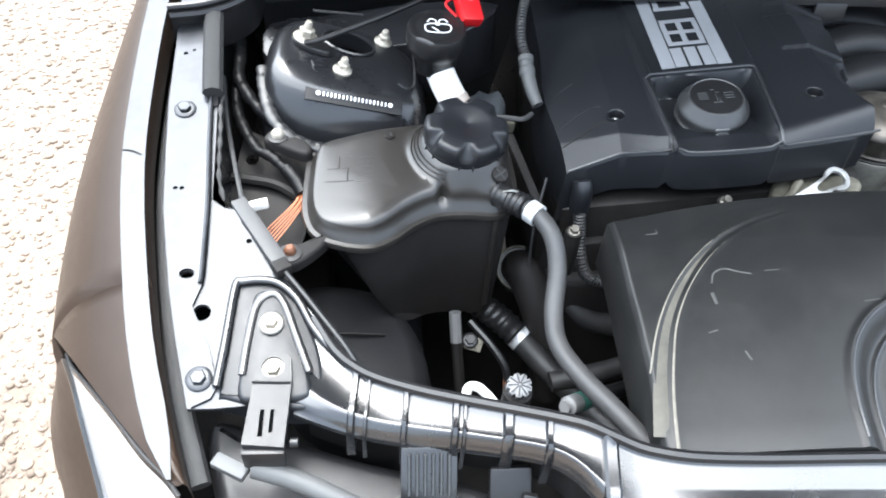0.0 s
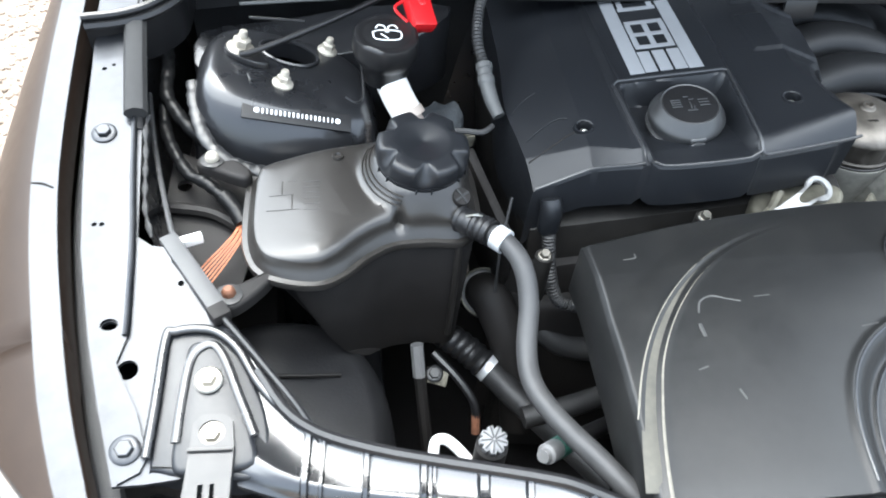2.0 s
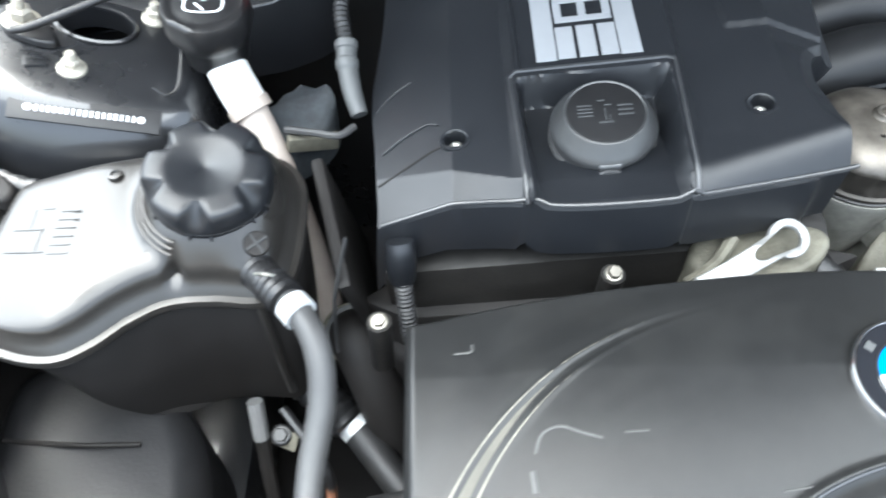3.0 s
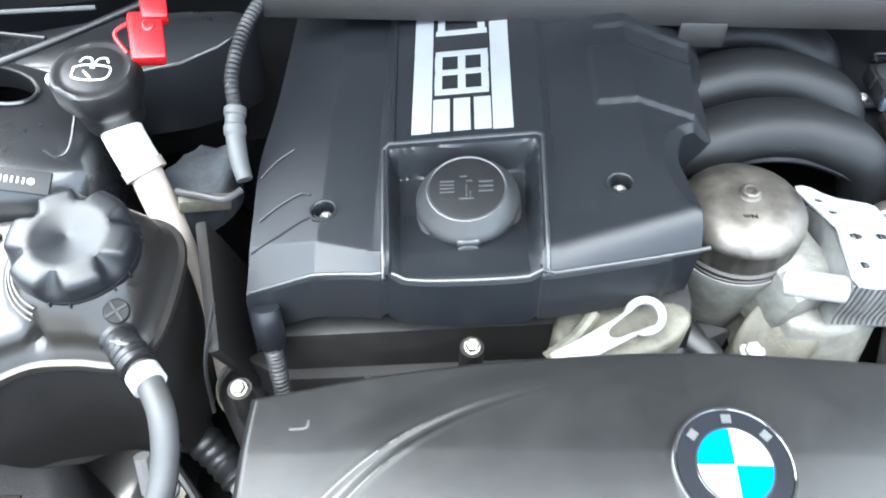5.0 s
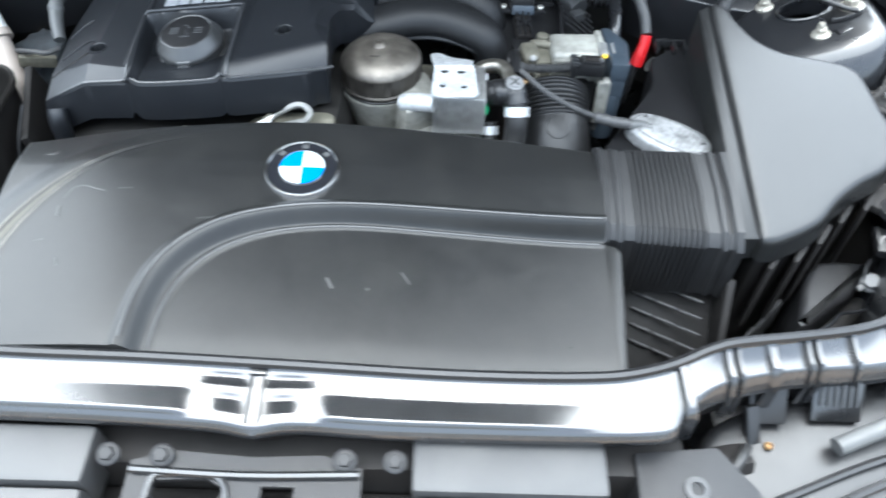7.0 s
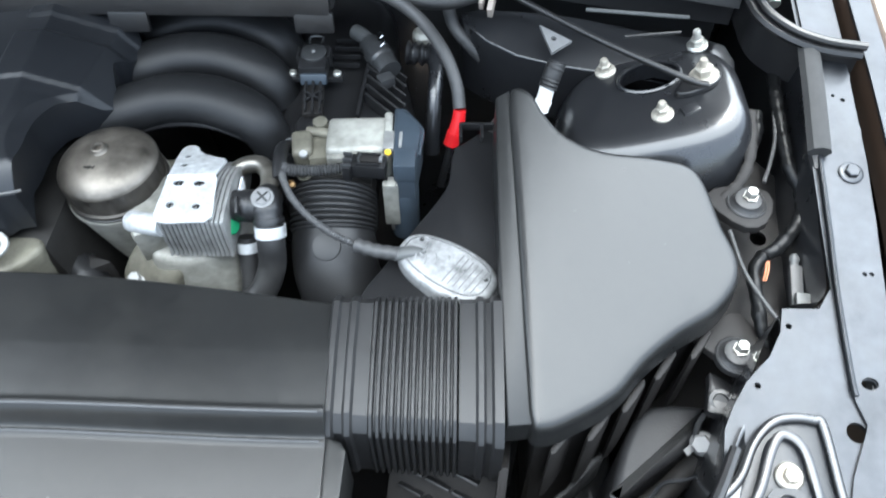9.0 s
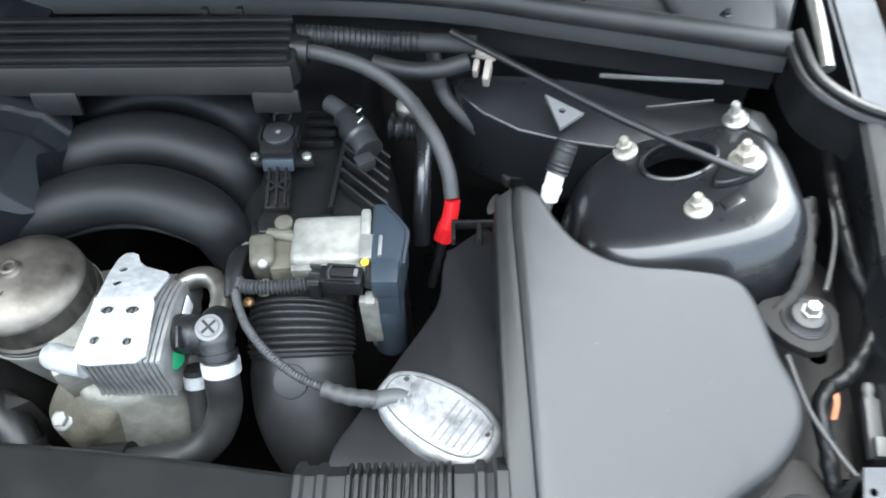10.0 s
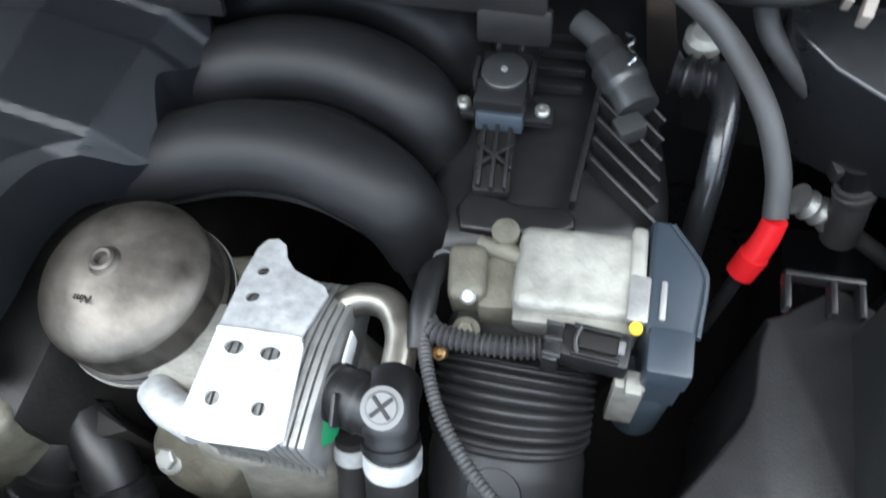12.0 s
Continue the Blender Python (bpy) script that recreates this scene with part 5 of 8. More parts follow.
def build_washer():
    w = thing("washer_filler", "black washer filler cap on a white plastic neck", "washer filler", (-0.43, 0.73, 0.80))
    c, ax = (-0.448, 0.755, 0.915), (0.03, -0.10, 1)
    cap = part("cap", lathe([(0.024, -0.022), (0.026, -0.004), (0.029, 0.002), (0.0325, 0.006), (0.034, 0.012), (0.0335, 0.026), (0.032, 0.0295), (0.028, 0.0305), (0.0255, 0.029), (0.022, 0.030), (0, 0.0305)], c, ax, 48, 3, 0.06, (3, 4, 5, 6)), M_BLACK, w, "black hinged cap", angle=50)
    m = Matrix.Translation(c) @ turned(ax)
    bm = None
    # windscreen outline with a wiper and two spray arcs
    for pts in ([(-0.014, 0.000), (-0.011, -0.011), (0.011, -0.011), (0.014, 0.000), (0.007, 0.003), (-0.007, 0.003), (-0.014, 0.000)], [(0.001, -0.010), (-0.006, -0.003)],
                [(-0.001, 0.000), (-0.002, 0.009), (-0.008, 0.011), (-0.011, 0.006)], [(0.001, 0.000), (0.002, 0.009), (0.008, 0.011), (0.011, 0.006)]):
        b = tube([(x, y, 0.0310) for x, y in pts], 0.0008, 6, 4, flat=0.5)
        b.transform(m)
        bm = b if bm is None else join(bm, b)
    part("wash_symbol", bm, M_WRITING, cap, "white windscreen wash symbol")
    part("neck", tube([(-0.444, 0.748, 0.895), (-0.436, 0.737, 0.880), (-0.425, 0.724, 0.864)], 0.0165, 20, 4), M_WHITE, w, "white plastic neck")
    part("neck_band", tube([(-0.4275, 0.727, 0.8675), (-0.423, 0.722, 0.8615)], 0.0178, 20, 2), M_NECK, w)
    part("pipe", tube([(-0.425, 0.724, 0.864), (-0.411, 0.702, 0.843), (-0.397, 0.677, 0.815), (-0.382, 0.650, 0.77), (-0.370, 0.625, 0.70)], 0.0135, 16, 5), M_NECK, w, "yellowed filler pipe")
    part("strap", tube([(-0.425, 0.770, 0.946), (-0.437, 0.785, 0.953), (-0.425, 0.796, 0.957)], 0.0016, 8, 6), M_RED, w, "thin red strap")
    tag = thing("red_tag", "red plastic clip beside the washer cap", "tag", (-0.41, 0.785, 0.94))
    part("tag", box((-0.412, 0.783, 0.950), (0.026, 0.040, 0.016), 0.004, (28, 10, 18)), M_RED, tag)
    part("tag_head", box((-0.408, 0.803, 0.962), (0.020, 0.020, 0.016), 0.004, (28, 10, 18)), M_RED, tag)
    part("eyelet", lathe([(0.005, 0), (0.005, 0.003), (0.003, 0.0035), (0.0025, 0.001), (0, 0.001)], (-0.410, 0.788, 0.958), (0.1, -0.45, 0.9), 16), M_RED, tag)
    hk = thing("wire_hook", "black wire hook clipped to the strut tower", "wire hook", (-0.477, 0.72, 0.89))
    part("wire", tube([(-0.474, 0.765, 0.915), (-0.472, 0.735, 0.903), (-0.473, 0.715, 0.895), (-0.480, 0.708, 0.894), (-0.490, 0.712, 0.898)], 0.0014, 6, 6), M_BLACK, hk)


def build_left_small():
    # rubber ears that hold the tank
    for x, y, z, rust in ((-0.616, 0.648, 0.876, False), (-0.591, 0.492, 0.866, True)):
        m = thing("tank_mount", "black tank mounting ear with " + ("a rusty bolt" if rust else "a zinc bolt"), "mount", (x, y, z - 0.01), "tank mounts")
        ear = [(x - 0.014, y - 0.004), (x - 0.010, y + 0.011), (x + 0.006, y + 0.013), (x + 0.035, y + (-0.012 if not rust else 0.03)), (x + 0.030, y + (-0.026 if not rust else 0.012)), (x + 0.004, y - 0.013)]
        part("ear", slab(ear, z - 0.002, z - 0.014, 0.004), M_DEEP, m)
        part("washer", lathe([(0.011, 0), (0.011, 0.002), (0.008, 0.003), (0, 0.003)], (x, y, z - 0.003), seg=20), M_RUBBER, m)
        part("bolt", lathe([(0.0066 - 0.0008 * rust, 0), (0.0066 - 0.0008 * rust, 0.004), (0.0052 - 0.0006 * rust, 0.0066), (0.003, 0.0080), (0, 0.0080)], (x, y, z - 0.001), seg=8 if rust else 14), M_RUST if rust else M_CREAM, m)
    # wiring beside the rail
    w = thing("wiring_loom", "taped black wiring loom along the inner wing", "wiring loom", (-0.65, 0.68, 0.84), "wiring looms")
    part("main_run", tube([(-0.676, 0.83, 0.888), (-0.668, 0.775, 0.890), (-0.665, 0.735, 0.886), (-0.650, 0.706, 0.880), (-0.632, 0.690, 0.868), (-0.60, 0.672, 0.850), (-0.575, 0.655, 0.83)], lambda s: 0.0066 + 0.0008 * math.sin(s * 310) * math.sin(s * 97 + 1), 12, 14), M_TAPE, w)
    part("branch", tube([(-0.668, 0.770, 0.882), (-0.668, 0.720, 0.872), (-0.660, 0.685, 0.868), (-0.640, 0.645, 0.862), (-0.622, 0.632, 0.860), (-0.604, 0.614, 0.855)], lambda s: 0.0058 + 0.0008 * math.sin(s * 350 + 2) * math.sin(s * 120), 12, 14), M_TAPE, w)
    part("tape_end", tube([(-0.606, 0.618, 0.856), (-0.594, 0.602, 0.852), (-0.587, 0.588, 0.848)], 0.0080, 12, 4), M_TAPE, w, "black tape")
    part("thin_cable", tube([(-0.683, 0.74, 0.884), (-0.673, 0.682, 0.876), (-0.662, 0.634, 0.876), (-0.653, 0.599, 0.876), (-0.642, 0.558, 0.876), (-0.637, 0.543, 0.876)], 0.0024, 8, 8), M_GREYHOSE, w)
    for k in range(6):
        u = 0.0024 * (k - 2.5)
        part("wire", tube([(-0.5875 + 0.4 * u, 0.594, 0.849), (-0.5905 + 0.7 * u, 0.576 - 0.5 * u, 0.8475 + 0.0012 * (k % 2)), (-0.6000 + 0.8 * u, 0.558 - 0.8 * u, 0.846), (-0.6120 + u, 0.540 - u, 0.843), (-0.6250 + u, 0.522 - u, 0.838)], 0.0008, 6, 6), M_COPPER, w, "orange-brown wire")
    p = thing("white_connector", "small white plastic plug on a wire", "connector", (-0.628, 0.553, 0.866))
    part("plug", box((-0.628, 0.553, 0.866), (0.022, 0.008, 0.008), 0.0015, (0, -6, 14)), M_WHITE, p)
    # shelf below the loom
    sh = thing("wing_shelf", "dark inner wing shelf with a round hole", "body panel", (-0.63, 0.60, 0.82))
    part("shelf", sheet([(-0.672, 0.52), (-0.600, 0.50), (-0.585, 0.56), (-0.585, 0.66), (-0.66, 0.70)], [ring2(-0.648, 0.655, 0.007), ring2(-0.632, 0.556, 0.004, 10)], lambda x, y: 0.828 + 0.16 * (y - 0.6), 0.004), M_DEEP, sh)
    part("fold", tube([(-0.665, 0.625, 0.838), (-0.62, 0.615, 0.838), (-0.59, 0.595, 0.836)], 0.006, 8, 5), M_DEEP, sh)
    # release lever and cable
    r = thing("release_cable", "grey plastic sleeve and black bonnet release cable", "cable", (-0.60, 0.47, 0.87))
    a, b = Vector((-0.643, 0.546, 0.878)), Vector((-0.595, 0.468, 0.872))
    ang = math.degrees(math.atan2(b.y - a.y, b.x - a.x))
    part("sleeve", box((a + b) / 2, ((b - a).length, 0.015, 0.009), 0.002, (0, 3, ang)), M_BUMPER, r, "flat grey sleeve")
    part("collar", box((-0.5955, 0.4665, 0.873), (0.014, 0.015, 0.011), 0.002, (0, 0, ang)), M_DEEP, r)
    part("rod", tube([(-0.592, 0.462, 0.873), (-0.575, 0.440, 0.870), (-0.555, 0.413, 0.866), (-0.536, 0.388, 0.860), (-0.52, 0.365, 0.848)], 0.0026, 8, 5), M_BLACK, r)
    # dark intake trunk below the tank
    d = thing("brake_duct", "large matt black plastic air trunk low beside the tank", "air trunk", (-0.52, 0.46, 0.70))
    part("trunk", slab([(-0.612, 0.560), (-0.616, 0.47), (-0.59, 0.40), (-0.52, 0.365), (-0.465, 0.385), (-0.455, 0.45), (-0.470, 0.52), (-0.52, 0.565)], lambda x, y: 0.735 + 0.02 * (y - 0.44) - 0.15 * max(0.0, x + 0.545) - 5.0 * max(0.0, x + 0.515) ** 2, 0.50, 0.024, 6, 6), M_PLATEBLACK, d, angle=60)
    part("trunk_lip", tube([(-0.606, 0.500, 0.7365), (-0.57, 0.497, 0.7365), (-0.54, 0.496, 0.7355), (-0.505, 0.499, 0.7290)], 0.0020, 8, 5), M_DEEP, d)
    tr = thing("coolant_pipe", "black lower coolant pipe with steel band", "hose", (-0.36, 0.52, 0.66), "lower hoses")
    part("coupling", tube([(-0.40, 0.575, 0.690), (-0.372, 0.556, 0.680), (-0.352, 0.538, 0.672)], ribbed(0.016, 0.0014, 0.010), 16, 10), M_BLACK, tr)
    clamp("band", (-0.354, 0.546, 0.668), (-0.344, 0.536, 0.664), 0.0165, tr)
    part("pipe", tube([(-0.352, 0.543, 0.667), (-0.320, 0.505, 0.655), (-0.28, 0.455, 0.65), (-0.24, 0.40, 0.65)], 0.0145, 14, 5), M_RUBBER, tr)
    el = thing("radiator_elbow", "wide black radiator hose elbow with open collar", "hose", (-0.33, 0.55, 0.70), "lower hoses")
    mouth, aim = Vector((-0.348, 0.600, 0.720)), Vector((-0.05, -0.55, 0.83)).normalized()
    part("elbow", tube([mouth - aim * 0.050, mouth - aim * 0.010, mouth + aim * 0.006 + Vector((0.002, -0.003, 0)), (-0.3380, 0.578, 0.716), (-0.3250, 0.556, 0.690), (-0.3130, 0.536, 0.645), (-0.305, 0.52, 0.58)], 0.0215, 22, 6), M_DEEP, el, angle=60)
    turn = Matrix.Translation(mouth) @ turned(aim)
    circle = [Vector((0.0262 * math.cos(a), 0.0262 * math.sin(a), 0.0)) for a in np.linspace(0, 2 * math.pi, 37)]
    part("collar", tube([turn @ p for p in circle], 0.0013, 8, 1, False), M_CAST, el, "worn metal clamp ring")
    part("sleeve", tube([turn @ Vector((0, 0, h)) for h in (-0.030, -0.016, -0.002)], 0.0262, 30, 2), M_BLACK, el)
    lo = thing("lower_hose", "black hose looping low beside the engine", "hose", (-0.24, 0.50, 0.66), "lower hoses")
    part("hose", tube([(-0.31, 0.61, 0.72), (-0.290, 0.575, 0.695), (-0.265, 0.555, 0.680), (-0.225, 0.548, 0.675), (-0.18, 0.548, 0.672)], 0.014, 14, 6), M_RUBBER, lo)
    part("stub", tube([(-0.33, 0.455, 0.70), (-0.28, 0.462, 0.705), (-0.22, 0.475, 0.71), (-0.18, 0.48, 0.71)], 0.011, 12, 5), M_RUBBER, lo)
    # upright bracket rod, bolt on its strap, rust-brown cable end
    u = thing("fan_strut", "dark upright strut with a bolted metal strap", "strut", (-0.43, 0.44, 0.66))
    part("strut", tube([(-0.4260, 0.535, 0.700), (-0.4215, 0.505, 0.655), (-0.4170, 0.478, 0.610)], 0.0065, 8, 3), M_DEEP, u)
    part("bare_end", tube([(-0.4270, 0.5415, 0.712), (-0.4245, 0.522, 0.682)], 0.0068, 8, 2), M_BUTTON, u, "bare grey upper end")
    part("strap", box((-0.4060, 0.524, 0.676), (0.024, 0.016, 0.003), 0.0015, (38, 0, -22)), M_CAST, u)
    part("bolt", hexbolt((-0.4085, 0.5255, 0.680), 0.0062, 0.006, (0, -0.4, 1)), M_BLACK, u)
    part("cable", tube([(-0.408, 0.545, 0.690), (-0.386, 0.520, 0.680), (-0.370, 0.500, 0.665), (-0.3665, 0.488, 0.650)], 0.0045, 8, 6), M_BLACK, u)
    part("cable_end", tube([(-0.3668, 0.490, 0.652), (-0.3670, 0.477, 0.636)], 0.0048, 8, 3), M_RUST, u, "rust-orange cable end")
    g = thing("bleed_screw", "grey ribbed plastic bleed screw on the radiator neck", "bleed screw", (-0.397, 0.345, 0.84))
    part("stem", lathe([(0.012, -0.06), (0.012, -0.006), (0.008, -0.002)], (-0.3975, 0.3480, 0.860), seg=20), M_DEEP, g)
    part("screw_head", lathe([(0.0085, -0.004), (0.0105, 0.000), (0.0100, 0.005), (0.0060, 0.0065), (0, 0.0070)], (-0.3978, 0.3470, 0.8615), (0, -0.25, 1), 72, 9, 0.22, (0, 1, 2)), M_BUTTON, g)
    for k in range(9):
        a = 2 * math.pi * (k + 0.5) / 9
        b = box((0.0052 * math.cos(a), 0.0052 * math.sin(a), 0.0066), (0.0088, 0.0012, 0.0014), 0.0004, (0, 0, math.degrees(a)), 1)
        b.transform(Matrix.Translation((-0.3978, 0.3470, 0.8615)) @ turned((0, -0.25, 1)))
        part("spoke", b, M_BUMPER, g)
    k = thing("white_hook", "white painted steel hook behind the front panel", "hook", (-0.42, 0.36, 0.84))
    part("hook", tube([(-0.437, 0.360, 0.822), (-0.434, 0.369, 0.827), (-0.425, 0.368, 0.828), (-0.412, 0.355, 0.823), (-0.400, 0.340, 0.813)], 0.0042, 10, 6), M_WHITE, k)
    q = thing("green_coupling", "grey hose coupling with a green band", "hose coupling", (-0.33, 0.375, 0.79))
    part("coupling", tube([(-0.3500, 0.3580, 0.810), (-0.3400, 0.3650, 0.804), (-0.320, 0.379, 0.79)], lambda u: 0.0055 + 0.0030 * smoothstep(0.004, 0.006, u), 16, 8), M_BUTTON, q)
    part("band", tube([(-0.3350, 0.3685, 0.8005), (-0.3265, 0.3745, 0.7945)], 0.0089, 18, 2), M_TEAL, q, "dull green band")
    part("pipe", tube([(-0.324, 0.376, 0.793), (-0.29, 0.398, 0.77), (-0.25, 0.42, 0.75)], 0.0075, 12, 4), M_BLACK, q)


build_tank()
build_tank_hose()
build_washer()
build_left_small()


# ---------------------------------------------------------------- engine cover
def cover_z(x, y):
    return 0.9345 + 0.128 * (x + 0.057) + 0.045 * (y - 0.65)


COVER_X0 = curve_of([(0.55, -0.322), (0.60, -0.318), (0.66, -0.322), (0.72, -0.326), (0.80, -0.320), (0.98, -0.316)])
COVER_X1 = curve_of([(0.55, -0.006), (0.60, -0.006), (0.62, -0.007), (0.647, -0.009), (0.672, -0.011), (0.692, -0.007), (0.705, 0.000), (0.713, 0.012), (0.720, 0.028), (0.7275, 0.0365), (0.736, 0.035), (0.757, 0.0295), (0.774, 0.0268), (0.785, 0.033), (0.802, 0.040), (0.825, 0.0375), (0.838, 0.028), (0.858, -0.002), (0.98, -0.004)])


cover_bow = curve_of([(-0.33, 0.598), (-0.31, 0.597), (-0.26, 0.5955), (-0.222, 0.5925), (-0.200, 0.5855), (-0.165, 0.583), (-0.125, 0.583), (-0.105, 0.5865), (-0.05, 0.5965), (0.0, 0.6065), (0.05, 0.617)])


def recess_sides(y):
    """The two side walls of the filler recess."""
    return -0.213 - 0.06 * (y - 0.582), -0.1134 + 0.015 * (y - 0.585)


def cover_top(x, y):
    """Height of the moulded cover: flat facets with crisp edges."""
    z = cover_z(x, y)
    bow = cover_bow(x)
    # sloping front band: one facet either side of the filler recess
    if x < -0.2135:
        back = 0.606 + 0.285 * max(0.0, -0.2215 - x)
        z -= 0.0088 * (1 - ramp01(bow, max(back, bow + 0.004), y)) * ramp01(-0.2135, -0.2200, x)
    elif x > -0.1134:
        back = 0.604 + 0.25 * (x + 0.1134)
        z -= (0.009 + 0.012 * ramp01(-0.1134, -0.008, x)) * (1 - ramp01(bow, back, y)) ** 1.7
    else:
        z -= 0.004 * (1 - ramp01(0.582, 0.610, y))
    # raised middle that carries the print
    z += 0.0055 * ramp01(-0.2265, -0.2205, x) * (1 - ramp01(-0.106, -0.100, x)) * ramp01(0.595, 0.70, y)
    # left shoulder
    z -= 0.024 * (1 - ramp01(-0.327, -0.266, x))
    # right shoulder, falling to the runners in two slopes
    knee = 0.012 + 0.13 * (y - 0.73)
    z -= (0.50 * min(max(0.0, x + 0.035), knee + 0.035) + 1.5 * max(0.0, x - knee)) * ramp01(0.66, 0.715, y)
    # hollow round the oil filter
    z -= 0.55 * max(0.0, 0.066 - math.hypot(x - 0.0416, y - 0.6687)) * ramp01(0.60, 0.63, y)
    # raised fields right of the print
    z += 0.0024 * ramp01(-0.0665, -0.0625, x) * ramp01(0.7285, 0.7335, y) * (1 - ramp01(0.792, 0.797, y))
    z += 0.0024 * ramp01(-0.0615, -0.0585, x) * ramp01(0.8155, 0.8205, y)
    # filler recess: steep walls, floor rising to the front edge
    w0, w1 = recess_sides(y)
    inx = ramp01(w0, w0 + 0.007, x) * (1 - ramp01(w1 - 0.007, w1, x))
    z -= inx * (1 - ramp01(0.685, 0.693, y)) * (0.003 + 0.019 * ramp01(0.588, 0.650, y))
    edge = ramp01(w0 - 0.006, w0 - 0.004, x) * (1 - ramp01(w1 + 0.004, w1 + 0.006, x)) * (1 - ramp01(0.6985, 0.7005, y))
    z += 0.0014 * edge * (1 - inx * (1 - ramp01(0.685, 0.693, y)))
    return z


def build_cover():
    c = thing("engine_cover", "black moulded plastic engine cover with silver print", "engine cover", (-0.15, 0.75, 0.80))
    bm = bmesh.new()
    g = []
    ny, nx = 230, 210
    wells = ((-0.264, 0.646), (-0.057, 0.652))
    for j in range(ny + 1):
        y = 0.598 + 0.36 * j / ny
        a, b = COVER_X0(y), COVER_X1(y)
        row = []
        for i in range(nx + 1):
            x = a + (b - a) * i / nx
            yy = y
            # the front edge bows forward under the filler
            bow = cover_bow(x)
            yy = bow + (0.958 - bow) * j / ny
            row.append(bm.verts.new((x, yy, cover_top(x, yy))))
        g.append(row)
    for j in range(ny):
        for i in range(nx):
            mx, my = g[j][i].co.x, g[j][i].co.y
            if min(math.hypot(mx - wx, my - wy) for wx, wy in wells) > 0.0075:
                bm.faces.new((g[j][i], g[j][i + 1], g[j + 1][i + 1], g[j + 1][i]))
    rim = [g[0][i] for i in range(nx + 1)] + [g[j][nx] for j in range(1, ny + 1)] + [g[ny][i] for i in range(nx - 1, -1, -1)] + [g[j][0] for j in range(ny - 1, 0, -1)]
    prev = rim
    for dz, out in ((0.0025, 0.0012), (0.022, 0.004), (0.043, 0.006)):
        ring = []
        for v in rim:
            o = Vector((v.co.x + 0.15, v.co.y - 0.76, 0))
            o.normalize()
            zf = cover_top(v.co.x, v.co.y) - dz * 0.9 * ramp01(-0.295, -0.325, v.co.x)
            out *= 1 - ramp01(-0.03, -0.01, v.co.x)
            ring.append(bm.verts.new((v.co.x + o.x * out, v.co.y + o.y * out, zf - dz)))
        bridge(bm, prev, ring)
        prev = ring
    part("shell", bm, M_COVER, c, angle=16)
    for x, y in ((-0.264, 0.646), (-0.057, 0.652)):
        z = cover_top(x, y)
        part("screw_well", lathe([(0.0090, -0.018), (0.0106, -0.0015), (0.0104, 0.0006), (0.0092, 0.0008), (0.0082, 0.0), (0.0076, -0.014), (0, -0.014)], (x, y, z), (-0.12, 0, 1), 28), M_COVER, c, "deep round screw hole")
        part("screw", lathe([(0.0056, -0.013), (0.0056, -0.008), (0.004, -0.006), (0.002, -0.006), (0, -0.008)], (x, y, z), (-0.12, 0, 1), 14), M_STEEL, c, "recessed screw")
    part("nose", tube([(-0.303, 0.588, 0.868), (-0.302, 0.582, 0.858), (-0.302, 0.580, 0.835)], lambda s: 0.010 + 0.001 * math.sin(s * 90), 14, 5), M_COVER, c, "rounded lug")
    part("split_line", tube([(x, y, cover_top(x, y) + 0.0003) for x, y in ((-0.318, 0.628), (-0.30, 0.634), (-0.282, 0.641), (-0.272, 0.643))], 0.0009, 6, 4), M_DEEP, c)
    part("edge_line", tube([(x, y, cover_top(x, y) + 0.0008) for x, y in ((-0.322, 0.700), (-0.310, 0.712), (-0.296, 0.718))], 0.0008, 6, 4), M_COVER, c)
    part("edge_line", tube([(x, y, cover_top(x, y) + 0.0008) for x, y in ((-0.316, 0.655), (-0.30, 0.664), (-0.284, 0.668), (-0.276, 0.664))], 0.0008, 6, 4), M_COVER, c)
    part("side_line", tube([(x, y, cover_top(x, y) + 0.0004) for x, y in ((-0.2165, 0.70), (-0.2180, 0.75), (-0.2195, 0.80), (-0.221, 0.86))], 0.0015, 6, 4), M_COVER, c)
    # rounded edges in lighter plastic, so their highlight is partly painted
    def bead(pts, r=0.0016):
        part("edge_bead", tube([(x, y, cover_top(x, y) + 0.0002) for x, y in pts], r, 8, 1), M_EDGE, c)
    lo, hi = (lambda y: recess_sides(y)[0] - 0.004), (lambda y: recess_sides(y)[1] + 0.004)
    ys = np.linspace(0.586, 0.696, 18)
    bead([(lo(y), y) for y in ys] + [(x, 0.6992) for x in np.linspace(lo(0.70) + 0.005, hi(0.70) - 0.005, 16)] + [(hi(y), y) for y in ys[::-1]])
    bead([(x, cover_bow(x) + 0.0012) for x in np.linspace(-0.316, 0.0, 40)])
    # silver print: plain stripes and blocks
    pr = part("print_block", box((-0.166, 0.790, cover_top(-0.166, 0.79) - 0.0015), (0.078, 0.168, 0.003), 0.0005, (2.6, -7.3, 0), 1), M_COVER, c)
    tilt = pose(-0.166, 0.790, cover_top(-0.166, 0.79) + 0.0005, 2.6, -7.3, 0)
    def bar(x, y, w, h):
        b = box((x, y, 0), (w, h, 0.0008), 0.0002, seg=1)
        b.transform(tilt)
        part("stripe", b, M_LOGO, pr, "silver-grey stripe")
    bar(-0.0306, 0.0, 0.0150, 0.166)
    bar(0.0306, 0.0, 0.0150, 0.166)
    for x in (-0.0156, 0.0, 0.0156):
        bar(x, -0.065, 0.0128, 0.034)
    for y, h in ((-0.040, 0.006), (-0.018, 0.006), (0.004, 0.006), (0.030, 0.006), (0.052, 0.006), (0.074, 0.006)):
        bar(0.0, y, 0.042, h)
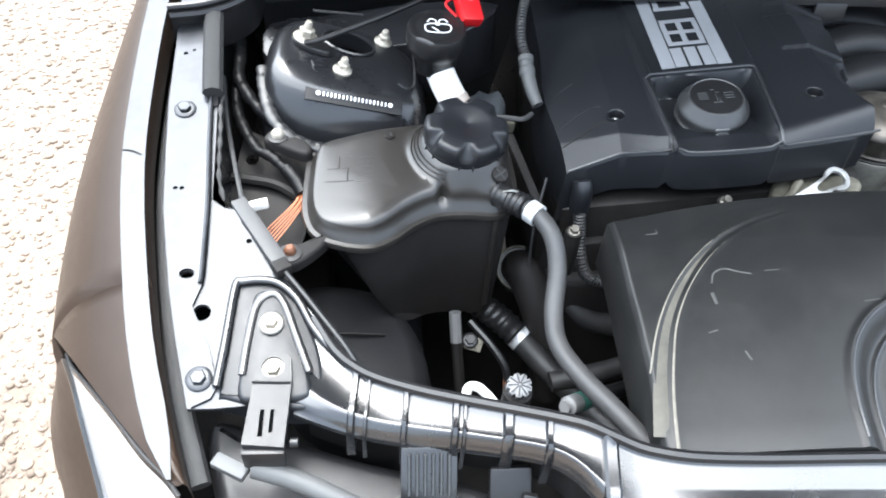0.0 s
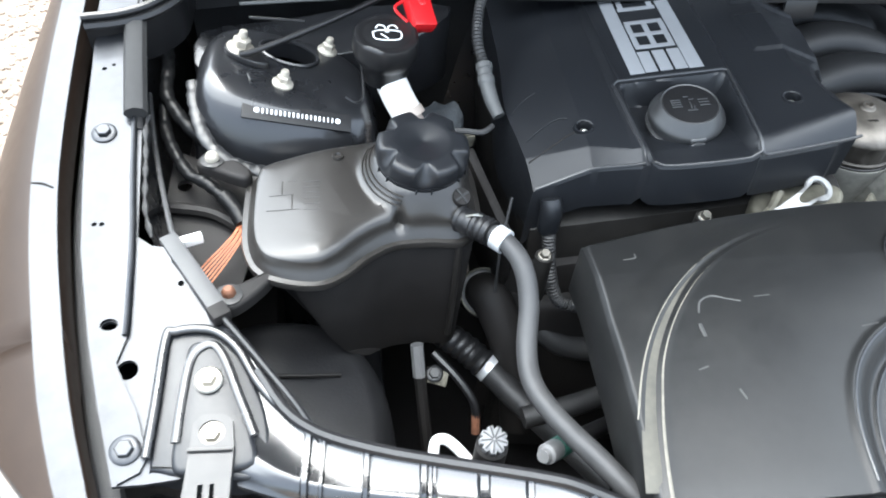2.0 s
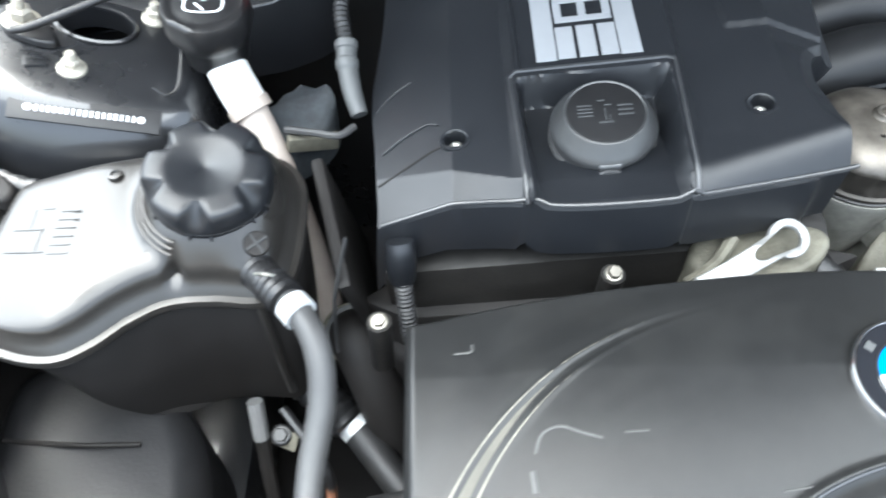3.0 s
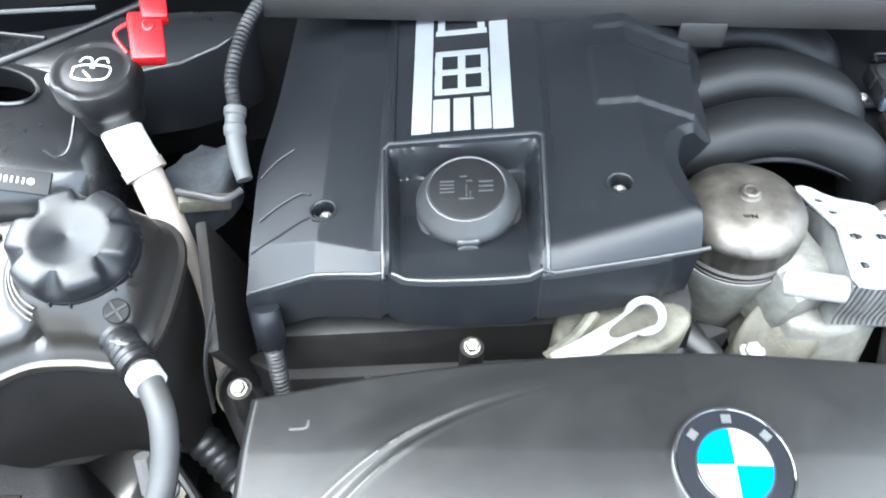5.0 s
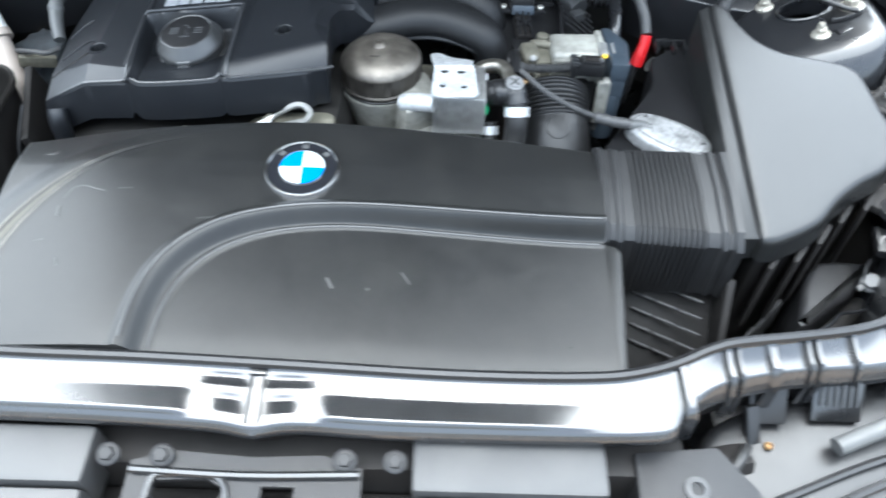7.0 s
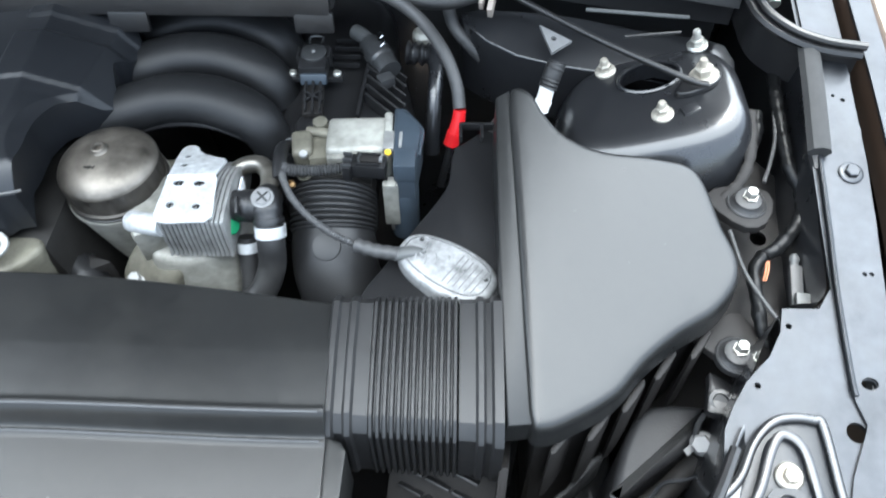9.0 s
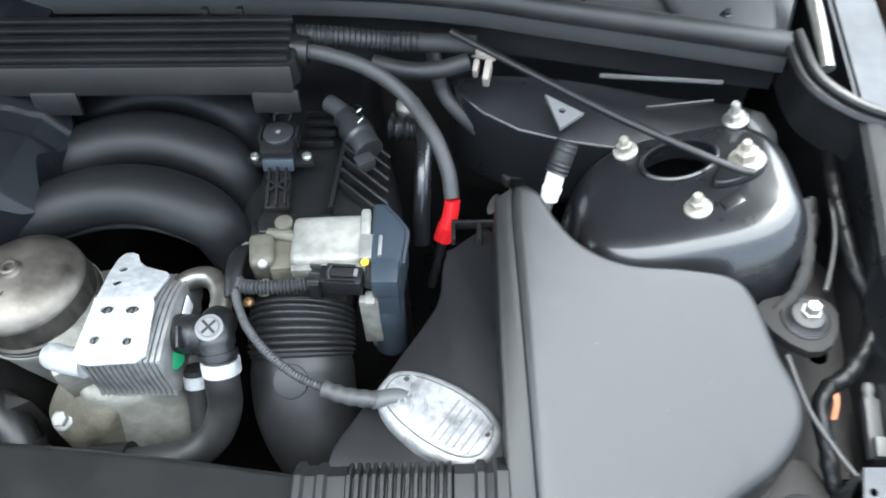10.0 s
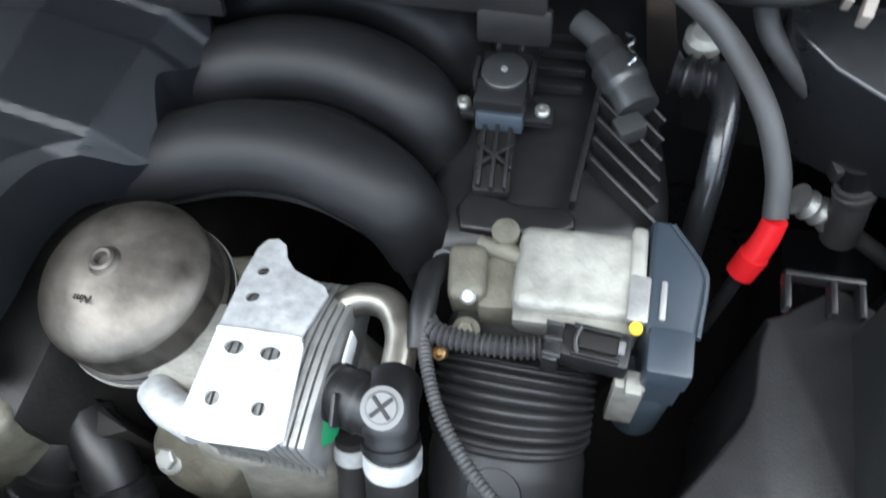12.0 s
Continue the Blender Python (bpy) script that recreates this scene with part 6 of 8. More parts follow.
    for x, y in ((-0.020, -0.029), (0.020, -0.029), (0.0, -0.029), (-0.020, -0.007), (0.020, -0.007), (0.0, -0.007), (-0.018, 0.041), (0.018, 0.041), (0.0, 0.063)):
        bar(x * 0.92, y, 0.006, 0.016)


def build_oil_cap():
    o = thing("oil_filler_cap", "round black oil filler cap in the cover recess", "oil cap", (-0.167, 0.632, 0.905))
    c, ax = (-0.1600, 0.6515, 0.9040), (-0.10, -0.10, 1)
    part("seat", lathe([(0.0375, 0.0), (0.0378, 0.0025), (0.0365, 0.0038), (0.030, 0.0040), (0, 0.0040)], c, ax, 48), M_BUMPER, o, "grey seat ring")
    cap = part("cap", lathe([(0.0335, 0.0035), (0.0352, 0.0045), (0.0356, 0.0100), (0.0366, 0.0110), (0.0370, 0.0135), (0.0362, 0.0155), (0.0340, 0.0185), (0.0312, 0.0225), (0.0290, 0.0258), (0.0282, 0.0270), (0.0272, 0.0274), (0.0264, 0.0268), (0, 0.0268)], c, ax, 72), M_CAPGREY, o, angle=34)
    part("disc", lathe([(0.0262, 0.0260), (0.0262, 0.0271), (0.0255, 0.0273), (0, 0.0273)], c, ax, 48), M_BLACK, cap, "dark sunk disc")
    part("chin", box((c[0] - 0.001, c[1] - 0.0352, c[2] + 0.0085), (0.017, 0.007, 0.0075), 0.0034, (12, -7, 0), 3), M_CAPGREY, cap, "grip tab at the front")
    m = Matrix.Translation(c) @ turned(ax)
    for x, y, w, h in ((-0.0135, 0.006, 0.010, 0.0012), (-0.0135, 0.003, 0.010, 0.0012), (-0.0135, 0.0, 0.010, 0.0012), (-0.0135, -0.003, 0.010, 0.0012), (0.0135, 0.005, 0.010, 0.0016), (0.0135, 0.001, 0.010, 0.0016), (0.0135, -0.003, 0.010, 0.0016),
                       (0.0, -0.009, 0.010, 0.0014), (0.0, -0.002, 0.0012, 0.010), (0.002, 0.006, 0.0045, 0.0012), (-0.002, 0.010, 0.0050, 0.0012), (0.0028, -0.006, 0.0012, 0.006)):
        b = box((x, y, 0.0274), (w, h, 0.0006), 0.0002, seg=1)
        b.transform(m)
        part("moulded_bar", b, M_CAPGREY, cap, "raised bar of the oil symbol")
    b = lathe([(0.0045, 0), (0.004, 0.0016), (0, 0.002)], (0, 0, 0), (0, 0, 1), 16)
    b.transform(m @ pose(0, -0.0385, 0.0085, 78, 0, 0) @ Matrix.Diagonal((1.8, 0.8, 1, 1)))
    part("arrow_pad", b, M_BUMPER, cap)


def build_block():
    e = thing("engine_block", "oily dark engine block under the cover", "engine", (-0.13, 0.75, 0.45))
    part("block", box((-0.14, 0.765, 0.70), (0.33, 0.36, 0.30), 0.02, (0, -7, 0)), M_GRIME, e)
    part("head_front", slab([(-0.30, 0.575), (0.0, 0.585), (0.01, 0.62), (-0.30, 0.62)], lambda x, y: 0.815 + 0.12 * (x + 0.05), 0.50, 0.006, 2, 2), M_DEEP, e)
    part("timing_case", slab([(-0.295, 0.560), (-0.15, 0.555), (0.0, 0.565), (0.02, 0.60), (-0.295, 0.60)], lambda x, y: 0.765 + 0.1 * (x + 0.05), 0.45, 0.01, 3, 3), M_DEEP, e)
    part("casting", slab([(-0.095, 0.560), (-0.06, 0.555), (-0.02, 0.566), (0.0, 0.590), (-0.02, 0.605), (-0.09, 0.60)], lambda x, y: 0.862 + 0.1 * (x + 0.05), 0.78, 0.006, 4, 3), M_CAST, e, "dirty cast aluminium boss")
    part("bracket_web", tube([(-0.105, 0.560, 0.853), (-0.085, 0.572, 0.860), (-0.07, 0.590, 0.866)], 0.005, 8, 4), M_CAST, e)
    for x, y, z in ((-0.157, 0.563, 0.866), (-0.3165, 0.5365, 0.850)):
        part("bolt", hexbolt((x, y, z - 0.004), 0.0048, 0.007, (0, -0.3, 1), 1.35), M_OLDSTEEL, e)
        part("bolt_boss", lathe([(0.0085, -0.06), (0.0085, -0.002), (0, -0.002)], (x, y, z - 0.002), seg=16), M_GRIME, e)
    for x in (-0.23, -0.19, -0.12):
        part("stiffener", box((x, 0.553, 0.80), (0.006, 0.012, 0.09), 0.002, (12, 0, 14)), M_DEEP, e)
    eye = thing("lifting_eye", "pale zinc-plated engine lifting eye", "lifting eye", (-0.06, 0.57, 0.87))
    ring = [(0.0165 * math.cos(t) + 0.001, 0.0140 * math.sin(t)) for t in np.linspace(-2.45, 2.45, 26)]
    hole = [(0.0100 * math.cos(t) + 0.001 - (0.020 if math.cos(t) < 0 else 0.0), (0.0082 if math.cos(t) >= 0 else 0.0050) * math.sin(t)) for t in np.linspace(0.1, 2 * math.pi + 0.1, 23)[:-1]]
    bm = sheet(ring + [(-0.026, 0.0080), (-0.050, 0.0075), (-0.070, 0.0085), (-0.070, -0.0075), (-0.050, -0.0080), (-0.026, -0.0085)], [hole], lambda x, y: -0.25 * max(0.0, -0.02 - x), 0.0042)
    bmesh.ops.bevel(bm, geom=[e for e in bm.edges if len(e.link_faces) == 2 and e.calc_face_angle(0) > 1.0], offset=0.0008, segments=1, affect="EDGES")
    bm.transform(pose(-0.0390, 0.5790, 0.8800, 20, 0, 31))
    part("ring_plate", bm, M_ALU, eye, "flat zinc ring plate")
    cd = thing("ribbed_conduit", "thin black corrugated conduit at the cover corner", "conduit", (-0.29, 0.56, 0.80), "conduits")
    part("conduit", tube([(-0.302, 0.580, 0.845), (-0.300, 0.570, 0.82), (-0.296, 0.556, 0.79), (-0.285, 0.548, 0.765), (-0.26, 0.545, 0.755)], ribbed(0.0065, 0.0009, 0.0036), 10, 40), M_RUBBER, cd)
    # cable and sleeve on the left flank of the cover
    cl = thing("ignition_loom", "grey corrugated loom rising along the engine cover", "conduit", (-0.34, 0.74, 0.89), "conduits")
    part("conduit", tube([(-0.345, 0.745, 0.905), (-0.350, 0.780, 0.925), (-0.336, 0.835, 0.945), (-0.300, 0.885, 0.955), (-0.27, 0.93, 0.955)], ribbed(0.0056, 0.0007, 0.0042), 12, 44), M_RUBBER, cl)
    part("sleeve", tube([(-0.346, 0.752, 0.909), (-0.345, 0.735, 0.900), (-0.341, 0.716, 0.889), (-0.335, 0.700, 0.880)], lambda s: 0.0078 + 0.0012 * (math.sin(s * 420) > 0) * (s < 0.03) - 0.05 * max(0.0, s - 0.035), 14, 14), M_GREYRUB, cl, "grey boot")
    # dark pipes and shield behind the tank
    sh = thing("heat_shield", "black ribbed shield beside the engine", "heat shield", (-0.35, 0.66, 0.75))
    part("shield", box((-0.345, 0.640, 0.77), (0.010, 0.11, 0.17), 0.004, (12, -10, 12)), M_DEEP, sh)
    part("bare_edge", tube([(-0.340, 0.590, 0.87), (-0.350, 0.565, 0.83), (-0.352, 0.55, 0.78)], 0.0016, 6, 4), M_RUBBER, sh)
    part("wire", tube([(-0.395, 0.705, 0.860), (-0.37, 0.695, 0.866), (-0.352, 0.690, 0.868), (-0.34, 0.70, 0.868)], 0.003, 8, 5), M_GREYHOSE, sh)
    fp = thing("heat_pad", "dark speckled insulation pad behind the washer neck", "insulation pad", (-0.40, 0.75, 0.83))
    part("pad", slab([(-0.432, 0.712), (-0.425, 0.742), (-0.392, 0.770), (-0.366, 0.768), (-0.362, 0.742), (-0.378, 0.715), (-0.405, 0.700)], lambda x, y: 0.838 + 0.25 * (y - 0.73) + 0.004 * math.sin(x * 260) * math.sin(y * 210), 0.80, 0.004, 5, 3), M_PAD, fp)
    part("bracket", box((-0.376, 0.706, 0.845), (0.042, 0.008, 0.014), 0.002, (0, 12, 18)), M_CAST, fp, "dull bracket")


def build_oil_filter():
    f = thing("oil_filter_housing", "cast aluminium oil filter housing with tarnished screw cap", "oil filter", (0.055, 0.65, 0.72))
    c, ax = (0.0465, 0.6675, 0.8655), (-0.05, -0.01, 1)
    cap = part("cap", lathe([(0.0462, 0.0250), (0.0459, 0.0268), (0.0448, 0.0288), (0.0425, 0.0318), (0.0388, 0.0350), (0.0340, 0.0380), (0.0278, 0.0407), (0.0200, 0.0430), (0.0120, 0.0443), (0.0085, 0.0446),
                            (0.0072, 0.0460), (0.0066, 0.0480), (0.0052, 0.0488), (0.0036, 0.0484), (0.0030, 0.0452), (0, 0.0452)], c, ax, 96), M_CAN, f, "tarnished domed cap", angle=40)
    part("grip_band", lathe([(0.0455, 0.0), (0.0475, 0.0010), (0.0478, 0.0036), (0.0462, 0.0048), (0.0452, 0.0052), (0.0460, 0.0062), (0.0464, 0.0085), (0.0464, 0.0210), (0.0462, 0.0252)], c, ax, 168, 14, 0.038, (6, 7)), M_CANBAND, cap, "grimy band of flats", angle=40)
    m = Matrix.Translation(c) @ turned(ax)
    part("seal_ring", lathe([(0.0470, -0.0035), (0.0482, -0.0028), (0.0482, -0.0008), (0.0465, 0.0002), (0, 0.0002)], c, ax, 64), M_BLACK, f, "black seal ring under the cap")
    txt = bpy.data.curves.new("torque_mark", "FONT")
    txt.body, txt.size, txt.extrude, txt.align_x = "Nm", 0.0066, 0.0002, "CENTER"
    txt.materials.append(M_DEEP)
    ob = new("writing", txt)
    ob.matrix_world = m @ pose(-0.004, -0.0185, 0.0432, 11, 0, 180)
    ob.parent = cap
    ob.matrix_parent_inverse = world_at(cap).inverted()
    tagged(ob, "small embossed letters")
    part("bowl", lathe([(0.026, -0.11), (0.034, -0.075), (0.0415, -0.040), (0.0465, -0.014), (0.0490, -0.006), (0.0490, -0.0030), (0, -0.0030)], c, ax, 48), M_ALU2, f, "cast bowl")
    part("neck_block", box((0.085, 0.640, 0.838), (0.05, 0.06, 0.07), 0.010, (8, 0, 25)), M_ALU2, f, "rough cast body")
    part("boss", tube([(0.074, 0.618, 0.868), (0.087, 0.611, 0.875), (0.108, 0.6045, 0.879)], 0.0100, 16, 3), M_PLATE, f, "bright machined boss")
    part("rear_boss", tube([(0.070, 0.690, 0.855), (0.090, 0.697, 0.853), (0.106, 0.700, 0.850)], 0.0095, 14, 3), M_CAST, f)
    foot = [(0.050, 0.606), (0.054, 0.592), (0.070, 0.583), (0.098, 0.584), (0.112, 0.60), (0.105, 0.62), (0.07, 0.625)]
    part("foot", slab(foot, lambda x, y: 0.812 - 0.9 * (0.60 - y) + 0.3 * (x - 0.06), 0.72, 0.006, 4, 3), M_CAST, f, "rough cast foot")
    part("foot_bolt", hexbolt((0.0632, 0.5965, 0.808), 0.0065, 0.006, (-0.2, -0.5, 1), 1.5), M_ALU, f)
    # cooler stack with its folded cover plate
    k = thing("oil_cooler", "stacked plate oil cooler under a perforated zinc plate", "oil cooler", (0.135, 0.645, 0.80))
    for i in range(14):
        d = 0.0042 * i
        cx = 0.108 + d
        bm = slab([(0.600, 0.884), (0.606, 0.890), (0.650, 0.890), (0.686, 0.874), (0.694, 0.862), (0.690, 0.842), (0.606, 0.842), (0.600, 0.850)], 0.0015, -0.0015, 0.001, 3, 2)
        bm.transform(Matrix(((0, 0, 1, cx), (1, 0, 0, 0), (0, 1, 0, -0.0055 * 0), (0, 0, 0, 1))))
        part("fin_plate", bm, M_ALU, k)
    part("core", box((0.136, 0.645, 0.850), (0.052, 0.082, 0.040), 0.004), M_ALU2, k)
    part("carrier", slab([(0.080, 0.612), (0.100, 0.598), (0.140, 0.602), (0.160, 0.622), (0.158, 0.680), (0.120, 0.690), (0.085, 0.670)], lambda x, y: 0.842 - 0.25 * max(0.0, 0.63 - y), 0.760, 0.008, 4, 4, draft=0.012), M_ALU2, k, "rough cast carrier under the stack")
    def plate_top(x, y):
        if y < 0.648:
            return 0.8965 - 0.02 * (0.648 - y)
        return 0.8965 - 0.40 * (y - 0.648)
    outl = [(0.1045, 0.604), (0.108, 0.596), (0.118, 0.5945), (0.150, 0.5965), (0.156, 0.602), (0.152, 0.645), (0.149, 0.652), (0.1515, 0.679), (0.148, 0.684), (0.128, 0.692), (0.120, 0.700), (0.1155, 0.709), (0.110, 0.7125), (0.1040, 0.711), (0.1015, 0.704), (0.1025, 0.684), (0.107, 0.650)]
    hol = [ring2(0.1165, 0.6145, 0.0036, 14), ring2(0.140, 0.6135, 0.0034, 14), ring2(0.1185, 0.6400, 0.0050, 14, ry=0.0036), ring2(0.1370, 0.6400, 0.0052, 14, ry=0.0036), ring2(0.1145, 0.6700, 0.0034, 14), ring2(0.1120, 0.6880, 0.0032, 14)]
    bm = sheet(outl, hol, lambda x, y: 0.0, 0.0018)
    bmesh.ops.bisect_plane(bm, geom=bm.verts[:] + bm.edges[:] + bm.faces[:], plane_co=(0, 0.648, 0), plane_no=(0, 1, 0))
    for v in bm.verts:
        v.co.z += plate_top(v.co.x, v.co.y)
    part("cover_plate", bm, M_PLATE, k, "bright zinc plate with six holes", angle=15)
    part("fold_bead", tube([(0.1075, 0.648, 0.8968), (0.128, 0.6485, 0.8972), (0.1505, 0.649, 0.8968)], 0.0016, 6, 3), M_PLATE, k)
    part("green_dab", lathe([(0.0085, 0), (0.0075, 0.0012), (0.002, 0.0018), (0, 0.0018)], (0.1645, 0.616, 0.866), (1, -0.4, 0.5), 14), M_GREEN, k, "dab of green paint")
    part("code_label", box((0.1672, 0.655, 0.872), (0.0012, 0.018, 0.014), 0.0003), M_WRITING, k, "small white code label")
    part("elbow", tube([(0.152, 0.676, 0.868), (0.166, 0.684, 0.873), (0.182, 0.682, 0.876), (0.192, 0.668, 0.877), (0.194, 0.650, 0.876), (0.194, 0.636, 0.875)], 0.0085, 16, 6), M_OLDSTEEL, k, "dull bent metal pipe")
    part("stub", tube([(0.150, 0.639, 0.864), (0.160, 0.636, 0.869), (0.168, 0.6335, 0.8725)], lambda u: 0.0125 + 0.0016 * smoothstep(0.010, 0.011, u), 20, 8), M_STEEL, k)
    q = thing("quick_coupling", "black quick coupling with a crossed button", "hose coupling", (0.19, 0.625, 0.84))
    part("socket", tube([(0.166, 0.634, 0.872), (0.174, 0.632, 0.875), (0.184, 0.629, 0.878), (0.198, 0.625, 0.880)], lambda u: 0.0150 - 0.0012 * smoothstep(0.0035, 0.0045, u) + 0.0012 * smoothstep(0.0095, 0.0105, u) - 0.0010 * smoothstep(0.019, 0.021, u), 28, 16), M_BLACK, q)
    part("latch_rib", box((0.1735, 0.6225, 0.8850), (0.0022, 0.016, 0.012), 0.0008, (20, -14, 0)), M_BLACK, q)
    part("lock_tab", box((0.173, 0.6315, 0.885), (0.010, 0.013, 0.006), 0.0015, (0, -18, 0)), M_BLACK, q)
    part("elbow", tube([(0.1945, 0.642, 0.8745), (0.1955, 0.634, 0.880), (0.197, 0.626, 0.8815), (0.199, 0.618, 0.8785), (0.2000, 0.612, 0.8725)], lambda u: 0.0138 - 0.0014 * smoothstep(0.024, 0.028, u), 24, 8), M_BLACK, q)
    part("elbow_ring", tube([(0.1994, 0.6160, 0.8768), (0.2000, 0.6130, 0.8738)], 0.0142, 24, 2), M_BLACK, q)
    part("button", lathe([(0.0100, -0.010), (0.0100, 0.0), (0.0076, 0.0004), (0.0074, 0.0014), (0.0068, 0.002), (0, 0.002)], (0.1960, 0.6245, 0.8955), (0.05, -0.25, 1), 28), M_BUTTON, q, "grey round button")
    for a in (48, 136):
        b = box((0, 0, 0.0022), (0.0130, 0.0019, 0.0010), 0.0004, (0, 0, a), 1)
        b.transform(Matrix.Translation((0.1960, 0.6245, 0.8955)) @ turned((0.05, -0.25, 1)))
        part("cross_bar", b, M_SEAL, q, "black cross")
    h = thing("cooler_hose", "black cooler hose with steel band curving under the pump", "hose", (0.19, 0.58, 0.80), "cooler hoses")
    part("hose", tube([(0.2000, 0.613, 0.8725), (0.2005, 0.602, 0.858), (0.1985, 0.592, 0.835), (0.188, 0.577, 0.816), (0.170, 0.567, 0.808), (0.145, 0.562, 0.806), (0.118, 0.560, 0.803)], 0.0128, 18, 7), M_RUBBER, h)
    clamp("band", (0.2002, 0.6125, 0.8715), (0.2006, 0.6065, 0.8630), 0.0142, h)
    part("socket", tube([(0.124, 0.563, 0.801), (0.108, 0.562, 0.799), (0.092, 0.563, 0.796)], 0.0165, 16, 4), M_BLACK, h)
    h2 = thing("cooler_return_hose", "second black cooler hose with steel band", "hose", (0.175, 0.59, 0.80), "cooler hoses")
    part("hose", tube([(0.1715, 0.622, 0.842), (0.172, 0.614, 0.830), (0.173, 0.600, 0.810), (0.172, 0.580, 0.785)], 0.0095, 14, 5), M_RUBBER, h2)
    clamp("band", (0.1718, 0.6195, 0.838), (0.1722, 0.6140, 0.830), 0.0106, h2)
    # hoses in front of the housing
    w = thing("water_pipes", "pair of black water hose stubs below the oil filter", "hose", (-0.01, 0.59, 0.78), "cooler hoses")
    part("flange", slab([(-0.024, 0.612), (-0.012, 0.630), (0.002, 0.624), (0.012, 0.598), (-0.004, 0.590)], 0.824, 0.795, 0.005), M_BLACK, w)
    part("bolt", hexbolt((-0.008, 0.617, 0.823), 0.0066, 0.006, (0, -0.2, 1), 1.5), M_ALU, w)
    part("pipe", tube([(-0.002, 0.610, 0.812), (-0.006, 0.592, 0.806), (-0.011, 0.572, 0.793), (-0.020, 0.548, 0.77)], 0.0185, 18, 5), M_BLACK, w)
    part("pipe", tube([(0.006, 0.608, 0.812), (0.022, 0.592, 0.806), (0.034, 0.570, 0.792), (0.042, 0.545, 0.77)], 0.0165, 18, 5), M_BLACK, w)
    part("web", tube([(0.002, 0.602, 0.820), (0.006, 0.590, 0.814), (0.008, 0.580, 0.806)], 0.004, 8, 4), M_BLACK, w)
    part("collar", tube([(-0.009, 0.580, 0.799), (-0.018, 0.556, 0.778)], lambda u: 0.0225 + 0.0016 * smoothstep(0.010, 0.012, u) - 0.0012 * smoothstep(0.020, 0.022, u), 24, 24), M_BLACK, w)
    part("wire_ring", tube([(-0.0125 + 0.0240 * math.cos(a), 0.570 + 0.0160 * math.sin(a), 0.791 + 0.018 * math.sin(a)) for a in np.linspace(0, 6.2832, 28)], 0.0010, 6, 2, False), M_ALU, w, "thin brass-coloured wire ring")
    part("collar", tube([(0.029, 0.579, 0.799), (0.039, 0.553, 0.777)], lambda u: 0.0205 + 0.0016 * smoothstep(0.008, 0.010, u) - 0.0014 * smoothstep(0.019, 0.021, u), 24, 24), M_BLACK, w)
    part("dirty_boss", box((0.085, 0.575, 0.775), (0.012, 0.010, 0.012), 0.002, (10, 20, 35)), M_GREYRUB, w)


build_cover()
build_oil_cap()
build_block()
build_oil_filter()


